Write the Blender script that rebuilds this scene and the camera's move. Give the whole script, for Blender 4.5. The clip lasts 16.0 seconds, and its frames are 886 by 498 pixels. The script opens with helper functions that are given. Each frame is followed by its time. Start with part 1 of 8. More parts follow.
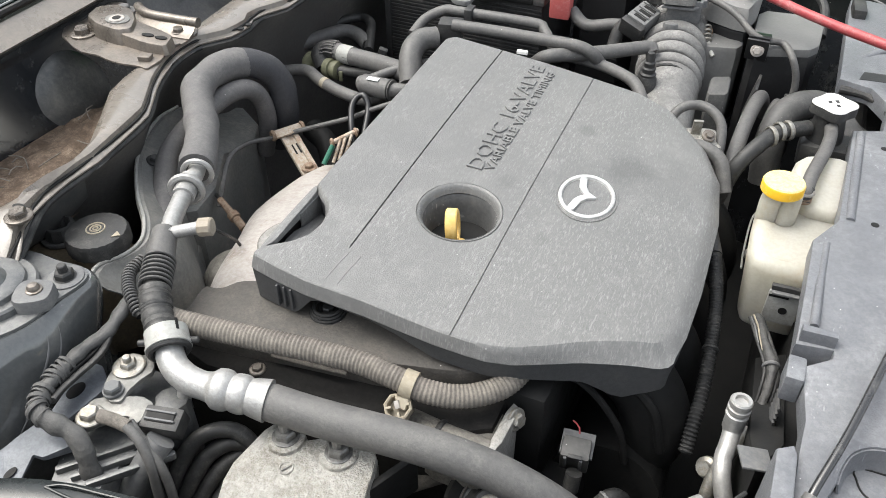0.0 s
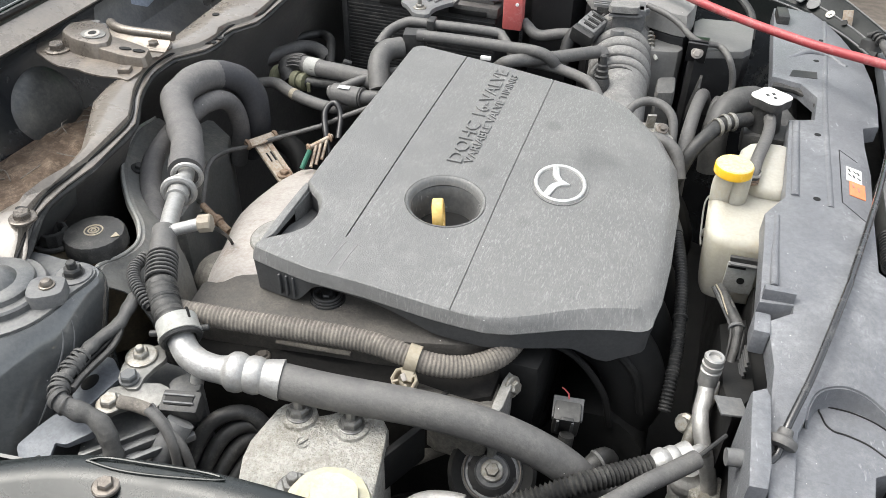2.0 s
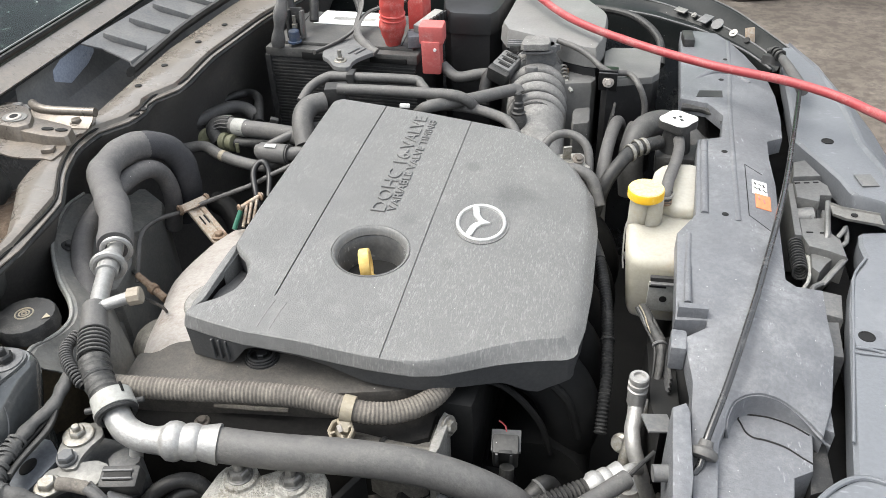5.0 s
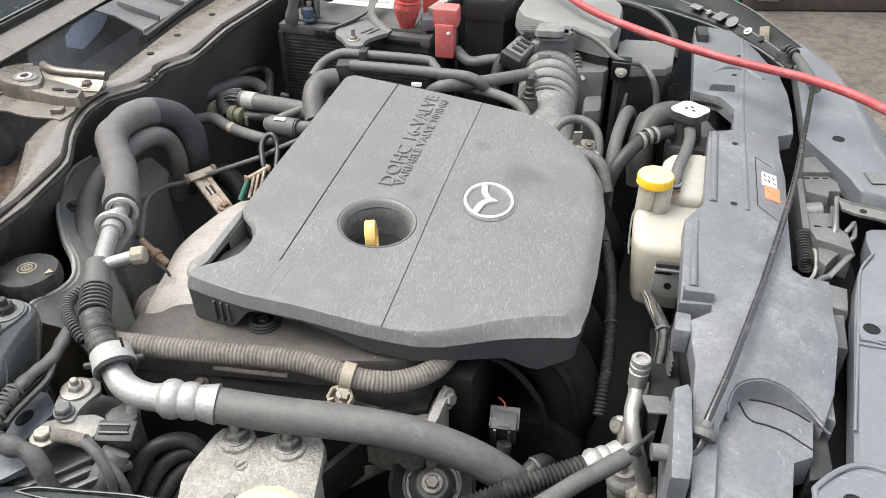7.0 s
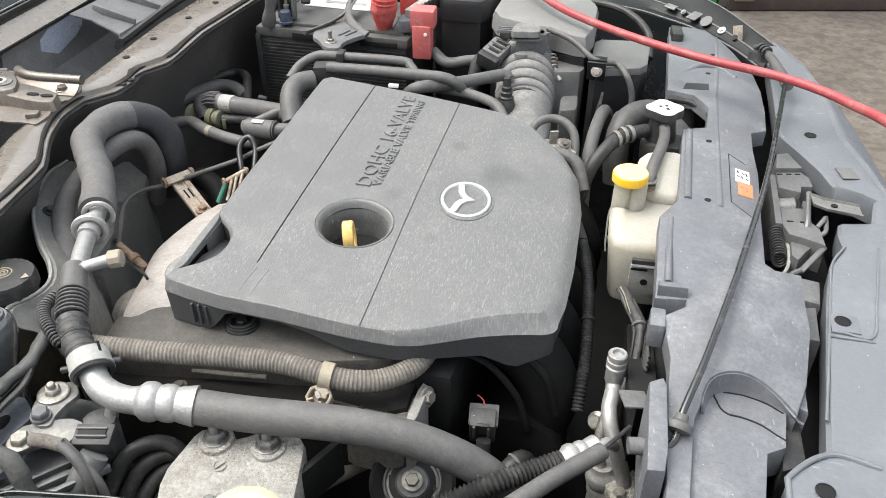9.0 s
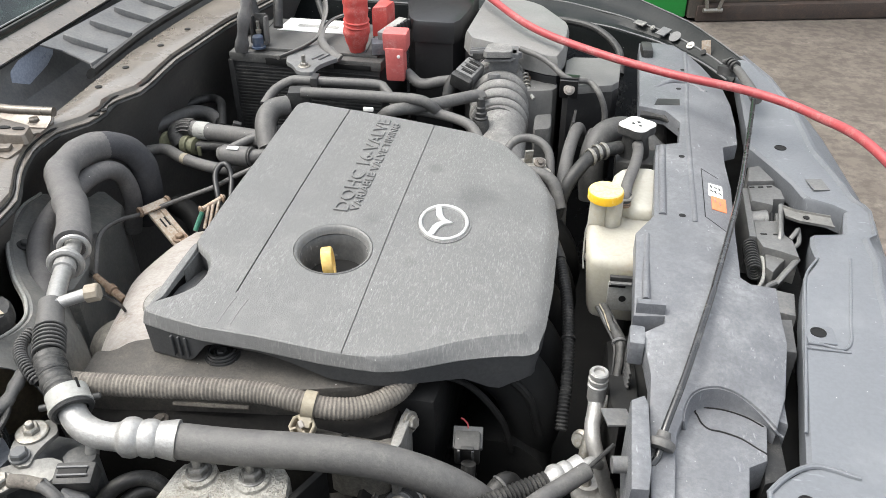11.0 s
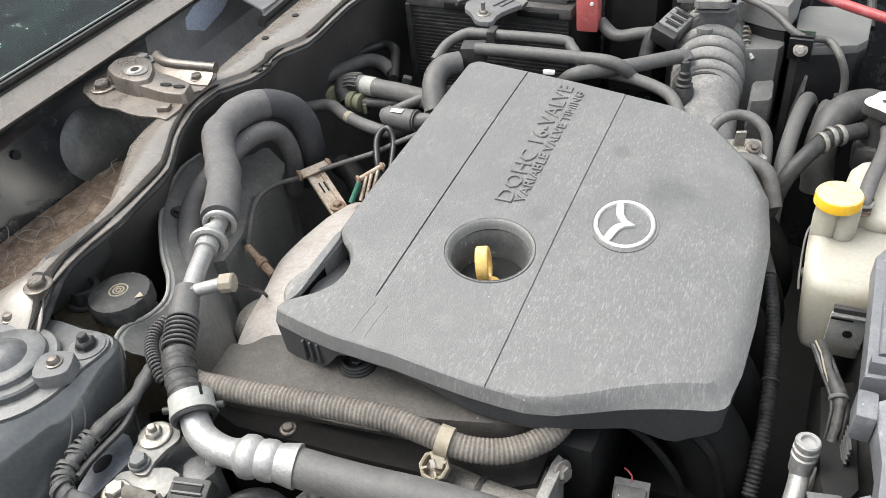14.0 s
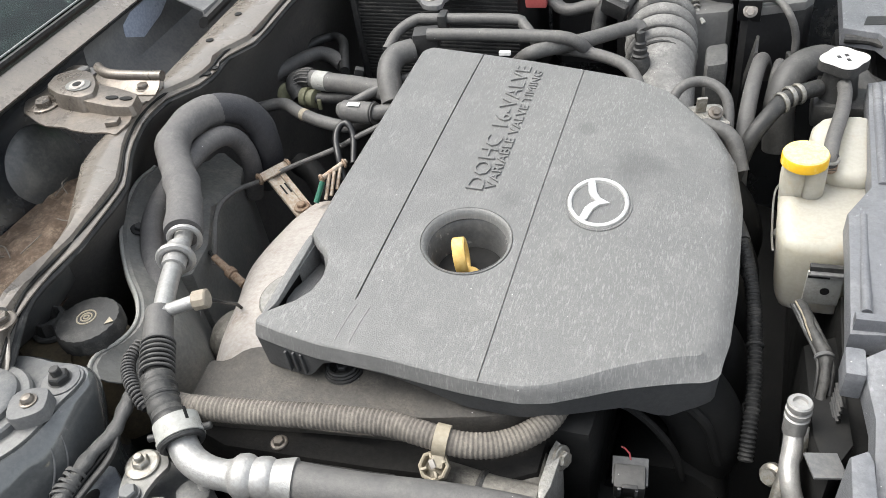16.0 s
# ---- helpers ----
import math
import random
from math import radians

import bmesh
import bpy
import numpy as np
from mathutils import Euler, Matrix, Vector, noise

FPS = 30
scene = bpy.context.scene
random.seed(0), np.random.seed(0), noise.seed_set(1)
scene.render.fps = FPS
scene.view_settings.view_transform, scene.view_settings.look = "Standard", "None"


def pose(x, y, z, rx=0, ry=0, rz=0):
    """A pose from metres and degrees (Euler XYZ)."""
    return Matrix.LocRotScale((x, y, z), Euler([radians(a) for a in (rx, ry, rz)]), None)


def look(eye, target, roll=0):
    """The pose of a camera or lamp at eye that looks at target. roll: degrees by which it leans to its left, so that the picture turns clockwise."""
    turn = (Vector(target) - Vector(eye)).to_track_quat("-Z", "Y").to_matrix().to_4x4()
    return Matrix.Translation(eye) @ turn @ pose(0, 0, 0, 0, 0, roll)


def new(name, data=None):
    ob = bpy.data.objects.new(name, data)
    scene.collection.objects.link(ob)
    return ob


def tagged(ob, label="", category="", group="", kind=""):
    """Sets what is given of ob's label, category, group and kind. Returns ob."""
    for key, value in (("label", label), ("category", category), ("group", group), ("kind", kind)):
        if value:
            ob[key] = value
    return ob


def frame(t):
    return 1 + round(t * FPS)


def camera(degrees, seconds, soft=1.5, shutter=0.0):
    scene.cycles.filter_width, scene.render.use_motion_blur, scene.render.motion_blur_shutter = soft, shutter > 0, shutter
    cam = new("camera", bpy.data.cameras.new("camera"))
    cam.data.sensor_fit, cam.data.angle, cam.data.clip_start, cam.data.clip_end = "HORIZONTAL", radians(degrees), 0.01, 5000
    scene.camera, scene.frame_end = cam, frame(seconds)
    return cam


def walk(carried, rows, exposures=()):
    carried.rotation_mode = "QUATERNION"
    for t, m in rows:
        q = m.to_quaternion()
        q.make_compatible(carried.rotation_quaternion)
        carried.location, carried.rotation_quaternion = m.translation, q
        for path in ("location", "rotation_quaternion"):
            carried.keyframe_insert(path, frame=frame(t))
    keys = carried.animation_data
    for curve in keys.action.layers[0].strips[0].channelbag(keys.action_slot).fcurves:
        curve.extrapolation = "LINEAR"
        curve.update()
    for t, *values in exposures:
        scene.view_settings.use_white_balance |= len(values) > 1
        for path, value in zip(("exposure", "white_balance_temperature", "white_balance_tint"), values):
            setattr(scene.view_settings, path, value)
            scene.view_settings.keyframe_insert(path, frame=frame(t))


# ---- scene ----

cam = camera(58.6, 16.0, soft=0.6)
PATH = [
    (0, (0.2392, -0.5795, 1.3549), (-0.0837, 0.1219, 0.7194), 0.10),
    (0.5, (0.2171, -0.6437, 1.3625), (-0.0947, 0.0784, 0.7449), 0.19),
    (1, (0.2116, -0.6697, 1.3667), (-0.0845, 0.0722, 0.7652), 0.95),
    (1.5, (0.2077, -0.6714, 1.3624), (-0.0674, 0.0806, 0.7634), 1.48),
    (2, (0.2094, -0.6680, 1.3540), (-0.0423, 0.0856, 0.7467), 1.49),
    (2.5, (0.2106, -0.6636, 1.3551), (-0.0409, 0.0855, 0.7422), 0.65),
    (3, (0.2188, -0.6568, 1.3621), (-0.0353, 0.0973, 0.7566), -0.35),
    (3.5, (0.2411, -0.6493, 1.3739), (0.0034, 0.1215, 0.7828), -1.27),
    (4, (0.2825, -0.6473, 1.3821), (0.0697, 0.1356, 0.7975), -2.42),
    (4.2, (0.2693, -0.6522, 1.3844), (0.0507, 0.1322, 0.8039), -3.14),
    (6.3, (0.2522, -0.6804, 1.3488), (0.0337, 0.1077, 0.7734), -0.25),
    (6.5, (0.2538, -0.6840, 1.3423), (0.0337, 0.1015, 0.7638), -0.20),
    (7, (0.2530, -0.6828, 1.3551), (0.0352, 0.1069, 0.7816), 0.36),
    (7.5, (0.2619, -0.6804, 1.3617), (0.0481, 0.1124, 0.7909), 0.67),
    (8, (0.2674, -0.6791, 1.3576), (0.0588, 0.1117, 0.7823), 0.38),
    (8.5, (0.2640, -0.6845, 1.3572), (0.0555, 0.1079, 0.7839), 0.22),
    (9, (0.2618, -0.6871, 1.3553), (0.0630, 0.1095, 0.7844), 0.39),
    (9.2, (0.2660, -0.6877, 1.3561), (0.0844, 0.1149, 0.7878), 0.76),
    (11.3, (0.2590, -0.6825, 1.3661), (0.0802, 0.1318, 0.8138), -0.46),
    (11.5, (0.2557, -0.6820, 1.3631), (0.0684, 0.1324, 0.8138), -0.57),
    (12, (0.2355, -0.6828, 1.3625), (0.0361, 0.1237, 0.8059), 0.13),
    (12.5, (0.2147, -0.6703, 1.3614), (-0.0008, 0.1242, 0.7937), 0.22),
    (13, (0.2183, -0.6166, 1.3573), (-0.0437, 0.1445, 0.7639), -1.89),
    (13.5, (0.2242, -0.5578, 1.3522), (-0.1112, 0.1526, 0.7335), -4.59),
    (14, (0.2365, -0.5233, 1.3526), (-0.1473, 0.1583, 0.7296), -6.45),
    (14.5, (0.2501, -0.5111, 1.3516), (-0.1533, 0.1594, 0.7289), -7.47),
    (15, (0.2480, -0.5035, 1.3541), (-0.1514, 0.1628, 0.7244), -8.35),
    (15.5, (0.2240, -0.5056, 1.3441), (-0.1536, 0.1621, 0.7027), -9.86),
    (16, (0.2122, -0.5137, 1.3559), (-0.1178, 0.1738, 0.7090), -9.34),
]
walk(cam, [(t, look(eye, target, roll)) for t, eye, target, roll in PATH], exposures=[(0.0, 1.55, 6600, 7), (3.0, 1.59, 6600, 7), (12.0, 1.59, 6600, 7), (14.0, 1.57, 6600, 7), (16.0, 1.55, 6600, 7)])

# ---- light: a bright overcast day in a yard ----
world = bpy.data.worlds.new("overcast")
scene.world = world
world.use_nodes = True
wn = world.node_tree
sky = wn.nodes.new("ShaderNodeTexSky")
sky.sky_type = "NISHITA"
sky.sun_disc = False
sky.sun_elevation = radians(61)
sky.sun_rotation = radians(260)
sky.air_density, sky.dust_density, sky.ozone_density = 1.0, 4.0, 1.0
bg = wn.nodes["Background"]
haze = wn.nodes.new("ShaderNodeHueSaturation")
haze.inputs["Saturation"].default_value = 0.35
wn.links.new(sky.outputs[0], haze.inputs["Color"])
wn.links.new(haze.outputs[0], bg.inputs[0])
bg.inputs[1].default_value = 0.155
sun_data = bpy.data.lights.new("sun", "SUN")
sun_data.energy, sun_data.angle, sun_data.color = 0.5, radians(52), (1.0, 0.97, 0.93)
sun = new("sun", sun_data)
sun.matrix_world = look((-1.7, -0.2, 4.5), (0, 0.1, 0.8))

# ---- materials ----
def shade(name, col, col2=None, rough=0.55, metal=0.0, coarse=14.0, fine=220.0, amount=0.5, bump=0.15,
          bump_scale=350.0, bump_dist=0.001, specks=0.0, dust=None, dust_cover=0.5, dust_scale=35.0, coat=0.0, stretch=(1, 1, 1), emit=None):
    """A surface with a coarse and a fine variation, relief and, where wanted, dust or rust over it."""
    m = bpy.data.materials.new(name)
    m.use_nodes = True
    nt = m.node_tree
    b = nt.nodes["Principled BSDF"]
    tc = nt.nodes.new("ShaderNodeTexCoord")
    mp = nt.nodes.new("ShaderNodeMapping")
    mp.inputs["Scale"].default_value = stretch
    nt.links.new(tc.outputs["Object"], mp.inputs[0])

    def noise_node(scale, detail=6.0, rough_=0.6):
        n = nt.nodes.new("ShaderNodeTexNoise")
        n.inputs["Scale"].default_value = scale
        n.inputs["Detail"].default_value = detail
        n.inputs["Roughness"].default_value = rough_
        nt.links.new(mp.outputs[0], n.inputs["Vector"])
        return n.outputs["Fac"]

    def ramp(src, lo, hi, a=0.0, z=1.0):
        r = nt.nodes.new("ShaderNodeMapRange")
        for k, v in zip(range(1, 5), (lo, hi, a, z)):
            r.inputs[k].default_value = v
        nt.links.new(src, r.inputs[0])
        return r.outputs[0]

    def mix(fac, a, c):
        x = nt.nodes.new("ShaderNodeMix")
        x.data_type = "RGBA"
        for sock, v in ((x.inputs[0], fac), (x.inputs[6], a), (x.inputs[7], c)):
            if isinstance(v, tuple):
                sock.default_value = (*v, 1)
            else:
                nt.links.new(v, sock)
        return x.outputs[2]

    col2 = col2 or tuple(c * (1 - 0.45 * amount) for c in col)
    coarse_n, fine_n = noise_node(coarse), noise_node(fine, 4)
    blend = nt.nodes.new("ShaderNodeMath")
    blend.operation = "ADD"
    nt.links.new(ramp(coarse_n, 0.38, 0.62, 0, 0.42), blend.inputs[0])
    nt.links.new(ramp(fine_n, 0.43, 0.57, 0, 0.58), blend.inputs[1])
    out = mix(blend.outputs[0], col, col2)
    r_out = ramp(coarse_n, 0.3, 0.7, max(0.03, rough - 0.08), min(1, rough + 0.1))
    if dust:
        d = nt.nodes.new("ShaderNodeMath")
        d.operation = "MULTIPLY"
        nt.links.new(ramp(noise_node(dust_scale, 10, 0.78), 0.62 - 0.35 * dust_cover, 0.74 - 0.2 * dust_cover), d.inputs[0])
        nt.links.new(ramp(noise_node(dust_scale * 11, 5, 0.7), 0.36, 0.60, 0.12, 1), d.inputs[1])
        out = mix(d.outputs[0], out, dust)
        add = nt.nodes.new("ShaderNodeMath")
        add.operation = "MULTIPLY_ADD"
        nt.links.new(d.outputs[0], add.inputs[0])
        add.inputs[1].default_value = 0.3
        nt.links.new(r_out, add.inputs[2])
        add.use_clamp = True
        r_out = add.outputs[0]
    if specks:
        v = nt.nodes.new("ShaderNodeTexVoronoi")
        v.inputs["Scale"].default_value = 130
        nt.links.new(mp.outputs[0], v.inputs["Vector"])
        dot = ramp(v.outputs["Distance"], 0.10, 0.04)
        pick = nt.nodes.new("ShaderNodeSeparateColor")
        nt.links.new(v.outputs["Color"], pick.inputs[0])
        few = nt.nodes.new("ShaderNodeMath")
        few.operation = "LESS_THAN"
        nt.links.new(pick.outputs[0], few.inputs[0])
        few.inputs[1].default_value = specks
        both = nt.nodes.new("ShaderNodeMath")
        both.operation = "MULTIPLY"
        nt.links.new(dot, both.inputs[0])
        nt.links.new(few.outputs[0], both.inputs[1])
        out = mix(both.outputs[0], out, (0.55, 0.54, 0.52))
    nt.links.new(out, b.inputs["Base Color"])
    nt.links.new(r_out, b.inputs["Roughness"])
    b.inputs["Metallic"].default_value = metal
    b.inputs["Coat Weight"].default_value = coat
    b.inputs["Coat Roughness"].default_value = 0.06
    if bump:
        bp = nt.nodes.new("ShaderNodeBump")
        bp.inputs["Strength"].default_value = bump
        bp.inputs["Distance"].default_value = bump_dist
        nt.links.new(noise_node(bump_scale, 4), bp.inputs["Height"])
        nt.links.new(bp.outputs[0], b.inputs["Normal"])
    return m


def cover_plastic():
    """Grained dark grey plastic with pale, mostly lengthwise scuffs and a dull oil stain."""
    m = shade("cover_plastic", (0.131, 0.131, 0.1285), (0.146, 0.146, 0.1425), 0.37, coarse=7, fine=300, bump=0.5, bump_scale=900, specks=0.05,
              dust=(0.20, 0.198, 0.193), dust_cover=0.36, dust_scale=26)
    nt = m.node_tree
    b = nt.nodes["Principled BSDF"]
    tc = nt.nodes.new("ShaderNodeTexCoord")
    mp = nt.nodes.new("ShaderNodeMapping")
    mp.inputs["Scale"].default_value = (640, 135, 110)
    mp.inputs["Rotation"].default_value = (0, 0, radians(26))
    nt.links.new(tc.outputs["Object"], mp.inputs[0])
    n = nt.nodes.new("ShaderNodeTexNoise")
    n.inputs["Scale"].default_value = 1.0
    n.inputs["Detail"].default_value = 3
    n.inputs["Distortion"].default_value = 0.9
    nt.links.new(mp.outputs[0], n.inputs["Vector"])
    patch = nt.nodes.new("ShaderNodeTexNoise")
    patch.inputs["Scale"].default_value = 9
    patch.inputs["Detail"].default_value = 5
    nt.links.new(tc.outputs["Object"], patch.inputs["Vector"])
    r1, r2 = nt.nodes.new("ShaderNodeMapRange"), nt.nodes.new("ShaderNodeMapRange")
    for r, lo, hi in ((r1, 0.52, 0.68), (r2, 0.32, 0.58)):
        r.inputs[1].default_value, r.inputs[2].default_value = lo, hi
    nt.links.new(n.outputs["Fac"], r1.inputs[0])
    nt.links.new(patch.outputs["Fac"], r2.inputs[0])
    mul = nt.nodes.new("ShaderNodeMath")
    mul.operation = "MULTIPLY"
    nt.links.new(r1.outputs[0], mul.inputs[0])
    nt.links.new(r2.outputs[0], mul.inputs[1])
    old = b.inputs["Base Color"].links[0].from_socket
    x = nt.nodes.new("ShaderNodeMix")
    x.data_type = "RGBA"
    half = nt.nodes.new("ShaderNodeMath")
    half.operation = "MULTIPLY"
    half.inputs[1].default_value = 0.37
    nt.links.new(mul.outputs[0], half.inputs[0])
    nt.links.new(half.outputs[0], x.inputs[0])
    nt.links.new(old, x.inputs[6])
    x.inputs[7].default_value = (0.35, 0.35, 0.34, 1)
    last = x.outputs[2]
    # old oil spots, each with a ragged rim
    warp = nt.nodes.new("ShaderNodeTexNoise")
    warp.inputs["Scale"].default_value = 40
    warp.inputs["Detail"].default_value = 5
    nt.links.new(tc.outputs["Object"], warp.inputs["Vector"])
    for px_, py_, rad, deep in SPOTS:
        flat = nt.nodes.new("ShaderNodeVectorMath")
        flat.operation = "MULTIPLY"
        flat.inputs[1].default_value = (1, 1, 0)
        nt.links.new(tc.outputs["Object"], flat.inputs[0])
        dist = nt.nodes.new("ShaderNodeVectorMath")
        dist.operation = "DISTANCE"
        nt.links.new(flat.outputs[0], dist.inputs[0])
        dist.inputs[1].default_value = (px_, py_ - 0.1, 0)
        wob = nt.nodes.new("ShaderNodeMath")
        wob.operation = "MULTIPLY_ADD"
        nt.links.new(warp.outputs["Fac"], wob.inputs[0])
        wob.inputs[1].default_value = rad * 1.4
        nt.links.new(dist.outputs["Value"], wob.inputs[2])
        rr = nt.nodes.new("ShaderNodeMapRange")
        for k, v in zip(range(1, 5), (rad * 1.9, rad * 1.2, 0.0, deep)):
            rr.inputs[k].default_value = v
        nt.links.new(wob.outputs[0], rr.inputs[0])
        y = nt.nodes.new("ShaderNodeMix")
        y.data_type = "RGBA"
        nt.links.new(rr.outputs[0], y.inputs[0])
        nt.links.new(last, y.inputs[6])
        y.inputs[7].default_value = (0.07, 0.07, 0.07, 1)
        last = y.outputs[2]
    nt.links.new(last, b.inputs["Base Color"])
    return m


SPOTS = [(0.121, 0.18, 0.028, 0.45), (0.055, 0.231, 0.012, 0.4), (0.005, 0.097, 0.012, 0.3), (0.068, 0.032, 0.01, 0.3), (-0.007, 0.019, 0.008, 0.25)]


def scuffed(m, scale, turn, patch_scale, cover, strength, col):
    """Lays short pale scratches along one direction, in patches, over a material."""
    nt = m.node_tree
    b = nt.nodes["Principled BSDF"]
    tc = nt.nodes.new("ShaderNodeTexCoord")
    mp = nt.nodes.new("ShaderNodeMapping")
    mp.inputs["Scale"].default_value = scale
    mp.inputs["Rotation"].default_value = (0, 0, radians(turn))
    nt.links.new(tc.outputs["Object"], mp.inputs[0])
    facs = []
    for vec, sc, lo, hi in ((mp.outputs[0], 1.0, 0.60, 0.70), (tc.outputs["Object"], patch_scale, 0.64 - 0.2 * cover, 0.72 - 0.2 * cover)):
        n = nt.nodes.new("ShaderNodeTexNoise")
        n.inputs["Scale"].default_value = sc
        n.inputs["Detail"].default_value = 4
        nt.links.new(vec, n.inputs["Vector"])
        r = nt.nodes.new("ShaderNodeMapRange")
        r.inputs[1].default_value, r.inputs[2].default_value = lo, hi
        nt.links.new(n.outputs["Fac"], r.inputs[0])
        facs.append(r.outputs[0])
    mul = nt.nodes.new("ShaderNodeMath")
    mul.operation = "MULTIPLY"
    nt.links.new(facs[0], mul.inputs[0])
    nt.links.new(facs[1], mul.inputs[1])
    amt = nt.nodes.new("ShaderNodeMath")
    amt.operation = "MULTIPLY"
    nt.links.new(mul.outputs[0], amt.inputs[0])
    amt.inputs[1].default_value = strength
    x = nt.nodes.new("ShaderNodeMix")
    x.data_type = "RGBA"
    nt.links.new(amt.outputs[0], x.inputs[0])
    nt.links.new(b.inputs["Base Color"].links[0].from_socket, x.inputs[6])
    x.inputs[7].default_value = (*col, 1)
    nt.links.new(x.outputs[2], b.inputs["Base Color"])
    return m


COVER = scuffed(cover_plastic(), (700, 160, 120), 34, 10, 1.15, 0.45, (0.088, 0.088, 0.086))
# Cover plastic darkened for the shade on the skirt and in the notch.
COVER_SHADE = shade("shaded_cover_plastic", (0.066, 0.067, 0.069), rough=0.5, bump=0.3, bump_scale=900, dust=(0.10, 0.10, 0.095), dust_cover=0.25)
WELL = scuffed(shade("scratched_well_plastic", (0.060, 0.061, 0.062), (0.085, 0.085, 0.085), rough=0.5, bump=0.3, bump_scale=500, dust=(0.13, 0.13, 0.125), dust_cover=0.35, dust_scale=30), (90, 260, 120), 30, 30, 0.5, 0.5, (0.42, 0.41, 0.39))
EMBLEM = shade("satin_silver", (0.64, 0.635, 0.62), rough=0.38, metal=0.55, bump=0.1, dust=(0.40, 0.39, 0.37), dust_cover=0.35, dust_scale=60)
BLACK = shade("black_plastic", (0.030, 0.030, 0.030), rough=0.5, bump=0.25, dust=(0.10, 0.096, 0.088), dust_cover=0.35, dust_scale=45)
CLEANBLK = shade("clean_black_plastic", (0.018, 0.018, 0.019), rough=0.35, bump=0.1, dust=(0.05, 0.05, 0.048), dust_cover=0.25, dust_scale=10)
# Near-black; puts the bay's deep shade into the block, tray and radiator.
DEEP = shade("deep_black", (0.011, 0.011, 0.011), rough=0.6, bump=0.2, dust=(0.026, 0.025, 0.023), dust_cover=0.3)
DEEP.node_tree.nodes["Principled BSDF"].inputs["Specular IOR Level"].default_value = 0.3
GREYP = shade("dusty_grey_plastic", (0.105, 0.107, 0.11), (0.145, 0.145, 0.145), rough=0.55, bump=0.25, bump_scale=600,
              dust=(0.20, 0.198, 0.19), dust_cover=0.45, dust_scale=22)
PANEL = shade("weathered_panel", (0.145, 0.150, 0.162), (0.118, 0.121, 0.130), rough=0.40, coarse=6, bump=0.5, bump_scale=600, specks=0.16, dust=(0.232, 0.238, 0.246), dust_cover=0.42, dust_scale=15)
scuffed(PANEL, (330, 110, 60), 20, 20, 0.45, 0.35, (0.50, 0.51, 0.52))
scuffed(PANEL, (60, 260, 60), -35, 16, 0.35, 0.4, (0.06, 0.062, 0.066))
BUMPER = shade("bumper_plastic", (0.155, 0.164, 0.178), (0.138, 0.146, 0.158), rough=0.36, coarse=4, bump=0.35, specks=0.10, dust=(0.200, 0.209, 0.222), dust_cover=0.38, dust_scale=10)
scuffed(BUMPER, (70, 300, 60), 12, 14, 0.4, 0.35, (0.40, 0.41, 0.43))
LIDGREY = shade("grey_moulded_plastic", (0.145, 0.144, 0.140), (0.125, 0.124, 0.120), rough=0.5, bump=0.3, specks=0.08, dust=(0.195, 0.192, 0.185), dust_cover=0.4, dust_scale=9)
LIDPALE = shade("pale_dusty_lid", (0.205, 0.203, 0.198), (0.180, 0.178, 0.173), rough=0.48, bump=0.3, specks=0.12, dust=(0.265, 0.261, 0.250), dust_cover=0.4, dust_scale=9)
PINKRED = shade("sun_faded_red_plastic", (0.62, 0.15, 0.14), (0.56, 0.13, 0.12), rough=0.45, bump=0.1, dust=(0.66, 0.36, 0.34), dust_cover=0.3, dust_scale=25)
DUSTRUB = shade("dusty_rubber_duct", (0.175, 0.172, 0.166), (0.125, 0.122, 0.117), rough=0.62, bump=0.6, bump_scale=420, specks=0.22, dust=(0.30, 0.294, 0.28), dust_cover=0.5, dust_scale=38)
BATTOP = shade("dusty_black_lid", (0.058, 0.057, 0.055), (0.075, 0.074, 0.071), rough=0.5, bump=0.2, specks=0.06, dust=(0.145, 0.14, 0.132), dust_cover=0.48, dust_scale=22)
MOUNT = shade("dusty_mount_steel", (0.085, 0.088, 0.090), (0.12, 0.122, 0.122), rough=0.4, metal=0.2, coat=0.2, bump=0.25, specks=0.05, dust=(0.18, 0.178, 0.172), dust_cover=0.45, dust_scale=22)
NUT = shade("dull_plated_nut", (0.23, 0.228, 0.222), (0.14, 0.138, 0.132), rough=0.38, metal=0.55, coarse=50, bump=0.3, dust=(0.30, 0.29, 0.27), dust_cover=0.3, dust_scale=70)
BLUEZ = shade("bluish_zinc", (0.17, 0.182, 0.20), (0.12, 0.130, 0.146), rough=0.5, metal=0.2, coarse=20, bump=0.3, dust=(0.22, 0.228, 0.235), dust_cover=0.3, dust_scale=30)
ZINC = shade("dull_zinc_plate", (0.215, 0.212, 0.20), (0.16, 0.157, 0.147), rough=0.42, metal=0.4, coarse=22, bump=0.35, specks=0.05, dust=(0.275, 0.27, 0.252), dust_cover=0.4, dust_scale=40)
CASTPALE = shade("bare_cast_metal", (0.30, 0.295, 0.28), (0.20, 0.195, 0.18), rough=0.5, metal=0.3, coarse=40, bump=0.8, bump_scale=320, dust=(0.36, 0.345, 0.315), dust_cover=0.4, dust_scale=70)
CASTDIRT = shade("dirty_cast_metal", (0.20, 0.19, 0.17), (0.12, 0.112, 0.10), rough=0.6, metal=0.2, coarse=40, bump=0.8, bump_scale=260, dust=(0.30, 0.28, 0.245), dust_cover=0.4, dust_scale=60)
TANCAP = shade("tan_grey_plastic", (0.33, 0.285, 0.225), (0.27, 0.232, 0.182), rough=0.55, bump=0.2, dust=(0.30, 0.27, 0.225), dust_cover=0.4, dust_scale=60)
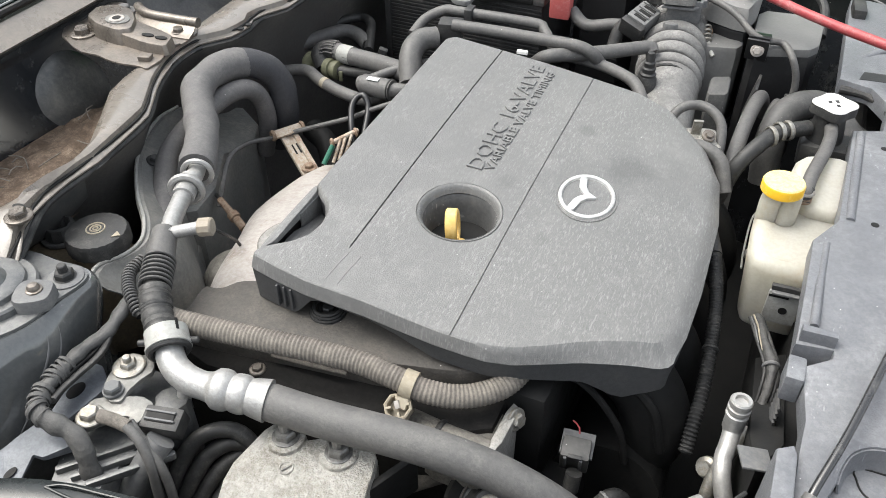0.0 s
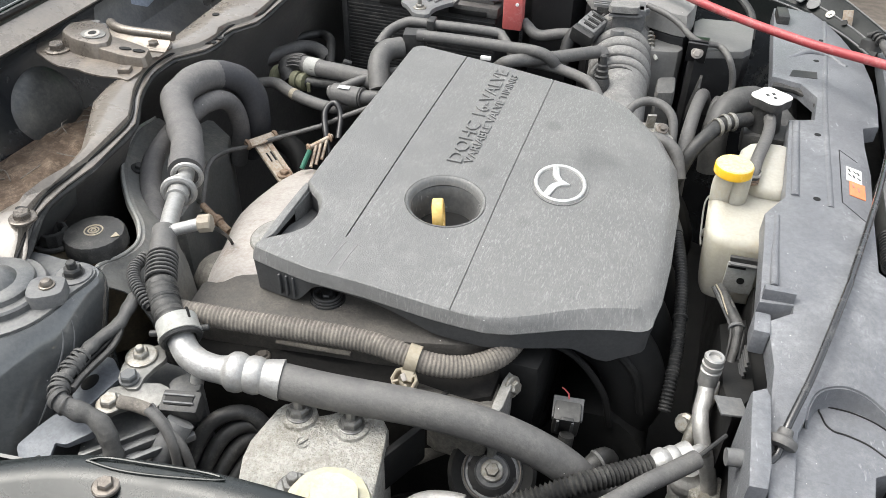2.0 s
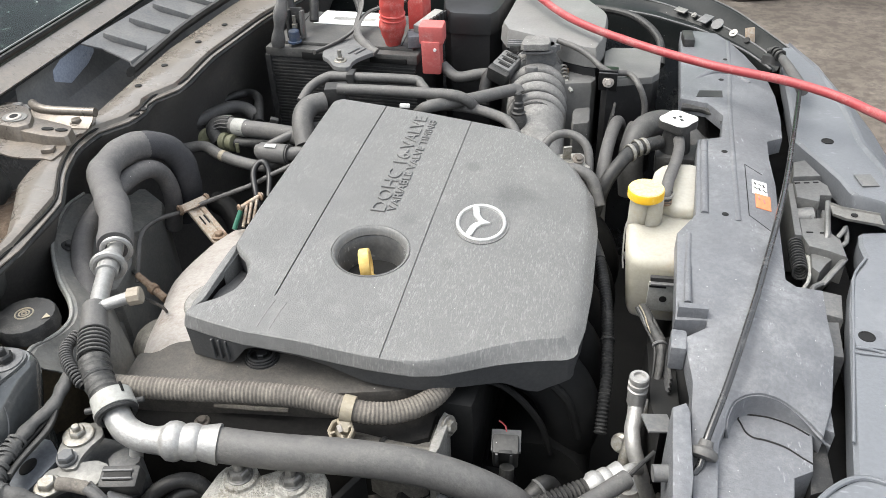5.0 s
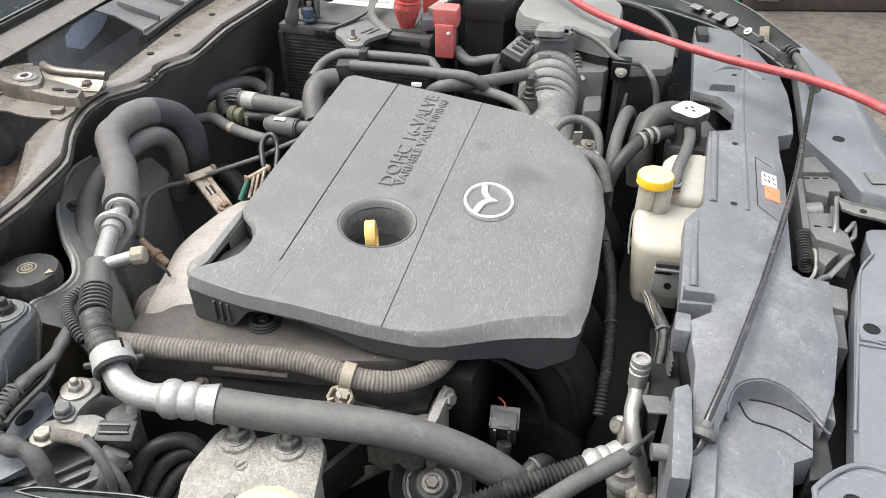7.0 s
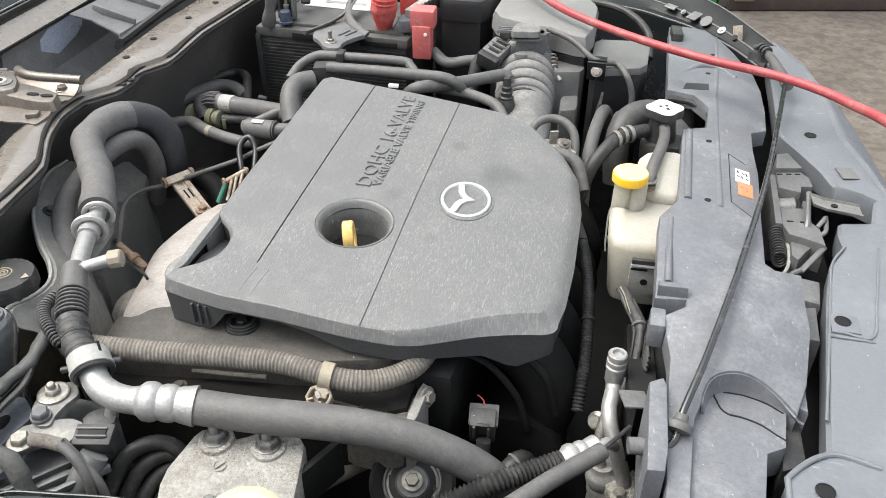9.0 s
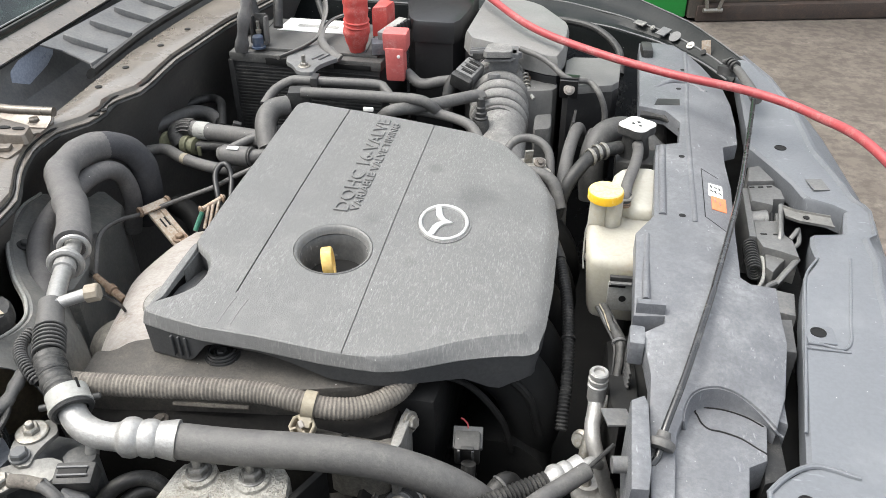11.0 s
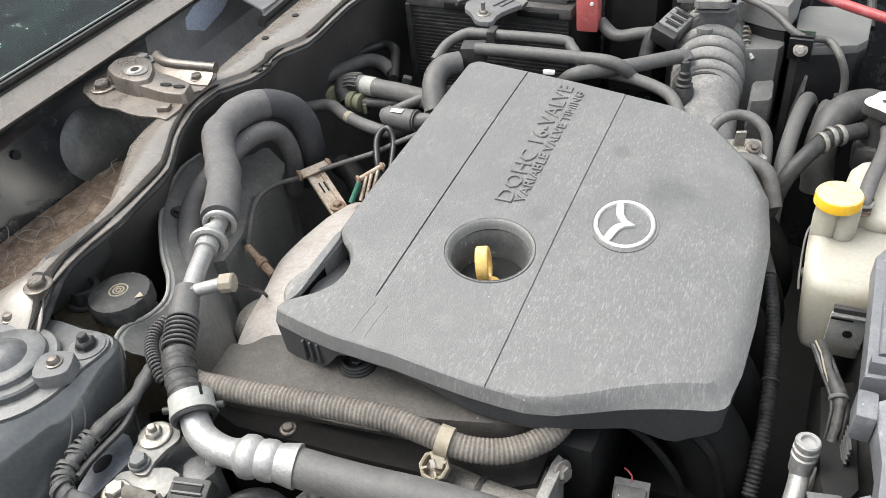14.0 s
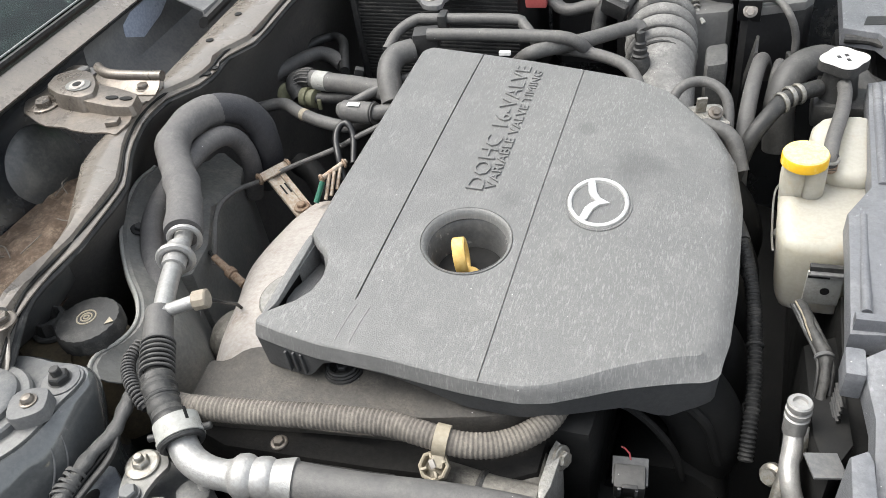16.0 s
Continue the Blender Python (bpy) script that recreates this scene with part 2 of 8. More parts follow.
PALERUST = shade("pale_rusty_steel", (0.50, 0.45, 0.38), (0.38, 0.28, 0.20), rough=0.65, metal=0.2, bump=0.5, dust=(0.30, 0.17, 0.10), dust_cover=0.3, dust_scale=60)
GREASE = shade("greasy_steel", (0.135, 0.118, 0.101), (0.20, 0.178, 0.156), rough=0.30, metal=0.5, coarse=22, bump=0.3, dust=(0.27, 0.23, 0.19), dust_cover=0.32, dust_scale=16)
RUBBER = shade("rubber_hose", (0.080, 0.078, 0.076), (0.104, 0.101, 0.098), rough=0.5, bump=0.35, specks=0.07, dust=(0.155, 0.150, 0.141), dust_cover=0.46, dust_scale=45)
LOOM = shade("grey_cloth_tape", (0.058, 0.057, 0.056), (0.074, 0.073, 0.071), rough=0.6, bump=0.8, bump_scale=260, dust=(0.12, 0.117, 0.11), dust_cover=0.42, dust_scale=60)
RUBBER_D = shade("black_rubber", (0.026, 0.026, 0.026), rough=0.52, bump=0.25, dust=(0.10, 0.097, 0.09), dust_cover=0.38, dust_scale=50)
# Foam darkened to carry the shade on the sleeve's descending end.
SHADEFOAM = shade("shaded_foam", (0.0442, 0.0442, 0.0481), (0.0572, 0.0572, 0.0624), rough=0.7, bump=0.5, bump_scale=700, specks=0.02, dust=(0.0975, 0.0962, 0.0988), dust_cover=0.3)
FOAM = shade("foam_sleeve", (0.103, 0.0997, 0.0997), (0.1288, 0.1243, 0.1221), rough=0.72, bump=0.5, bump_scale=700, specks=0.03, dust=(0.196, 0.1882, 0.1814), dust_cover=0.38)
CONDUIT = shade("dusty_conduit", (0.096, 0.086, 0.075), (0.145, 0.130, 0.112), rough=0.75, bump=0.3, dust=(0.255, 0.230, 0.198), dust_cover=0.5, dust_scale=40)
VALVE = shade("oily_dust_plastic", (0.052, 0.048, 0.044), (0.072, 0.066, 0.059), rough=0.65, bump=0.6, bump_scale=300, specks=0.03, dust=(0.125, 0.114, 0.10), dust_cover=0.5, dust_scale=40)
ALU = shade("aluminium_pipe", (0.43, 0.425, 0.415), (0.34, 0.335, 0.325), rough=0.42, metal=0.5, bump=0.5, dust=(0.35, 0.335, 0.305), dust_cover=0.38, dust_scale=60)
CAST = shade("cast_aluminium", (0.50, 0.49, 0.46), (0.36, 0.35, 0.32), rough=0.55, metal=0.35, coarse=30, bump=1.0, bump_scale=300, bump_dist=0.004,
             dust=(0.26, 0.24, 0.20), dust_cover=0.5, dust_scale=50)
STEEL = shade("zinc_steel", (0.38, 0.37, 0.345), (0.25, 0.24, 0.215), rough=0.42, metal=0.7, bump=0.3, dust=(0.26, 0.22, 0.16), dust_cover=0.45, dust_scale=90)
RUST = shade("rusty_steel", (0.30, 0.22, 0.16), (0.20, 0.12, 0.07), rough=0.75, metal=0.2, bump=0.6, dust=(0.42, 0.36, 0.29), dust_cover=0.4, dust_scale=70)
SHIELD = shade("heat_shield_metal", (0.41, 0.382, 0.356), (0.33, 0.30, 0.275), rough=0.6, metal=0.15, coarse=10, bump=0.5, bump_scale=160, dust=(0.27, 0.232, 0.20), dust_cover=0.4, dust_scale=16)
BROWNCAST = shade("dark_brown_casting", (0.085, 0.078, 0.070), (0.055, 0.048, 0.042), rough=0.7, coarse=30, bump=0.8, bump_scale=200, dust=(0.15, 0.135, 0.115), dust_cover=0.4, dust_scale=30)
BULKGREY = shade("dull_grey_shield", (0.1755, 0.1768, 0.1716), (0.1365, 0.1365, 0.13), rough=0.5, coarse=12, bump=0.4, bump_scale=120, dust=(0.286, 0.273, 0.247), dust_cover=0.45, dust_scale=14)
# Car paint dulled and darkened in place of the wings' dark reflections.
WINGF = shade("dulled_far_wing_paint", (0.009, 0.011, 0.011), (0.014, 0.016, 0.016), rough=0.42, specks=0.05, bump=0.04, dust=(0.04, 0.041, 0.04), dust_cover=0.3, dust_scale=11)
WINGF.node_tree.nodes["Principled BSDF"].inputs["Specular IOR Level"].default_value = 0.25
WINGP = shade("dulled_near_wing_paint", (0.010, 0.013, 0.013), (0.014, 0.017, 0.017), rough=0.24, specks=0.06, bump=0.04, dust=(0.05, 0.052, 0.05), dust_cover=0.3, dust_scale=11)
PAINT = shade("black_green_paint", (0.012, 0.014, 0.017), (0.018, 0.020, 0.023), rough=0.16, coat=0.5, bump=0.05, dust=(0.065, 0.066, 0.066), dust_cover=0.28, dust_scale=9)
# Dusty car paint, lightened to put the tower's sky reflection into the colour.
PAINT_T = shade("dusty_sky_lit_paint", (0.0736, 0.0776, 0.0784), (0.092, 0.0952, 0.0952), rough=0.10, coat=1.0, bump=0.05, specks=0.08, dust=(0.152, 0.1504, 0.144), dust_cover=0.26, dust_scale=14)
PAINT_D = shade("dusty_paint", (0.060, 0.063, 0.064), (0.085, 0.085, 0.083), rough=0.45, coat=0.25, bump=0.15, dust=(0.17, 0.165, 0.155), dust_cover=0.5, dust_scale=14)
TAN = shade("dust_caked_metal", (0.172, 0.151, 0.128), (0.134, 0.118, 0.101), rough=0.27, coat=0.5, coarse=12, bump=0.35, bump_scale=250, dust=(0.225, 0.196, 0.164), dust_cover=0.45, dust_scale=14)
GUTTER = shade("pale_cowl_metal", (0.35, 0.355, 0.345), (0.28, 0.28, 0.27), rough=0.22, metal=0.45, coarse=9, bump=0.15, dust=(0.40, 0.375, 0.335), dust_cover=0.25, dust_scale=9)
DIRT = shade("gutter_dirt", (0.105, 0.072, 0.05), (0.065, 0.046, 0.033), rough=0.95, bump=1.0, bump_scale=200, dust=(0.26, 0.20, 0.15), dust_cover=0.5, dust_scale=60)
FIREWALL = shade("firewall_mat", (0.078, 0.0741, 0.0692), (0.1024, 0.0975, 0.0917), rough=0.7, coarse=10, bump=0.4, bump_scale=260, dust=(0.156, 0.1453, 0.1306), dust_cover=0.4, dust_scale=9)
TIMING = shade("matte_black_case", (0.012, 0.0115, 0.011), (0.018, 0.017, 0.016), rough=0.8, coarse=30, bump=0.4, dust=(0.035, 0.033, 0.030), dust_cover=0.35, dust_scale=30)
TIMING.node_tree.nodes["Principled BSDF"].inputs["Specular IOR Level"].default_value = 0.2
WHITE_TANK = shade("milky_plastic", (0.42, 0.405, 0.352), (0.375, 0.355, 0.298), rough=0.42, coarse=8, bump=0.08, dust=(0.39, 0.335, 0.255), dust_cover=0.3, dust_scale=14)
tank_node = WHITE_TANK.node_tree.nodes["Principled BSDF"]
tank_node.inputs["Subsurface Weight"].default_value = 0.8
tank_node.inputs["Subsurface Radius"].default_value = (0.07, 0.068, 0.058)
tank_node.inputs["Subsurface Scale"].default_value = 1.0
YELLOW = shade("yellow_plastic", (0.83, 0.50, 0.03), (0.78, 0.44, 0.02), rough=0.4, bump=0.08, dust=(0.85, 0.72, 0.40), dust_cover=0.2)
# Paler yellow: the strong light on the cap top put into the colour.
YELLOW_LIT = shade("overlit_yellow_plastic", (0.86, 0.74, 0.36), (0.84, 0.66, 0.22), rough=0.45, bump=0.08)
DIPYEL = shade("dipstick_yellow", (0.76, 0.54, 0.20), (0.68, 0.44, 0.12), rough=0.42, bump=0.1)
CREAM = shade("cream_plastic", (0.50, 0.475, 0.36), (0.44, 0.41, 0.29), rough=0.45, bump=0.1, dust=(0.42, 0.37, 0.24), dust_cover=0.35, dust_scale=30)
CLIPPL = shade("aged_nylon", (0.34, 0.30, 0.23), (0.25, 0.22, 0.165), rough=0.5, bump=0.15, dust=(0.30, 0.25, 0.17), dust_cover=0.4, dust_scale=60)
GREYCLAMP = shade("grey_nylon", (0.36, 0.36, 0.34), (0.30, 0.30, 0.28), rough=0.5, bump=0.15, dust=(0.22, 0.21, 0.19), dust_cover=0.4, dust_scale=60)
FOIL = shade("pale_foil_label", (0.78, 0.77, 0.74), (0.70, 0.69, 0.66), rough=0.4, bump=0.1)
RED = shade("red_plastic", (0.56, 0.075, 0.065), (0.50, 0.075, 0.065), rough=0.45, bump=0.1, dust=(0.60, 0.27, 0.24), dust_cover=0.35)
REDCABLE = shade("red_rubber", (0.37, 0.060, 0.066), (0.32, 0.05, 0.056), rough=0.45, bump=0.15, dust=(0.42, 0.20, 0.19), dust_cover=0.36)
ORANGE = shade("orange_label", (0.74, 0.24, 0.11), (0.70, 0.20, 0.09), rough=0.5, bump=0)
# Colour of the sky's reflection, used for one painted patch.
SKYPATCH = shade("blue_white_sky_patch", (0.36, 0.40, 0.48), (0.26, 0.29, 0.36), rough=0.3, bump=0.05)
WHITE = shade("white_label", (0.78, 0.78, 0.76), rough=0.5, bump=0, amount=0.2)
INK = shade("dark_ink", (0.03, 0.03, 0.03), rough=0.6, bump=0)
ROD = shade("black_enamel", (0.022, 0.022, 0.023), rough=0.24, coat=0.7, bump=0.1, dust=(0.12, 0.118, 0.112), dust_cover=0.2)
BLUE_D = shade("dark_blue_plastic", (0.03, 0.055, 0.11), (0.05, 0.07, 0.11), rough=0.45, bump=0.1, dust=(0.12, 0.125, 0.13), dust_cover=0.35)
GREEN_W = shade("green_wire", (0.02, 0.14, 0.09), rough=0.5, bump=0.1)
OLIVE = shade("olive_clip", (0.16, 0.16, 0.10), rough=0.6, bump=0.2)
LATCH = shade("sooty_grey_steel", (0.150, 0.150, 0.147), (0.185, 0.185, 0.18), rough=0.42, metal=0.4, bump=0.2, specks=0.12, dust=(0.26, 0.256, 0.245), dust_cover=0.3, dust_scale=30)
HOSE_DARK = shade("dark_radiator_rubber", (0.048, 0.047, 0.046), (0.065, 0.064, 0.062), rough=0.5, bump=0.3, specks=0.05, dust=(0.12, 0.117, 0.11), dust_cover=0.4, dust_scale=45)
TAPE = shade("wrapped_tape", (0.0225, 0.0225, 0.0225), (0.045, 0.0442, 0.0428), rough=0.45, coarse=60, bump=0.9, bump_scale=140, dust=(0.0975, 0.0945, 0.0885), dust_cover=0.45, dust_scale=60)
TANKBROWN = shade("stained_tank", (0.20, 0.160, 0.105), (0.14, 0.110, 0.072), rough=0.45, coarse=18, bump=0.2, dust=(0.10, 0.085, 0.065), dust_cover=0.45, dust_scale=22)
GROUND = shade("packed_dirt_concrete", (0.15, 0.127, 0.108), (0.082, 0.070, 0.060), rough=0.9, coarse=1.2, fine=18, bump=0.8, bump_scale=30, dust=(0.21, 0.182, 0.158), dust_cover=0.42, dust_scale=3)
SKIP_GREEN = shade("green_paint", (0.02, 0.28, 0.05), (0.02, 0.23, 0.045), rough=0.45, coarse=3, bump=0.1)
SKIP_RUST = shade("rusted_runner", (0.035, 0.029, 0.026), (0.06, 0.042, 0.034), rough=0.8, coarse=6, bump=0.6, dust=(0.10, 0.07, 0.055), dust_cover=0.4, dust_scale=9)
SKIP_DARK = shade("grimy_steel", (0.06, 0.055, 0.05), (0.10, 0.085, 0.07), rough=0.7, coarse=5, bump=0.5, dust=(0.16, 0.11, 0.07), dust_cover=0.4, dust_scale=8)


def glass_material():
    """Dark green tinted glass with dusty runs and spots."""
    m = bpy.data.materials.new("green_tinted_glass")
    m.use_nodes = True
    nt = m.node_tree
    b = nt.nodes["Principled BSDF"]
    b.inputs["IOR"].default_value = 1.36
    tc = nt.nodes.new("ShaderNodeTexCoord")
    facs = []
    for scale, detail, lo, hi in (((26, 3, 3), 6, 0.50, 0.72), ((90, 60, 60), 8, 0.60, 0.74)):
        mp = nt.nodes.new("ShaderNodeMapping")
        mp.inputs["Scale"].default_value = scale
        mp.inputs["Rotation"].default_value = (0, 0, radians(68))
        nt.links.new(tc.outputs["Object"], mp.inputs[0])
        n = nt.nodes.new("ShaderNodeTexNoise")
        n.inputs["Scale"].default_value = 1.0
        n.inputs["Detail"].default_value = detail
        nt.links.new(mp.outputs[0], n.inputs["Vector"])
        r = nt.nodes.new("ShaderNodeMapRange")
        r.inputs[1].default_value, r.inputs[2].default_value, r.inputs[4].default_value = lo, hi, 0.16 if detail == 6 else 0.4
        nt.links.new(n.outputs["Fac"], r.inputs[0])
        facs.append(r.outputs[0])
    film = nt.nodes.new("ShaderNodeMath")
    film.operation = "MAXIMUM"
    nt.links.new(facs[0], film.inputs[0])
    nt.links.new(facs[1], film.inputs[1])
    x = nt.nodes.new("ShaderNodeMix")
    x.data_type = "RGBA"
    nt.links.new(film.outputs[0], x.inputs[0])
    x.inputs[6].default_value, x.inputs[7].default_value = (0.07, 0.14, 0.12, 1), (0.42, 0.42, 0.39, 1)
    nt.links.new(x.outputs[2], b.inputs["Base Color"])
    clear = nt.nodes.new("ShaderNodeMath")
    clear.operation = "SUBTRACT"
    clear.inputs[0].default_value = 1.0
    nt.links.new(film.outputs[0], clear.inputs[1])
    nt.links.new(clear.outputs[0], b.inputs["Transmission Weight"])
    r = nt.nodes.new("ShaderNodeMapRange")
    r.inputs[3].default_value, r.inputs[4].default_value = 0.03, 0.7
    nt.links.new(film.outputs[0], r.inputs[0])
    nt.links.new(r.outputs[0], b.inputs["Roughness"])
    return m
GLASS = glass_material()


# ---- builders ----
def thing(name, label, category, at=(0, 0, 0), group="", kind=""):
    ob = new(name)
    ob.empty_display_size = 0.02
    ob.location = at
    ob["anchor"] = at
    return tagged(ob, label, category, group, kind)


def anchor(ob):
    x = Vector((0, 0, 0))
    while ob:
        x += ob.location
        ob = ob.parent
    return x


def part(name, bm, material, parent=None, label="", smooth=35):
    """Links a bmesh in world coordinates as one mesh object under its thing or part."""
    me = bpy.data.meshes.new(name)
    if parent:
        bmesh.ops.translate(bm, verts=bm.verts, vec=-anchor(parent))
    bmesh.ops.recalc_face_normals(bm, faces=bm.faces)
    bm.to_mesh(me)
    bm.free()
    me.materials.append(material)
    me.shade_smooth()
    me.set_sharp_from_angle(angle=radians(smooth))
    ob = new(name, me)
    ob.parent = parent
    if label:
        tagged(ob, label)
    return ob


def spline(pts, step=0.006):
    """Catmull-Rom through the given points, evenly stepped."""
    p = [Vector(q) for q in pts]
    p = [2 * p[0] - p[1], *p, 2 * p[-1] - p[-2]]
    out = []
    for a, b, c, d in zip(p, p[1:], p[2:], p[3:]):
        n = max(2, int((c - b).length / 0.002))
        for i in range(n):
            t = i / n
            out.append(0.5 * (2 * b + (c - a) * t + (2 * a - 5 * b + 4 * c - d) * t * t + (3 * b - a - 3 * c + d) * t ** 3))
    out.append(p[-2])
    even, left = [out[0]], step
    for u, v in zip(out, out[1:]):
        seg = (v - u).length
        while seg >= left and seg > 0:
            u = u + (v - u) * (left / seg)
            even.append(u)
            seg, left = (v - u).length, step
        left -= seg
    if (even[-1] - out[-1]).length > step * 0.3:
        even.append(out[-1])
    return even


def tube(pts, radius, seg=14, step=0.006, ribs=None, flat=1.0, bm=None):
    """A capped round sweep along a spline. radius: metres or a function of 0..1. ribs: (pitch, depth) of corrugations."""
    bm = bm or bmesh.new()
    if ribs:
        step = ribs[0] / 4
    path = spline(pts, step)
    n = len(path)
    tangents = [(path[min(i + 1, n - 1)] - path[max(i - 1, 0)]).normalized() for i in range(n)]
    side = tangents[0].orthogonal().normalized()
    rings = []
    for i, (q, t) in enumerate(zip(path, tangents)):
        side = (side - t * side.dot(t)).normalized()
        other = t.cross(side)
        r = radius(i / (n - 1)) if callable(radius) else radius
        if ribs:
            r += ribs[1] * (0, 0.5, 1, 0.5)[i % 4] - ribs[1] / 2
        rings.append([bm.verts.new(q + r * (math.cos(a) * side + flat * math.sin(a) * other)) for a in (2 * math.pi * k / seg for k in range(seg))])
    for a, b in zip(rings, rings[1:]):
        for k in range(seg):
            bm.faces.new((a[k], a[(k + 1) % seg], b[(k + 1) % seg], b[k]))
    bm.faces.new(rings[0])
    bm.faces.new(rings[-1])
    return bm


def turn_to(at, axis=(0, 0, 1), spin=0.0):
    """The pose of a thing built along +z, laid along axis at a place."""
    q = Vector((0, 0, 1)).rotation_difference(Vector(axis).normalized())
    return Matrix.Translation(at) @ q.to_matrix().to_4x4() @ Matrix.Rotation(radians(spin), 4, "Z")


def lathe(profile, m=None, seg=28, bm=None, wave=None):
    """A turned solid from (radius, height) pairs; wave: (count, depth) of flutes round the rim."""
    bm = bm or bmesh.new()
    m = m or Matrix()
    rings = []
    for r, h in profile:
        ring = []
        for k in range(seg):
            a = 2 * math.pi * k / seg
            rr = r * (1 + (wave[1] * (0.5 + 0.5 * math.cos(wave[0] * a)) if wave else 0))
            ring.append(bm.verts.new(m @ Vector((rr * math.cos(a), rr * math.sin(a), h))))
        rings.append(ring)
    for a, b in zip(rings, rings[1:]):
        for k in range(seg):
            bm.faces.new((a[k], a[(k + 1) % seg], b[(k + 1) % seg], b[k]))
    if profile[0][0] > 1e-5:
        bm.faces.new(rings[0])
    if profile[-1][0] > 1e-5:
        bm.faces.new(rings[-1])
    return bm


def rounded(outline, times=2, cut=0.22):
    """Corner cutting of a closed outline of 2D points."""
    p = [Vector(q) for q in outline]
    for _ in range(times):
        q = []
        for a, b in zip(p, p[1:] + p[:1]):
            q += [a.lerp(b, cut), a.lerp(b, 1 - cut)]
        p = q
    return p


def prism(outline, z0, z1, bevel=0.0, m=None, taper=1.0, times=0, cut=0.22, bm=None, bottom=True):
    """An upright solid over a 2D outline; z1 may be a function of x, y. taper scales the foot."""
    made = bmesh.new()
    o = rounded(outline, times, cut) if times else [Vector(q) for q in outline]
    c = sum(o, Vector((0, 0))) / len(o)
    top = [made.verts.new((q.x, q.y, z1(q.x, q.y) if callable(z1) else z1)) for q in o]
    low = [made.verts.new((*(c + (q - c) * taper), z0(q.x, q.y) if callable(z0) else z0)) for q in o]
    cap = made.faces.new(top)
    if bottom:
        made.faces.new(low[::-1])
    n = len(o)
    for k in range(n):
        made.faces.new((top[k], low[k], low[(k + 1) % n], top[(k + 1) % n]))
    bmesh.ops.recalc_face_normals(made, faces=made.faces)
    if bevel:
        bmesh.ops.bevel(made, geom=list(cap.edges), offset=bevel, segments=2, affect="EDGES", profile=0.6, clamp_overlap=True)
    if m:
        bmesh.ops.transform(made, matrix=m, verts=made.verts)
    if bm is None:
        return made
    return joined(bm, made)


def joined(bm, *others):
    for o in others:
        me = bpy.data.meshes.new("tmp")
        o.to_mesh(me)
        o.free()
        bm.from_mesh(me)
        bpy.data.meshes.remove(me)
    return bm


def box(size, m=None, bevel=0.003, seg=2):
    bm = bmesh.new()
    bmesh.ops.create_cube(bm, size=1, matrix=Matrix.Diagonal((*size, 1)))
    if bevel:
        bmesh.ops.bevel(bm, geom=list(bm.edges), offset=min(bevel, 0.45 * min(size)), segments=seg, affect="EDGES", profile=0.6)
    if m:
        bmesh.ops.transform(bm, matrix=m, verts=bm.verts)
    return bm


def sheet(rows, thick=0.0015):
    """A bent sheet from rows of points, given some thickness."""
    bm = bmesh.new()
    g = [[bm.verts.new(q) for q in r] for r in rows]
    for a, b in zip(g, g[1:]):
        for k in range(len(a) - 1):
            bm.faces.new((a[k], a[k + 1], b[k + 1], b[k]))
    bmesh.ops.recalc_face_normals(bm, faces=bm.faces)
    bmesh.ops.solidify(bm, geom=list(bm.faces), thickness=thick)
    return bm


def bolt(parent, at, axis=(0, 0, 1), r=0.006, material=None, washer=1.7, stud=0.0, spin=10, name="bolt"):
    """A hexagon bolt or nut with its washer and, where it has one, the stud's end."""
    material = material or STEEL
    m = turn_to(at, axis, spin)
    bm = lathe([(r * washer, -0.001), (r * washer, 0.0012), (r * washer * 0.9, 0.002), (r * 1.25, 0.0022)], m, 20)
    lathe([(r * 1.08, 0.001), (r * 1.08, r * 0.85), (r * 0.92, r * 1.05)], m, 6, bm)
    if stud:
        lathe([(r * 0.55, 0.001), (r * 0.55, stud - 0.001), (r * 0.45, stud)], m, 10, bm)
    return part(name, bm, material, parent, smooth=25)


def ring_torus(at, axis, major, minor, seg=32, sub=10, squash=1.0, bm=None):
    m = turn_to(at, axis)
    bm = bm or bmesh.new()
    v = [[bm.verts.new(m @ Vector(((major + minor * math.cos(b)) * math.cos(a), (major + minor * math.cos(b)) * math.sin(a), squash * minor * math.sin(b))))
          for b in (2 * math.pi * j / sub for j in range(sub))] for a in (2 * math.pi * i / seg for i in range(seg))]
    for i in range(seg):
        for j in range(sub):
            bm.faces.new((v[i][j], v[(i + 1) % seg][j], v[(i + 1) % seg][(j + 1) % sub], v[i][(j + 1) % sub]))
    return bm


def lettering(text, size, m, depth=0.0006, width=None):
    """Raised letters of the built-in font as a bmesh, laid by m; width stretches the line to a length."""
    cu = bpy.data.curves.new("letters", "FONT")
    cu.body, cu.size, cu.extrude, cu.resolution_u = text, size, depth, 2
    ob = new("letters", cu)
    bpy.context.view_layer.update()
    me = bpy.data.meshes.new_from_object(ob.evaluated_get(bpy.context.evaluated_depsgraph_get()))
    bm = bmesh.new()
    bm.from_mesh(me)
    bpy.data.objects.remove(ob)
    bpy.data.curves.remove(cu)
    bpy.data.meshes.remove(me)
    if width:
        span = max(v.co.x for v in bm.verts) - min(v.co.x for v in bm.verts)
        bmesh.ops.scale(bm, vec=(width / span, 1, 1), verts=bm.verts)
    bmesh.ops.transform(bm, matrix=m, verts=bm.verts)
    return bm

# ---- the yard ----
bm = bmesh.new()
bmesh.ops.create_grid(bm, x_segments=60, y_segments=60, size=60)
for v in bm.verts:
    v.co.z = 0.006 * noise.noise(v.co * 0.7) if v.co.length < 20 else 0
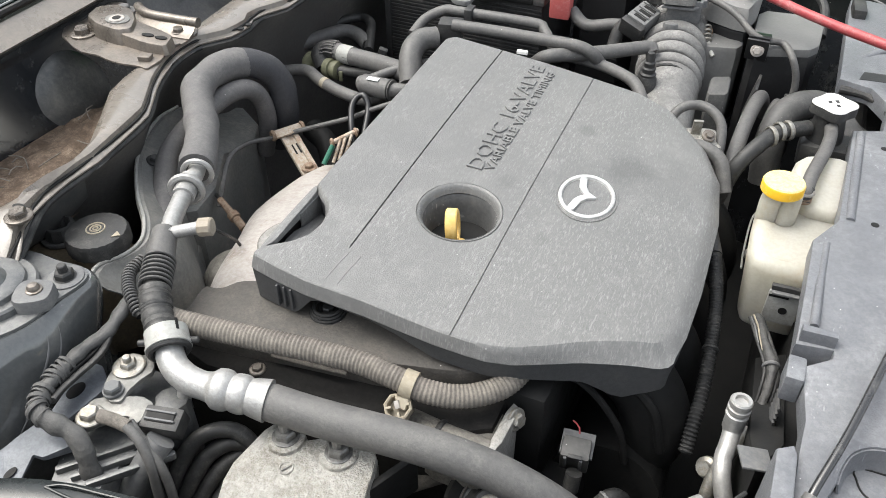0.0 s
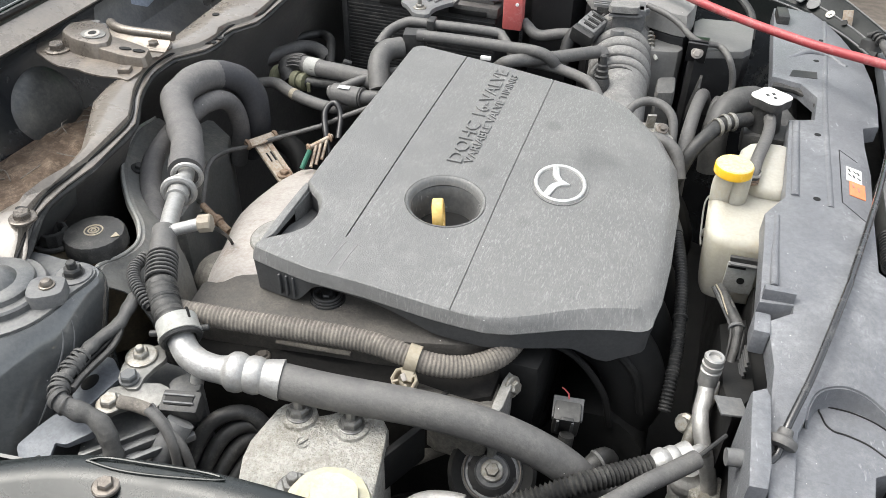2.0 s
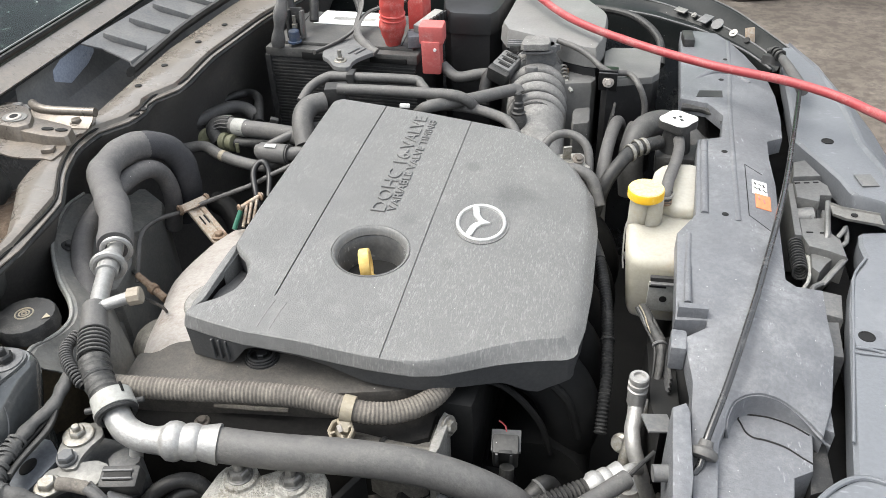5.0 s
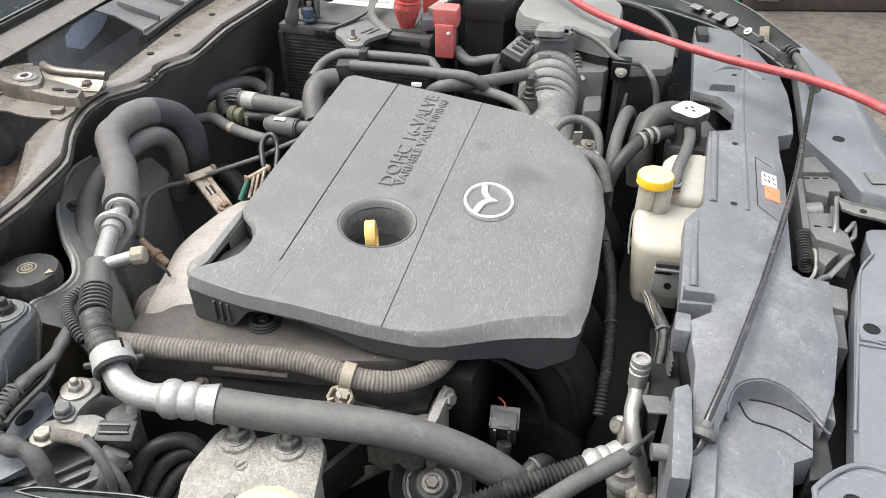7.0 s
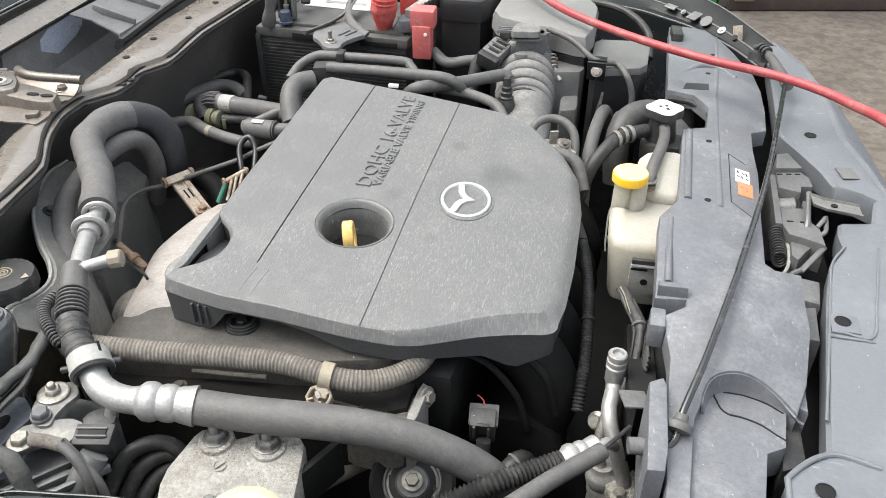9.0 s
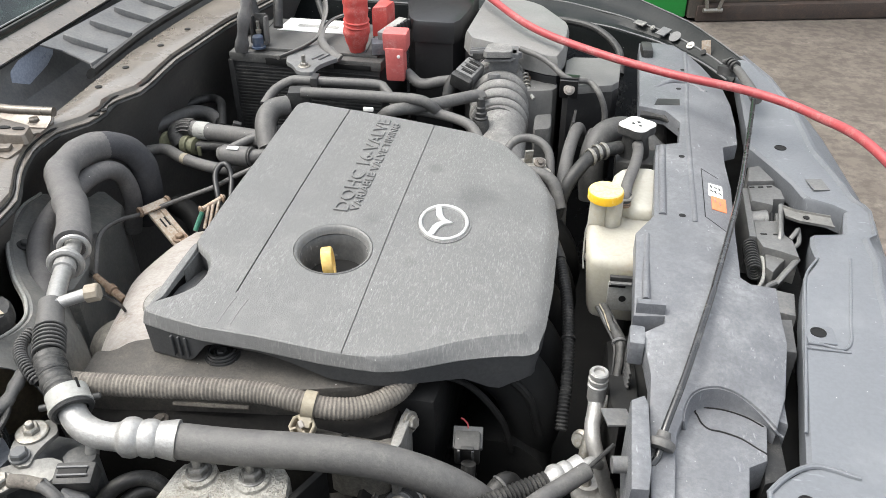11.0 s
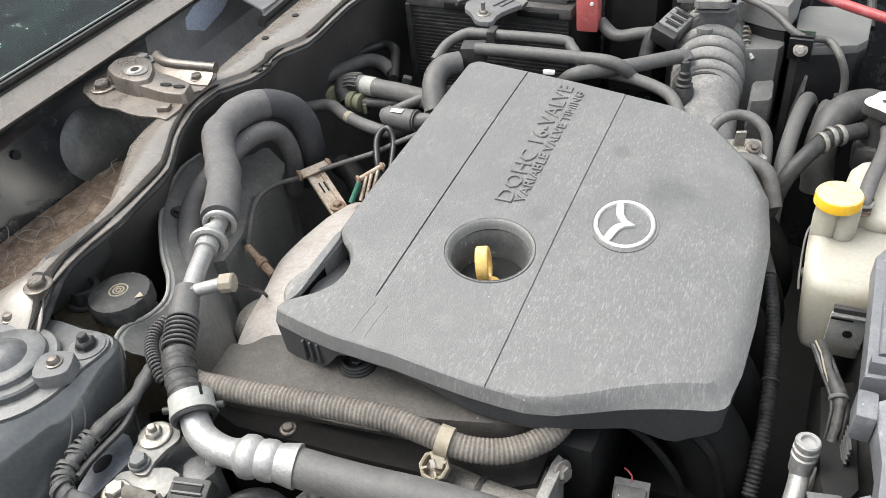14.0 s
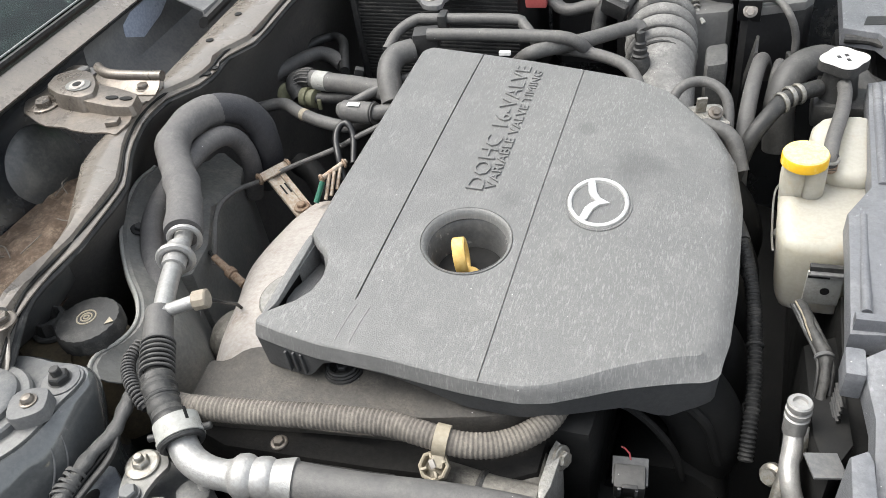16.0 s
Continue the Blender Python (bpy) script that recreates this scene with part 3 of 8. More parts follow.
tagged(part("ground", bm, GROUND), "dry brown packed earth and concrete yard", "ground", kind="structure")


def skip_container():
    s = thing("skip_container", "green painted steel container on grimy dark runners", "container", (1.2, 4.4, 0))
    part("body", box((0.86, 1.2, 2.6), pose(0.22, 4.36, 1.32), 0.01), SKIP_GREEN, s)
    # Unseen stretch, added dark and tall so the far wing reflects dark.
    part("added_end_panel", box((4.0, 1.2, 2.6), pose(-2.22, 4.9, 1.6), 0.02), SKIP_DARK, s, "dark end panel, unseen, added so the wing reflects dark")
    post = part("post", box((0.07, 0.10, 2.6), pose(0.688, 3.80, 1.32, 0, 0, 10), 0.006), SKIP_DARK, s, "dirty steel corner post")
    part("runner", box((4.4, 0.25, 0.085), pose(2.80, 4.43, 0.0475, 0, 0, 15), 0.008), SKIP_RUST, s, "grimy rusted steel runner")
    part("side_panel", box((4.4, 0.5, 2.5), pose(2.76, 4.60, 1.34, 0, 0, 15), 0.01), SKIP_DARK, s, "dark steel side panel")
    for k in range(7):
        part("stiffener", box((0.06, 0.03, 2.4), pose(1.45 + 0.58 * k, 3.995 + 0.155 * k, 1.34, 0, 0, 15), 0.005), SKIP_DARK, s)
    bow = [(-0.030, -0.050), (-0.036, -0.015), (-0.043, 0.022), (-0.031, 0.056), (0.0, 0.070), (0.031, 0.056), (0.043, 0.022), (0.036, -0.015), (0.030, -0.050)]
    part("shackle", tube([(0.785 + u, 3.725 + 0.25 * u - 0.1 * v, 0.125 + v) for u, v in bow], 0.010, 12, 0.008), STEEL, s, "bare steel shackle bow")
    part("shackle_pin", tube([(0.735, 3.717, 0.075), (0.785, 3.730, 0.075), (0.835, 3.743, 0.075)], 0.012, 12), STEEL, s, "shackle pin")
    part("shackle_lug", box((0.03, 0.07, 0.06), pose(0.785, 3.77, 0.155, 0, 0, 12), 0.006), SKIP_RUST, s)
    return s


skip_container()
# Unseen walls, added to hold back low light and darken reflections.
wl = box((14.0, 0.25, 2.4), pose(0.0, -5.2, 1.2), 0.01)
wl2 = box((0.25, 12.0, 4.2), pose(-5.5, 0.8, 2.1), 0.01)
tagged(part("wall_added_side", wl2, SKIP_DARK), "dark added wall, unseen, that blocks low light from the windscreen side", "wall", kind="structure")
wl3 = box((18.0, 0.3, 3.4), pose(1.0, 8.5, 1.7), 0.01)
tagged(part("wall_added_far", wl3, SKIP_DARK), "dark added wall, unseen, that darkens reflections across the bay", "wall", kind="structure")
tagged(part("wall_added_near", wl, SKIP_DARK), "dark added wall, unseen, that dims light from behind the camera", "wall", kind="structure")

# ---- the car's body round the bay ----
body = thing("car_body", "black-green car body with its engine bay open", "car", (0, 0.25, 0))


# cowl lip: dusty flange along the foot of the windscreen, with the channel behind it
def lip_x(y):
    keys = [(-0.5, -0.36), (-0.26, -0.36), (-0.224, -0.368), (-0.2, -0.384), (-0.178, -0.394), (-0.151, -0.4), (-0.118, -0.403), (-0.078, -0.402), (-0.027, -0.411), (0.018, -0.419),
            (0.051, -0.439), (0.09, -0.464), (0.148, -0.487), (0.198, -0.49), (0.24, -0.464), (0.275, -0.458), (0.307, -0.473), (0.364, -0.448), (0.5, -0.462), (0.7, -0.455), (0.85, -0.43), (1.1, -0.39)]
    return float(np.interp(y, [k[0] for k in keys], [k[1] for k in keys]))


def lip_back(y):
    return float(np.interp(y, [-0.5, -0.24, -0.207, -0.175, -0.145, -0.102, -0.063, -0.013, 0.041, 0.085, 0.236, 0.305, 0.5, 0.72, 1.1], [-0.52, -0.47, -0.427, -0.424, -0.416, -0.421, -0.431, -0.462, -0.497, -0.509, -0.522, -0.53, -0.55, -0.55, -0.53]))


ys = [-0.5 + 0.02 * i for i in range(81)]
lip_z = lambda y: float(np.interp(y, [-0.25, -0.235, -0.2, 0.0], [0.848, 0.868, 0.884, 0.885]))  # noqa: E731
rows = []
for y in ys:
    f, b, z = lip_x(y), lip_back(y), lip_z(y)
    w = f - b
    rows.append([(f, y, z - 0.003), (f + 0.0005, y, z - 0.001), (f - 0.001, y, z), (f - 0.0045, y, z), (f - 0.0065, y, z + 0.001), (f - 0.0085, y, z + 0.0075), (f - 0.012, y, z + 0.009),
                 (b + 0.35 * w, y, z + 0.010), (b + 0.008, y, z + 0.008), (b, y, z + 0.003), (b - 0.004, y, z - 0.012)])
part("cowl_lip", sheet(rows), TAN, body, "dust-caked cowl flange with small holes")
# rubber seal line and second flange under the lip
part("cowl_seal", tube([(lip_x(y) - 0.003, y, lip_z(y) - 0.008) for y in ys[2::3]], 0.0042, 8, 0.02), RUBBER_D, body, "perished black seal")
part("lip_seam", tube([(lip_x(y) - 0.0062, y, lip_z(y) + 0.0018) for y in ys[2::3]], 0.0017, 8, 0.02), DEEP, body, "dark gap behind the flange")
# gutter below the lip
rows = []
for y in ys:
    b, z = lip_back(y), lip_z(y)
    rows.append([(b - 0.004, y, z - 0.012), (b - 0.012, y, z - 0.035), (b - 0.030, y, z - 0.075), (b - 0.06, y, z - 0.10), (-0.635, y, z - 0.105), (-0.648, y, z - 0.095)])
# Painted pale where the slope mirrors the sky; other stretches are darker.
part("cowl_gutter", sheet([r[:4] for r in rows if -0.04 < r[0][1] < 0.175]), GUTTER, body, "smooth pressed gutter slope, painted pale for its sky reflection")
part("cowl_gutter", sheet([r[:4] for r in rows if r[0][1] < -0.03]), PAINT_D, body, "dark dusty gutter slope")
part("cowl_gutter", sheet([r[3:] for r in rows if r[0][1] < 0.175]), DIRT, body, "soil-stained gutter floor")
part("cowl_gutter", sheet([r for r in rows if r[0][1] > 0.165]), GREYP, body, "dark dusty pressed gutter")


def scuttle_x(y):
    return -0.65 - 0.085 * y


rows = [[(-0.645, y, lip_z(y) - 0.105), (-0.650, y, lip_z(y) - 0.090), (min(-0.660, scuttle_x(y) - 0.008), y, lip_z(y) - 0.05), (min(-0.664, scuttle_x(y) - 0.016), y, lip_z(y) - 0.005), (scuttle_x(y) - 0.012, y, 0.900), (scuttle_x(y) - 0.003, y, 0.9095)] for y in ys]
part("cowl_back_panel", sheet([r for r in rows if r[0][1] < 0.285]), PAINT, body, "glossy dark painted panel")
part("cowl_back_panel", sheet([r for r in rows if r[0][1] > 0.275]), GREYP, body, "dull grey back panel")
rows = [[(scuttle_x(y) - 0.004, y, 0.909), (scuttle_x(y), y, 0.911), (scuttle_x(y) + 0.002, y, 0.9145), (scuttle_x(y) - 0.004, y, 0.9175), (scuttle_x(y) - 0.018, y, 0.925), (scuttle_x(y) - 0.032, y, 0.9315), (scuttle_x(y) - 0.034, y, 0.931)] for y in ys]
part("windscreen_trim", sheet(rows), TAN, body, "dust-caked windscreen trim")
part("trim_line", tube([(scuttle_x(y) - 0.012, y, 0.904) for y in ys[::4]], 0.0022, 8, 0.02), GUTTER, body, "pale weathered seam")
part("trim_line", tube([(scuttle_x(y) - 0.003, y, 0.9085) for y in ys[::4]], 0.0022, 8, 0.02), DEEP, body, "dark seam")
part("glass_edge", tube([(scuttle_x(y) - 0.0475, y, 0.9435) for y in ys[::4]], 0.0016, 8, 0.02), GUTTER, body, "pale edge of the glass bond")
# dirt along the gutter floor
dirt = bmesh.new()
g = [[dirt.verts.new((lip_back(y) - 0.045 + (-0.640 - lip_back(y) + 0.045) * i / 10, y, lip_z(y) - 0.098 + 0.012 * noise.noise((i * 0.5, y * 30, 0)) + 0.006 * math.sin(i * 0.31)))
      for i in range(11)] for y in [-0.30 + 0.012 * k for k in range(42)]]
for a, b in zip(g, g[1:]):
    for k in range(10):
        dirt.faces.new((a[k], a[k + 1], b[k + 1], b[k]))
tagged(part("gutter_dirt", dirt, DIRT), "brown dry soil and leaf litter in the gutter", "dirt", kind="stuff")
rng = random.Random(4)
twigs = bmesh.new()
for _ in range(50):
    y, x = rng.uniform(-0.28, 0.17), rng.uniform(-0.635, -0.57)
    a, L = rng.uniform(0, 6.3), rng.uniform(0.01, 0.05)
    z = lip_z(y) - 0.088 + rng.uniform(0, 0.004)
    tube([(x, y, z), (x + 0.5 * L * math.cos(a), y + 0.5 * L * math.sin(a), z + 0.004), (x + L * math.cos(a + 0.3), y + L * math.sin(a + 0.3), z)], 0.0008, 5, 0.008, bm=twigs)
tagged(part("leaf_litter", twigs, CONDUIT), "thin dry brown twigs and grass", "litter", kind="stuff")
# Pale quad added for the sky's reflection in the glossy panel.
part("sky_patch", prism([(0.375, 0.862), (0.395, 0.848), (0.490, 0.872), (0.500, 0.905), (0.385, 0.905)], 0.0, 0.003, 0.001, Matrix(((0, 0, 1, -0.698), (1, 0, 0, 0), (0, 1, 0, 0), (0, 0, 0, 1))), times=1), SKYPATCH, body, "blue-white patch painted for the sky's reflection")
# drum-shaped pressing in the back panel
part("round_pressing", lathe([(0.075, -0.012), (0.071, 0.004), (0.064, 0.014), (0.052, 0.022), (0.034, 0.027), (0.0, 0.029)], turn_to((-0.668, 0.108, 0.800), (1, -0.12, 0.14)), 44), PAINT_D, body, "rounded bulge pressed in the panel")
# holes and studs along the lip
for x, y in ((-0.505, 0.337), (-0.508, 0.421), (-0.505, 0.53), (-0.50, 0.62)):
    part("hole", lathe([(0.0055, 0.0), (0.0055, 0.0012), (0.004, 0.0014)], pose(x, y, lip_z(y) + 0.0102), 14), DEEP, body)
for x, y in ((-0.4615, 0.278), (-0.4635, 0.262)):
    part("hole", lathe([(0.0048, 0.0), (0.0048, 0.0012), (0.0035, 0.0014)], pose(x, y, lip_z(y) + 0.0012), 14), DEEP, body)
part("hole", lathe([(0.006, 0.0), (0.006, 0.001), (0.004, 0.0012)], turn_to((-0.6605, 0.0, 0.868), (1, 0, 0.1)), 14), DEEP, body)

# windscreen
sc = thing("windscreen", "green tinted car windscreen glass with a wiper line", "windscreen", (-0.95, 0.25, 1.0))
pane = part("pane", sheet([[(scuttle_x(y) - 0.046 - 0.95 * s, y, 0.944 + 0.50 * s - 0.03 * s * s) for s in (0, 0.1, 0.25, 0.5, 0.75, 1)] for y in [-0.5 + 0.1 * k for k in range(17)]], 0.005), GLASS, sc)
pane.visible_shadow = False
part("moulding", tube([(scuttle_x(y) - 0.041, y, 0.937) for y in (-0.5, -0.2, 0, 0.25, 0.5, 0.8, 1.1)], 0.009, 8, flat=0.5), RUBBER_D, sc, "black rubber moulding")
part("dashboard", sheet([[(-0.80, y, 0.86), (-1.1, y, 0.93), (-1.6, y, 0.95), (-1.75, y, 0.6)] for y in (-0.5, 0.25, 1.1)], 0.01), DEEP, sc, "black dashboard behind the glass")

# firewall, with a pocket behind the fluid reservoir
def pocket(y):
    return 0.05 * math.exp(-((y + 0.13) / 0.07) ** 2)


rows = [[(lip_x(y) - 0.002, y, lip_z(y) - 0.006), (lip_x(y) - 0.018 - 0.6 * pocket(y), y, lip_z(y) - 0.03), (lip_x(y) - 0.045 - pocket(y), y, 0.80), (lip_x(y) - 0.06 - pocket(y), y, 0.72), (-0.55, y, 0.62), (-0.55, y, 0.45), (-0.50, y, 0.30)] for y in ys]
part("firewall", sheet(rows, 0.003), FIREWALL, body, "dark grey insulated bulkhead")
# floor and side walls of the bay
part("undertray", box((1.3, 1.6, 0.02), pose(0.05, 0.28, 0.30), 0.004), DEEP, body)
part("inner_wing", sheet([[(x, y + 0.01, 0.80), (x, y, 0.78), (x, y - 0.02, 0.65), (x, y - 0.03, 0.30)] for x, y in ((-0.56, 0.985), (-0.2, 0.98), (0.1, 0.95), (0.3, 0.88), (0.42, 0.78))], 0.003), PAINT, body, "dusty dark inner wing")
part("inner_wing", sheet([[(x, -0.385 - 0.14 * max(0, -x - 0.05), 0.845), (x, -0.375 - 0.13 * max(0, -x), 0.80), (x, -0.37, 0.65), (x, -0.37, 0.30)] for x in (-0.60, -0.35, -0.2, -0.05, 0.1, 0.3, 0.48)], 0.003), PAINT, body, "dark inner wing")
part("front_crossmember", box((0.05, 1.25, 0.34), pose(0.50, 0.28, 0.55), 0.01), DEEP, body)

# near wing: glossy rolled edge of the bonnet opening
NEAR = [(-0.75, -0.66), (-0.42, -0.525), (-0.245, -0.452), (-0.163, -0.412), (-0.062, -0.392), (0.06, -0.386), (0.30, -0.372), (0.50, -0.32)]
near_s = spline([(x, y, 0.862) for x, y in NEAR], 0.02)
rows = []
for i, q in enumerate(near_s):
    t = (near_s[min(i + 1, len(near_s) - 1)] - near_s[max(i - 1, 0)]).normalized()
    nrm = Vector((-t.y, t.x, 0))
    rows.append([q + nrm * a + Vector((0, 0, b)) for a, b in ((0.035, -0.045), (0.028, -0.022), (0.018, -0.004), (0.008, 0.0), (-0.006, -0.002), (-0.016, -0.010),
                                                               (-0.030, -0.012), (-0.050, -0.011), (-0.062, -0.004), (-0.072, 0.002), (-0.10, 0.0), (-0.20, -0.03), (-0.30, -0.12), (-0.33, -0.3))])
wing = part("wing", sheet(rows, 0.0012), WINGP, body, "glossy black-green front wing")
bolt(body, (-0.132, -0.412, 0.8585), r=0.0058, material=GREASE, washer=1.8)
bolt(body, (0.16, -0.405, 0.851), r=0.008, material=STEEL)
# far wing: a beaded flange inside, the outer crest and the side below it
FAR_IN = [(-0.55, 1.0, 0.85), (0.0, 0.985, 0.848), (0.22, 0.945, 0.846), (0.31, 0.905, 0.842), (0.365, 0.868, 0.839), (0.433, 0.795, 0.834), (0.475, 0.735, 0.826)]
FAR_OUT = [(-0.55, 1.30, 0.87), (0.0, 1.27, 0.868), (0.19, 1.21, 0.865), (0.288, 1.134, 0.86), (0.37, 1.026, 0.859), (0.423, 0.953, 0.857), (0.463, 0.892, 0.849), (0.495, 0.85, 0.840), (0.523, 0.809, 0.832)]
far_in, far_out = spline(FAR_IN, 0.02), spline(FAR_OUT, 0.02)
rows = []
for i in range(48):
    p = far_in[int(i / 47 * (len(far_in) - 1))]
    q = far_out[int(i / 47 * (len(far_out) - 1))]
    rows.append([p.lerp(q, s) + Vector((0, 0, dz)) for s, dz in ((-0.02, -0.16), (-0.01, -0.02), (0.0, 0.0), (0.06, 0.002), (0.10, -0.006), (0.30, -0.010), (0.36, -0.004), (0.42, 0.001), (0.47, -0.004), (0.52, -0.016),
                                                                  (0.70, -0.018), (0.80, -0.010), (0.90, 0.002), (0.97, 0.003), (1.0, 0.0), (1.04, -0.012), (1.06, -0.06), (1.06, -0.3))])
part("wing", sheet(rows, 0.0012), WINGF, body, "black-green far front wing")
# Pale lines painted for the reflection streaks along the flange.
for s, lift, wide in ((0.02, 0.002, 0.0018), (0.41, 0.0, 0.0018), (0.955, 0.0035, 0.0014)):
    line = [far_in[int(k / 23 * (len(far_in) - 1))].lerp(far_out[int(k / 23 * (len(far_out) - 1))], s) + Vector((0, 0, lift)) for k in range(24)]
    part("flange_glint", tube(line, wide, 8, 0.02), GREYP, body, "pale line painted for the glint along the wing flange")
slope = (-0.45, -0.45, 0.77)
bolt(body, (0.417, 0.868, 0.8424), slope, r=0.0038, material=STEEL, washer=2.2)
bolt(body, (0.345, 0.938, 0.8496), slope, r=0.0036, material=ZINC, washer=1.6)
part("wing_hole", lathe([(0.012, 0), (0.012, 0.0012), (0.010, 0.0016), (0.0, 0.001)], turn_to((0.388, 0.898, 0.8478), slope), 20), GREYP, body, "dull oval pressing")
part("wing_hole", lathe([(0.006, 0), (0.006, 0.001), (0.0, 0.001)], turn_to((0.439, 0.838, 0.8412), slope), 16), DEEP, body)
part("wing_plate", box((0.026, 0.014, 0.003), Matrix.Translation((0.320, 0.956, 0.8525)) @ pose(0, 0, 0, 18, 0, -42), 0.001), ZINC, body, "bright zinc plate on the flange")
part("wing_plate", box((0.022, 0.026, 0.003), Matrix.Translation((0.366, 0.918, 0.850)) @ pose(0, 0, 0, 18, 0, -42), 0.001), GREYP, body)
# strut tower beside the near wing
C = Vector((-0.367, -0.268, 0))


def tower_top(a):
    d = (a - radians(44) + math.pi) % (2 * math.pi) - math.pi
    return 0.0685 + 0.024 * math.exp(-(d / 0.33) ** 2)


def tower_radius(a, z):
    """The tower falls almost upright towards the engine and spreads towards the wing."""
    d = 0.853 - z
    side = (a - radians(44) + math.pi) % (2 * math.pi) - math.pi
    top = 0.0685 + 0.024 * math.exp(-(side / 0.33) ** 2) * max(0.0, 1 - d / 0.06)
    w = max(0.0, math.cos(a + radians(112))) ** 1.3
    r = top + (1 - w) * (0.010 * (1 - math.exp(-d / 0.012)) + 0.05 * d) + w * (0.026 * (1 - math.exp(-d / 0.015)) + 0.80 * d)
    return r + 0.0022 * math.cos(5 * a + 46 * d) * min(1, d / 0.03)


heights = [0.45, 0.55, 0.62, 0.67, 0.70, 0.72, 0.74, 0.755, 0.77, 0.782, 0.794, 0.804, 0.813, 0.821, 0.828, 0.834, 0.839, 0.844, 0.848, 0.851, 0.853]
tower = bmesh.new()
rings = []
for z in heights:
    rings.append([tower.verts.new((C.x + tower_radius(a, z) * math.cos(a), C.y + tower_radius(a, z) * math.sin(a), z)) for a in (2 * math.pi * k / 300 for k in range(300))])
rings.append([tower.verts.new((C.x + (tower_top(a) - 0.003) * math.cos(a), C.y + (tower_top(a) - 0.003) * math.sin(a), 0.856)) for a in (2 * math.pi * k / 300 for k in range(300))])
for a, b in zip(rings, rings[1:]):
    for k in range(300):
        tower.faces.new((a[k], a[(k + 1) % 300], b[(k + 1) % 300], b[k]))
tower.faces.new(rings[-1])
part("strut_tower", tower, PAINT_T, body, "dusty black-green suspension tower, lightened for its sky reflection")
# Pale tubes paint the highlights along the tower's pressed creases.
for start, sweep, drop in ((4, 52, 0.10), (-6, 40, 0.075), (-62, 26, 0.10)):
    line = []
    for k in range(9):
        q = k / 8
        a, z = radians(start - sweep * q ** 1.2), 0.843 - drop * q
        rr = tower_radius(a, z) - 0.0004
        line.append((C.x + rr * math.cos(a), C.y + rr * math.sin(a), z))
    part("crease", tube(line, lambda u: 0.0016 * (0.35 + 0.65 * math.sin(math.pi * min(1, u * 1.05 + 0.02))), 8, 0.005), GREYP, body, "highlight painted along a pressed crease")

mount = thing("strut_mount", "dusty grey pressed steel strut top mount on its tower", "strut mount", (C.x, C.y, 0.856))
part("gasket_plate", prism([(C.x + (tower_top(2 * math.pi * k / 90) - 0.005) * math.cos(2 * math.pi * k / 90), C.y + (tower_top(2 * math.pi * k / 90) - 0.005) * math.sin(2 * math.pi * k / 90)) for k in range(90)], 0.8562, 0.8592, 0.001), MOUNT, mount)
part("mount_plate", lathe([(0.046, 0.0), (0.046, 0.006), (0.044, 0.008), (0.0, 0.008)], pose(C.x, C.y, 0.8592), 44), MOUNT, mount)
part("dome", lathe([(0.038, 0.0), (0.037, 0.005), (0.034, 0.007), (0.022, 0.007), (0.019, 0.011), (0.010, 0.017), (0.0, 0.0178)], pose(C.x - 0.002, C.y, 0.867), 44), MOUNT, mount, "dull stepped centre cap")
for a in (12, 132, 252):
    m = pose(C.x + 0.050 * math.cos(radians(a)), C.y + 0.050 * math.sin(radians(a)), 0, 0, 0, a + 18)
    boss = part("boss", prism([(-0.016, -0.018), (0.017, -0.015), (0.019, 0.0), (0.017, 0.015), (-0.016, 0.018)], 0.8592, 0.8735, 0.004, m, times=2), GREYP, mount)
    q = m @ Vector((0.003, 0, 0.8735))
    part("dome_nut", lathe([(0.0075, 0.0), (0.0075, 0.0015), (0.0058, 0.002), (0.0056, 0.0045), (0.004, 0.0065), (0.0, 0.007)], pose(q.x, q.y, q.z), 16), GREASE, boss, "small domed nut")
bolt(mount, (-0.318, -0.2215, 0.8595), r=0.0085, material=BLACK, washer=1.25, stud=0.016)
part("stud_washer", lathe([(0.017, 0.0), (0.017, 0.0012), (0.015, 0.002), (0.0, 0.002)], pose(-0.318, -0.2215, 0.8592), 24), GREYP, mount)

# pressed bead and bolt on the near wing's flange
BEAD = [(-0.158, -0.4, 0.862), (-0.146, -0.393, 0.862), (-0.114, -0.387, 0.862), (-0.069, -0.379, 0.862), (-0.053, -0.38, 0.862), (-0.095, -0.392, 0.862), (-0.13, -0.399, 0.862)]
part("bead", tube(BEAD + BEAD[:1], lambda u: 0.0012, 8, 0.005), WINGP, body, "worn pressed bead in the wing flange")

# ---- engine ----
eng = thing("engine_block", "engine block under its covers, near-black for the shaded bay", "engine", (0.02, 0.12, 0.31))
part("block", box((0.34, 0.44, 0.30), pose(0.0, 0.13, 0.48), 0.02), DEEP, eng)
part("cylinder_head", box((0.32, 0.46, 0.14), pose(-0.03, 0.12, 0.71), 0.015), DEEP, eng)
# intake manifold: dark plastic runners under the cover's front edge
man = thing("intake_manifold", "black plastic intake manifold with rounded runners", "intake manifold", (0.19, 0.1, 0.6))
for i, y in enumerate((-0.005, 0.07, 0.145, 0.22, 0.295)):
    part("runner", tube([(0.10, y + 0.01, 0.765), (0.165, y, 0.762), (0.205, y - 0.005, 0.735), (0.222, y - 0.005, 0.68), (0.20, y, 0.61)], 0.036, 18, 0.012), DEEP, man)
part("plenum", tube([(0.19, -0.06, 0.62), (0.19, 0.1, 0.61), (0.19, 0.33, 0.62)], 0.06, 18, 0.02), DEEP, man)
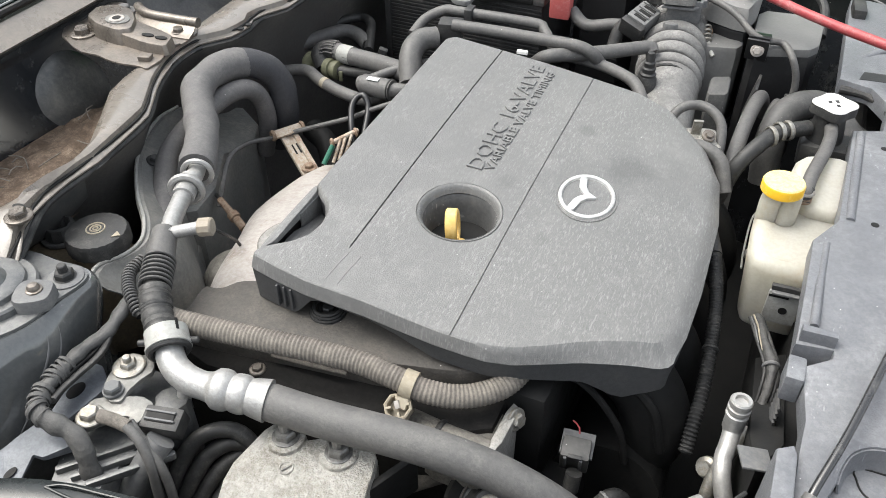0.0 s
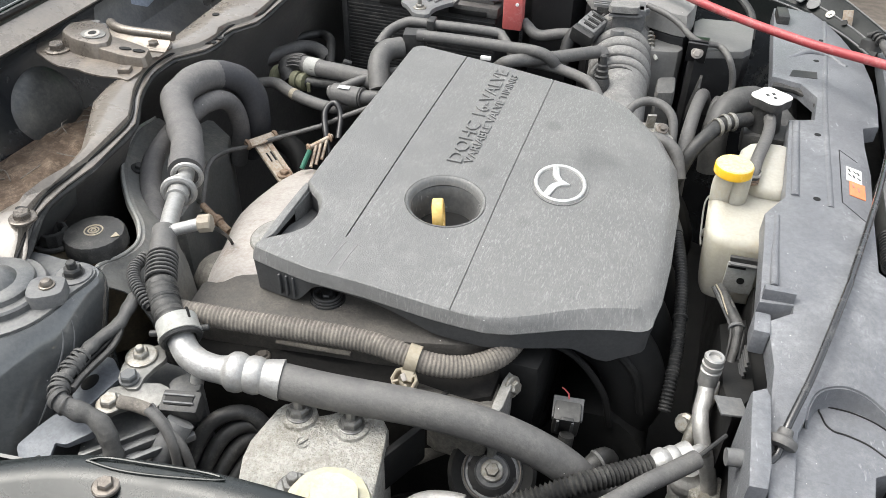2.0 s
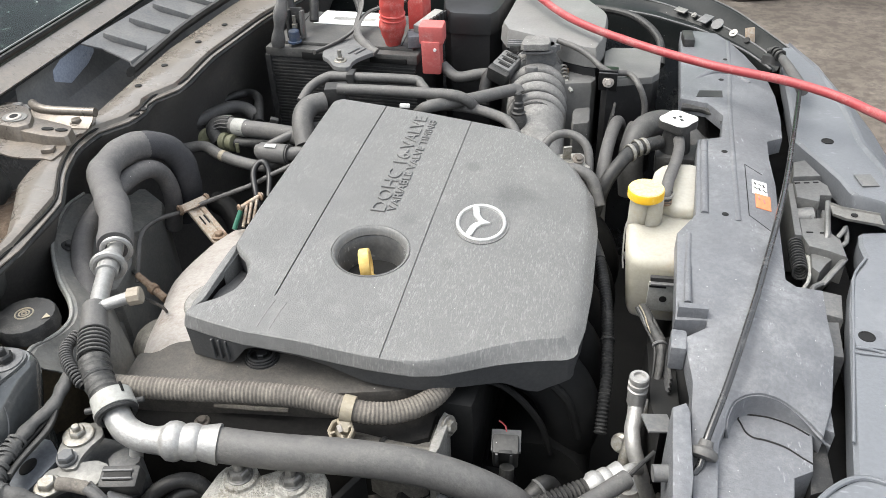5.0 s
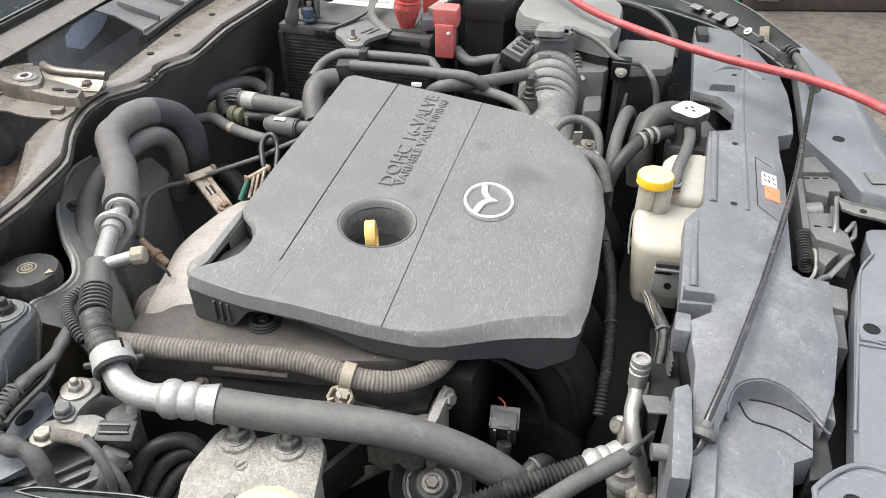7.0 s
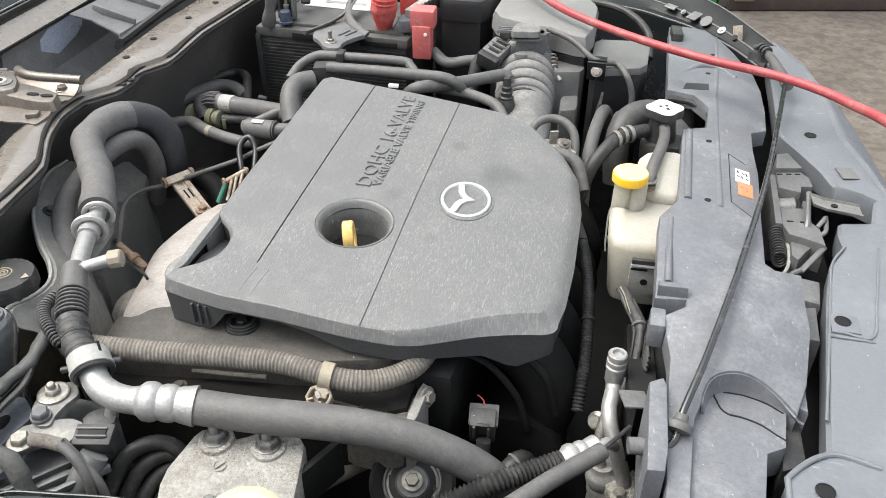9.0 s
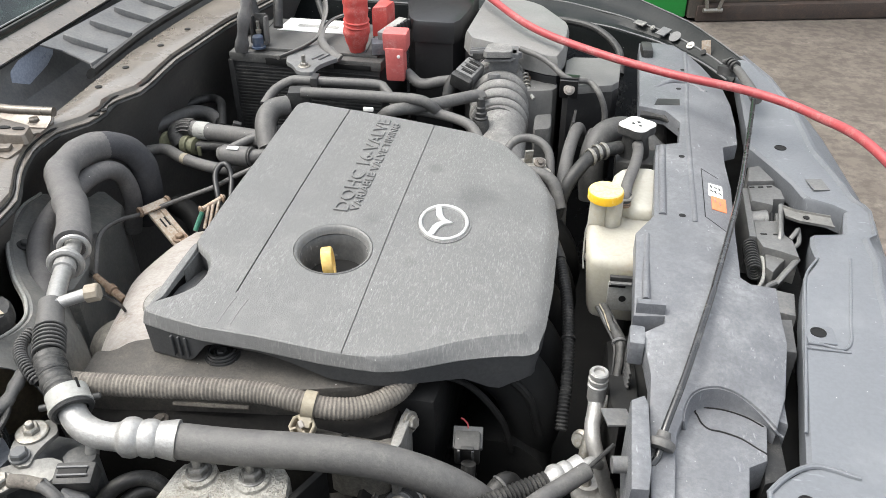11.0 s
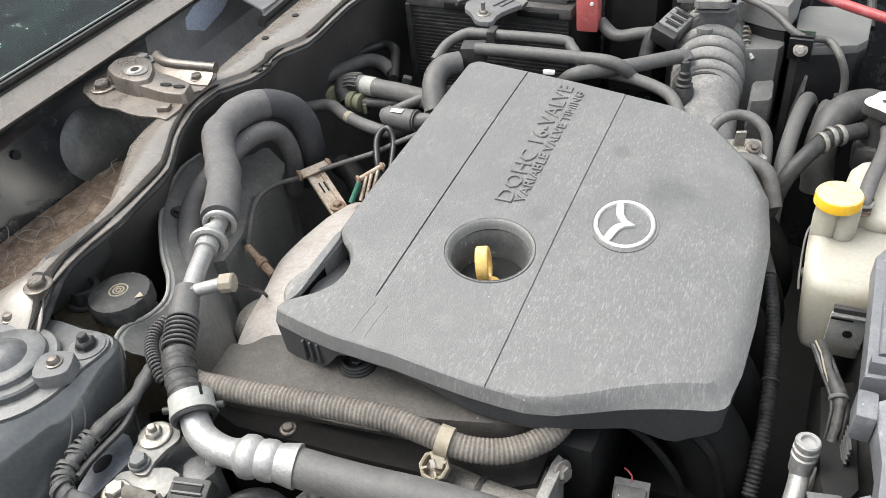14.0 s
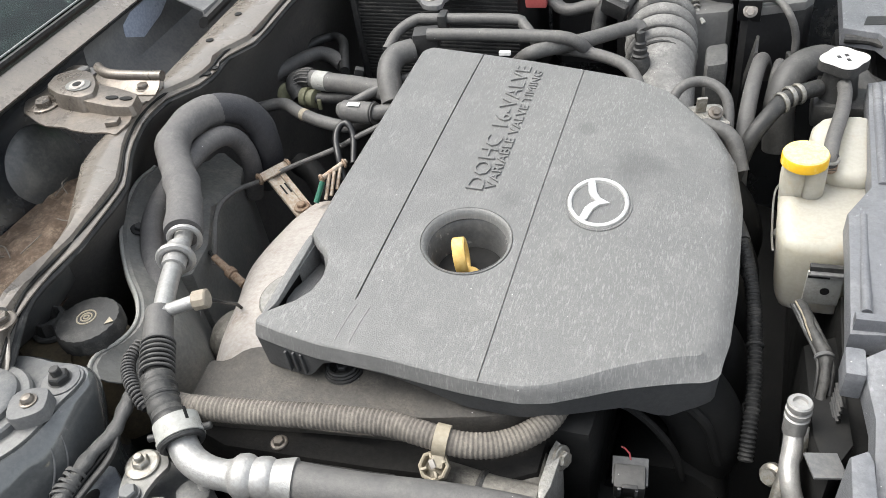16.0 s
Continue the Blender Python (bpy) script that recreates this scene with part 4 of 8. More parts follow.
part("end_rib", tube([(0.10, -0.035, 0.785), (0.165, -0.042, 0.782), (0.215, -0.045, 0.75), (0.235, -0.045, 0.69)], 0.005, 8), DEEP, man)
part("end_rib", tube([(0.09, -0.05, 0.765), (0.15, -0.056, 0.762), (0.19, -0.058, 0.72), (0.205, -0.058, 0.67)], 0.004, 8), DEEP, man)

# valve cover below the trim, with sealing bolts
vc = thing("valve_cover", "dusty brown-black plastic valve cover", "valve cover", (-0.05, 0.1, 0.74))
part("cover", prism([(-0.240, -0.176), (-0.243, -0.150), (-0.247, -0.124), (-0.228, -0.121), (-0.217, -0.102), (-0.195, -0.092), (-0.195, 0.33), (0.09, 0.33), (0.09, -0.10), (0.05, -0.122), (-0.02, -0.143), (-0.10, -0.154), (-0.20, -0.172)],
                    0.70, lambda x, y: 0.800 - 0.03 * max(0, -0.14 - y) - 0.02 * max(0, x), 0.008, times=1, cut=0.2), VALVE, vc)
part("front_case", prism([(-0.25, -0.18), (-0.20, -0.192), (-0.05, -0.178), (0.06, -0.163), (0.09, -0.145), (0.09, -0.09), (-0.24, -0.12)], 0.45, 0.764, 0.006), TIMING, vc, "black timing case")
part("rib", box((0.105, 0.004, 0.012), pose(-0.085, -0.1825, 0.752, 0, 0, 6), 0.001), BLACK, vc)
part("rib", box((0.15, 0.003, 0.005), pose(-0.06, -0.180, 0.735, 0, 0, 6), 0.001), BLACK, vc)
bolt(vc, (-0.149, -0.176, 0.764), r=0.005, material=GREASE)
for x, y in ((-0.106, -0.106),):
    for j in range(4):
        part("spring_coil", ring_torus((x, y, 0.7985 + 0.003 * j), (0, 0, 1), 0.018 - 0.0015 * j, 0.0018, 24, 6), BLACK, vc)
    bolt(vc, (x, y, 0.802), r=0.006, material=BLACK)

# trim cover
cov = thing("engine_cover", "scuffed dark grey plastic engine cover with a silver emblem", "engine cover", (0.0, 0.1, 0.80))
OUT = [(-0.181, -0.1135), (-0.149, -0.118), (-0.115, -0.121), (-0.054, -0.119), (-0.017, -0.120), (0.02, -0.1205), (0.05, -0.119), (0.07, -0.117), (0.093, -0.110), (0.119, -0.096), (0.145, -0.081),
       (0.171, -0.068), (0.198, -0.055), (0.211, -0.050), (0.2205, -0.042), (0.2255, -0.01), (0.227, 0.052), (0.223, 0.161), (0.211, 0.227), (0.185, 0.274), (0.136, 0.322), (0.088, 0.343), (0.028, 0.349), (-0.04, 0.355), (-0.106, 0.358),
       (-0.174, 0.360), (-0.183, 0.350), (-0.180, 0.204), (-0.180, 0.081), (-0.178, 0.006), (-0.168, -0.0035), (-0.1545, -0.0135), (-0.1455, -0.028), (-0.1425, -0.047), (-0.1455, -0.066), (-0.156, -0.082), (-0.169, -0.0935), (-0.180, -0.104)]
HOLE = Vector((-0.023, 0.032))


def cover_z(x, y):
    edge = max(0.0, x - 0.12)
    return 0.860 - 0.07 * x + 0.075 * (y - 0.1) - 0.9 * edge * edge - 0.10 * max(0, y - 0.2) ** 2 + 0.004 * math.exp(-((x - 0.05) ** 2 + (y - 0.1) ** 2) / 0.02)


# how far the rolled edge reaches in from the rim: wide along the radiator side and the near corner
def roll(x, y):
    near_side = float(np.interp(x, [0.05, 0.12, 0.17, 0.20, 0.24], [0.0, 0.003, 0.008, 0.010, 0.012])) if y < -0.035 else 0.0
    far_side = float(np.interp(y, [-0.06, -0.02, 0.20, 0.30, 0.34], [0.013, 0.013, 0.009, 0.004, 0.0])) if x > 0.13 and y > -0.047 else 0.0
    return max(near_side, far_side)


dense = []
for a, b in zip(OUT, OUT[1:] + OUT[:1]):
    n = max(1, int(math.dist(a, b) / 0.008))
    dense += [Vector(a).lerp(Vector(b), k / n) for k in range(n)]
dense = rounded(dense, 1, 0.25)
nd = len(dense)
outward = []
for i in range(nd):
    t = dense[(i + 2) % nd] - dense[i - 2]
    outward.append(Vector((t.y, -t.x)).normalized())
bm = bmesh.new()
# rings from the filler hole to the rim, then a chamfer, wide along the near edge, and the skirt
fracs = [0.0, 0.03, 0.08, 0.16, 0.26, 0.38, 0.5, 0.62, 0.74, 0.84, 0.92, 0.97, 1.0]
grid, foot = [], []
for rim_q, n in zip(dense, outward):
    ex = roll(rim_q.x, rim_q.y)
    q = rim_q - n * ex
    d = q - HOLE
    r0 = d.normalized() * 0.046
    near = min(1.0, max(0.0, (-q.y - 0.02) / 0.04)) if q.x > -0.183 or q.y < -0.108 else 0
    if q.x > 0.1:
        near = min(1.0, max(0.0, (-n.y - 0.25) / 0.35))
    col = []
    for f in fracs:
        p2 = HOLE + r0.lerp(d, f)
        col.append(bm.verts.new((p2.x, p2.y, cover_z(p2.x, p2.y))))
    z = cover_z(q.x, q.y)
    a = q + n * (0.0012 + 0.0003 * near + 0.30 * ex)
    a2 = q + n * (0.0028 + 0.0008 * near + 0.66 * ex)
    b = rim_q + n * (0.0045 + 0.0015 * near)
    zb = z - 0.006 - 0.009 * near - 0.55 * ex * (1 - near) - 0.15 * ex * near
    col.append(bm.verts.new((a.x, a.y, z - (0.0010 + 0.12 * ex) * (1 - near) - (0.0012 + 0.36 * ex) * near)))
    col.append(bm.verts.new((a2.x, a2.y, z - (0.0028 + 0.34 * ex) * (1 - near) - (0.0068 + 0.50 * ex) * near)))
    col.append(bm.verts.new((b.x, b.y, zb)))
    b2 = b + n * -0.0008
    col.append(bm.verts.new((b2.x, b2.y, zb - 0.0015)))
    grid.append(col)
    deep = float(np.interp(q.x, [-0.20, -0.135, -0.128, -0.112, -0.10, -0.045, -0.02, 0.02, 0.10, 0.15, 0.172, 0.184, 0.20, 0.225], [0.042, 0.036, 0.030, 0.008, 0.004, 0.006, 0.010, 0.021, 0.022, 0.029, 0.044, 0.047, 0.038, 0.024])) if q.y < 0 and near > 0 else 0.030
    foot.append((b2, n, zb - 0.0014, zb - deep))
m = len(grid[0])
for i in range(nd):
    a, b = grid[i], grid[(i + 1) % nd]
    for k in range(m - 1):
        bm.faces.new((a[k], b[k], b[k + 1], a[k + 1]))
# filler well with its rim
rim = [g[0] for g in grid]
prev = rim
for rr, dz in ((0.0457, -0.0012), (0.0452, -0.0012), (0.0448, 0.0004), (0.0435, 0.0), (0.0418, -0.0016), (0.0402, -0.0045), (0.0390, -0.0085)):
    ring = []
    for v in rim:
        d = (Vector((v.co.x, v.co.y)) - HOLE).normalized()
        ring.append(bm.verts.new((HOLE.x + d.x * rr, HOLE.y + d.y * rr, cover_z(HOLE.x, HOLE.y) + (v.co.z - cover_z(HOLE.x, HOLE.y)) * (rr / 0.046) + dz)))
    for i in range(nd):
        bm.faces.new((prev[(i + 1) % nd], prev[i], ring[i], ring[(i + 1) % nd]))
    prev = ring
# two grooves between the three fields
for x0, x1, ylo, sunk in ((-0.104, -0.1005, -0.062, 0.0028), (0.027, 0.0355, -0.126, 0.0014)):
    base, along = Vector((x0, 0.352, 0)), Vector((x1 - x0, -0.48 if ylo < -0.1 else -0.414, 0)).normalized()
    nrm = Vector((along.y, -along.x, 0))
    for off in (-0.0009, -0.0006, 0.0006, 0.0009):
        bmesh.ops.bisect_plane(bm, geom=bm.verts[:] + bm.edges[:] + bm.faces[:], plane_co=base + nrm * off, plane_no=nrm, dist=1e-6)
    for v in bm.verts:
        o = Vector((v.co.x, v.co.y, 0)) - base
        if abs(o.dot(nrm)) < 0.00065 and v.co.y > ylo and (Vector((v.co.x, v.co.y)) - HOLE).length > 0.047 and v.co.z > cover_z(v.co.x, v.co.y) - 0.001:
            v.co.z -= sunk
shell = part("shell", bm, COVER, cov, smooth=28)
# lower skirt, its shade painted in, cut back under the near edge
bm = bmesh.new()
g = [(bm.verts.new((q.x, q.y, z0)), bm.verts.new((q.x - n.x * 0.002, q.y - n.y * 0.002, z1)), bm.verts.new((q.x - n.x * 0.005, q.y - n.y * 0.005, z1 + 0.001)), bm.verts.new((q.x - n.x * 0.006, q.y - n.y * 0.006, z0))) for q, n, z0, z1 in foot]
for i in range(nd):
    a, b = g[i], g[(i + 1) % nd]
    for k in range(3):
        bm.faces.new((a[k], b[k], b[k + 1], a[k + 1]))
part("skirt", bm, COVER_SHADE, cov, "lower skirt of the cover, painted dark as in shade")
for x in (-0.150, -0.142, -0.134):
    part("rib", box((0.0025, 0.010, 0.026), pose(x, -0.1215, 0.822), 0.0008), COVER_SHADE, cov)
rows = []
for k in range(49):
    a = 2 * math.pi * k / 48
    rows.append([(HOLE.x + r_ * math.cos(a), HOLE.y + r_ * math.sin(a), cover_z(HOLE.x, HOLE.y) + z_) for r_, z_ in ((0.0402, -0.0062), (0.0385, -0.0085), (0.0365, -0.020), (0.0345, -0.032), (0.0335, -0.043))])
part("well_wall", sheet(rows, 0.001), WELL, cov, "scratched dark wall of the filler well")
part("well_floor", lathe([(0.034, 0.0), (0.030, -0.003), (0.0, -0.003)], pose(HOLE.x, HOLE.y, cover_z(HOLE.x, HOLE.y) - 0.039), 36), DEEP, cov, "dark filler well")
# notch: a thin rim bridges it; an upright wall and a sunk floor lie inside
part("notch_rim", prism([(-0.1815, 0.006), (-0.1745, -0.0035), (-0.1738, -0.030), (-0.1738, -0.060), (-0.1728, -0.0885), (-0.1785, -0.103), (-0.1812, -0.104), (-0.1822, -0.080), (-0.1822, -0.030)], 0.851, lambda x, y: cover_z(x, y) - 0.0012, 0.0012, times=2), COVER, cov, "grey rim across the notch of the cover")
part("notch_wall", sheet([[(-0.1752, 0.003, z), (-0.1745, -0.020, z), (-0.1742, -0.041, z)] for z in (0.812, 0.835, 0.8575)], 0.0015), COVER, cov)
# End wall and floor get the darkened plastic for the shade inside.
part("notch_wall", sheet([[(-0.1748, 0.002, z), (-0.1655, -0.0045, z), (-0.1535, -0.0135, z), (-0.1445, -0.028, z), (-0.1425, -0.047, z)] for z in (0.812, 0.835, 0.8575)], 0.0015), COVER_SHADE, cov, "end wall of the notch, painted as in shade")
part("notch_floor", prism([(-0.1720, -0.036), (-0.1740, -0.055), (-0.1745, -0.070), (-0.1690, -0.090), (-0.1450, -0.072), (-0.1400, -0.048), (-0.1460, -0.026), (-0.1640, -0.010), (-0.1730, -0.004)], 0.800, lambda x, y: 0.8445 - 0.20 * max(0.0, y + 0.055), 0.001), COVER_SHADE, cov, "sunk floor of the notch, painted as in shade")
# Black sheet stands in for the shade below the rim.
part("notch_shade", sheet([[(-0.1795, y, z) for y in (-0.006, -0.040, -0.098)] for z in (0.815, 0.852)], 0.001), DEEP, cov, "black sheet for the shade under the rim")
def laid_on_cover(bm, m):
    """Bends flat raised work, built about the origin and laid by m, on to the cover."""
    for v in bm.verts:
        q = m @ Vector((v.co.x, v.co.y, 0))
        v.co = Vector((q.x, q.y, cover_z(q.x, q.y) + v.co.z))
    return bm


ring2 = bmesh.new()
vs = []
for k in range(64):
    a = 2 * math.pi * k / 64
    vs.append([ring2.verts.new((q * 1.20 * math.cos(a), q * math.sin(a), z)) for q, z in ((0.0322, 0.0), (0.0316, 0.0028), (0.0298, 0.0034), (0.0278, 0.0028), (0.0270, 0.0))])
for k in range(64):
    for s in range(4):
        ring2.faces.new((vs[k][s], vs[(k + 1) % 64][s], vs[(k + 1) % 64][s + 1], vs[k][s + 1]))
half = [(0.0055, -0.0015), (0.013, 0.0035), (0.030, 0.0075), (0.0335, 0.0135), (0.029, 0.0155), (0.013, 0.0125), (0.0055, 0.0085)]
outline = [(0.0, -0.012)] + half + [(0.0, 0.0025)] + [(-x, y) for x, y in half[::-1]]
mark = prism(outline, 0.0, 0.0032, 0.0006)
place = pose(0.0905, 0.113, 0, 0, 0, 92) @ Matrix.Diagonal((0.95, 0.95, 1, 1))
part("emblem", laid_on_cover(joined(ring2, mark), place), EMBLEM, cov, "plain silver oval ring with a winged mark")
seat = bmesh.new()
vs = []
for k in range(48):
    a = 2 * math.pi * k / 48
    vs.append([seat.verts.new((q * 1.20 * math.cos(a), q * math.sin(a), z)) for q, z in ((0.0352, -0.001), (0.0352, 0.0010), (0.0338, 0.0010), (0.0332, 0.0004), (0.015, 0.0004), (0.001, 0.0004))])
for k in range(48):
    for s in range(5):
        seat.faces.new((vs[k][s], vs[(k + 1) % 48][s], vs[(k + 1) % 48][s + 1], vs[k][s + 1]))
part("emblem_seat", laid_on_cover(seat, place), COVER, cov)
part("lettering", laid_on_cover(lettering("DOHC 16-VALVE", 0.0262, Matrix(), 0.0021, 0.237), pose(-0.0285, 0.101, 0, 0, 0, 92)), COVER, cov, "raised lettering DOHC 16-VALVE")
part("lettering", laid_on_cover(lettering("VARIABLE VALVE TIMING", 0.0150, Matrix(), 0.0019, 0.226), pose(-0.0165, 0.107, 0, 0, 0, 91)), COVER, cov, "raised lettering VARIABLE VALVE TIMING")
for x in (-0.0975, -0.084):
    part("ridge", tube([(x, -0.072, cover_z(x, -0.072)), (x - 0.002, -0.09, cover_z(x, -0.09)), (x - 0.003, -0.113, cover_z(x, -0.113))], 0.0007, 6), LIDPALE, cov, "pale scratched ridge")

# dipstick
dip = thing("oil_dipstick", "yellow plastic ring handle of the oil dipstick", "dipstick", (-0.030, 0.030, 0.82))
m4 = turn_to((-0.030, 0.030, 0.838), (0.95, 0.25, 0.1))
bm = bmesh.new()
vs = []
for k in range(36):
    a = 2 * math.pi * k / 36
    vs.append([bm.verts.new(m4 @ Vector((1.5 * q * math.cos(a), q * math.sin(a), z))) for q, z in ((0.0128, -0.0062), (0.0136, -0.005), (0.0136, 0.005), (0.0128, 0.0062), (0.0102, 0.0062), (0.0094, 0.005), (0.0094, -0.005), (0.0102, -0.0062))])
for k in range(36):
    for s in range(8):
        bm.faces.new((vs[k][s], vs[(k + 1) % 36][s], vs[(k + 1) % 36][(s + 1) % 8], vs[k][(s + 1) % 8]))
part("handle", bm, DIPYEL, dip)
part("plug", lathe([(0.011, -0.03), (0.011, 0.0), (0.008, 0.004), (0.0, 0.005)], pose(-0.020, 0.024, 0.820), 20), DIPYEL, dip)

# ---- air-conditioning line ----
ac = thing("air_conditioning_line", "aluminium refrigerant pipe with foam and rubber hose sections", "hose", (-0.2, -0.1, 0.78))
part("foam_sleeve", tube([(-0.341, -0.003, 0.845), (-0.358, 0.026, 0.847), (-0.382, 0.061, 0.849), (-0.426, 0.110, 0.853), (-0.446, 0.136, 0.857), (-0.453, 0.172, 0.860), (-0.449, 0.208, 0.859), (-0.439, 0.230, 0.8535)],
                         lambda s: 0.0205 + 0.0008 * math.sin(23 * s) + 0.0006 * math.sin(41 * s), 22, 0.006), FOAM, ac, "grey foam-sleeved bend")
# Same sleeve; the shade on this limb is put into its colour.
part("shaded_sleeve", tube([(-0.442, 0.224, 0.8555), (-0.436, 0.235, 0.852), (-0.422, 0.258, 0.834), (-0.412, 0.268, 0.808), (-0.410, 0.268, 0.785), (-0.415, 0.272, 0.75), (-0.44, 0.28, 0.70)], 0.0201, 22, 0.006), SHADEFOAM, ac, "descending stretch of the foam sleeve, painted dark as in shade")
part("pipe", tube([(-0.350, 0.012, 0.846), (-0.336, -0.010, 0.845), (-0.322, -0.046, 0.846), (-0.301, -0.089, 0.849), (-0.282, -0.124, 0.850)], 0.0098, 16), ALU, ac, "dull aluminium pipe")
for at, R_, r_ in (((-0.3340, -0.0105, 0.845), 0.0162, 0.0032), ((-0.323, -0.043, 0.846), 0.0168, 0.0042)):
    part("ring", ring_torus(at, (-0.5, 1, 0), R_, r_, 28, 8), ALU, ac)
part("joint", tube([(-0.331, -0.026, 0.846), (-0.316, -0.058, 0.847)], 0.0125, 18), ALU, ac)
part("tee", tube([(-0.278, -0.116, 0.852), (-0.262, -0.110, 0.857), (-0.2495, -0.104, 0.860)], 0.0068, 14), ALU, ac)
part("port_cap", lathe([(0.0085, 0), (0.0095, 0.001), (0.0095, 0.013), (0.008, 0.0145), (0.0, 0.0145)], turn_to((-0.2535, -0.1055, 0.859), (1, 0.42, 0.12)), 20, wave=(10, 0.05)), TANCAP, ac, "aged tan service port cap")
part("upper_sleeve", tube([(-0.290, -0.117, 0.849), (-0.277, -0.140, 0.845), (-0.271, -0.150, 0.843)], lambda s: 0.0130 + 0.0018 * s, 20, 0.004), RUBBER, ac, "dull rubber sleeve")
# Cores here are black so the grooves between rings look shaded.
bel = part("bellows", tube([(-0.272, -0.149, 0.843), (-0.261, -0.167, 0.840), (-0.249, -0.186, 0.836)], 0.0118, 20), DEEP, ac, "bellows core, blackened for the shade between rings")
core = spline([(-0.270, -0.151, 0.843), (-0.261, -0.167, 0.840), (-0.2515, -0.183, 0.8365)], 0.0052)
for q, q2 in zip(core, core[1:]):
    part("bellows_ring", ring_torus(q, q2 - q, 0.0146, 0.0017, 30, 8, 0.75), RUBBER, bel)
bel = part("side_bellows", tube([(-0.292, -0.150, 0.838), (-0.291, -0.171, 0.838), (-0.279, -0.188, 0.838), (-0.260, -0.203, 0.838), (-0.243, -0.213, 0.832)], 0.0046, 12), DEEP, ac, "thin conduit core, blackened for the shade between rings")
side = spline([(-0.292, -0.152, 0.838), (-0.291, -0.171, 0.838), (-0.279, -0.188, 0.838), (-0.260, -0.203, 0.838), (-0.243, -0.213, 0.832)], 0.0042)
for q, q2 in zip(side, side[1:]):
    part("conduit_ring", ring_torus(q, q2 - q, 0.0055, 0.0014, 18, 6, 0.8), RUBBER, bel)
part("lower_sleeve", tube([(-0.2515, -0.183, 0.8365), (-0.243, -0.193, 0.834), (-0.233, -0.203, 0.831), (-0.217, -0.217, 0.826)], lambda s: 0.0150 + 0.0010 * math.exp(-((s - 0.25) / 0.2) ** 2) - 0.0012 * max(0.0, s - 0.4) + 0.0004 * math.sin(31 * s) + 0.0003 * math.sin(73 * s), 24, 0.0015), TAPE, ac, "dark crinkled tape wrap")
part("tape_edge", ring_torus((-0.236, -0.200, 0.832), (0.62, -0.62, -0.25), 0.0150, 0.0010, 28, 6, 1.6), TAPE, ac)
cd = (0.62, -0.62, -0.30)
col = part("collar", lathe([(0.0160, -0.009), (0.0200, -0.008), (0.0203, 0.006), (0.0212, 0.008), (0.0212, 0.011), (0.0190, 0.0115), (0.0180, 0.004), (0.0, 0.003)], turn_to((-0.208, -0.2205, 0.824), cd), 32), GREYCLAMP, ac, "grey nylon quick-connect collar")
for d_ in (Vector((-0.9, -0.40, -0.1)), Vector((0.75, 0.45, 0.0))):
    part("collar_pin", lathe([(0.0034, 0.0), (0.0034, 0.009), (0.0024, 0.010), (0.0, 0.010)], turn_to(Vector((-0.206, -0.2225, 0.823)) + d_.normalized() * 0.0185, d_), 12), RUBBER_D, col, "dark retaining pin")
part("collar_ring", ring_torus((-0.1995, -0.2290, 0.820), cd, 0.0172, 0.0032, 28, 8), RUBBER_D, col)
part("collar_slot", box((0.003, 0.002, 0.012), Matrix.Translation((-0.1995, -0.2125, 0.8405)) @ turn_to((0, 0, 0), cd).to_3x3().to_4x4(), 0.0005), DEEP, col, "dark slot")
part("elbow", tube([(-0.206, -0.223, 0.822), (-0.196, -0.2325, 0.816), (-0.182, -0.2400, 0.811), (-0.158, -0.2425, 0.808), (-0.118, -0.234, 0.805)], 0.0132, 20, 0.004), ALU, ac)


CRIMP = [(0.0, 0.0132), (0.10, 0.0142), (0.20, 0.0188), (0.30, 0.0195), (0.38, 0.0186), (0.43, 0.0164), (0.50, 0.0180), (0.60, 0.0184), (0.66, 0.0178), (0.70, 0.0163), (0.78, 0.0176), (0.93, 0.0192), (1.0, 0.0198)]


def crimp(s):
    return float(np.interp(s, [k[0] for k in CRIMP], [k[1] for k in CRIMP]))
part("crimp", tube([(-0.152, -0.2420, 0.808), (-0.125, -0.236, 0.806), (-0.094, -0.228, 0.801)], crimp, 24, 0.002), ALU, ac, "crimped aluminium ferrule")
part("rubber_hose", tube([(-0.100, -0.229, 0.801), (-0.041, -0.224, 0.800), (0.039, -0.212, 0.797), (0.102, -0.202, 0.786), (0.156, -0.195, 0.764), (0.194, -0.186, 0.728), (0.215, -0.178, 0.68), (0.225, -0.17, 0.60)], 0.0172, 20, 0.01), RUBBER, ac, "thick grey rubber hose")
part("thin_pipe", tube([(-0.176, -0.240, 0.80), (-0.179, -0.244, 0.785), (-0.182, -0.250, 0.76), (-0.19, -0.255, 0.70)], 0.0068, 12), ALU, ac)

# second hose beside it
h2 = thing("heater_hose", "grey foam-covered hose along the bulkhead", "hose", (-0.45, 0.1, 0.72))
part("hose", tube([(-0.352, -0.08, 0.76), (-0.366, -0.045, 0.79), (-0.400, -0.002, 0.805), (-0.428, 0.045, 0.815), (-0.438, 0.100, 0.823), (-0.439, 0.146, 0.827), (-0.434, 0.180, 0.831), (-0.424, 0.209, 0.826), (-0.420, 0.229, 0.80), (-0.422, 0.238, 0.757), (-0.44, 0.245, 0.70)], 0.0135, 16, 0.006), FOAM, h2)

# metal shield plate behind the hoses
sp = thing("bulkhead_shield", "dark grey pressed heat shield plate with a bolt", "shield", (-0.4, 0.05, 0.70))
edge = [(-0.488, 0.135), (-0.489, 0.092), (-0.452, 0.016), (-0.398, -0.046), (-0.356, -0.083), (-0.334, -0.113), (-0.333, -0.139), (-0.345, -0.161), (-0.342, -0.178), (-0.326, -0.19)]
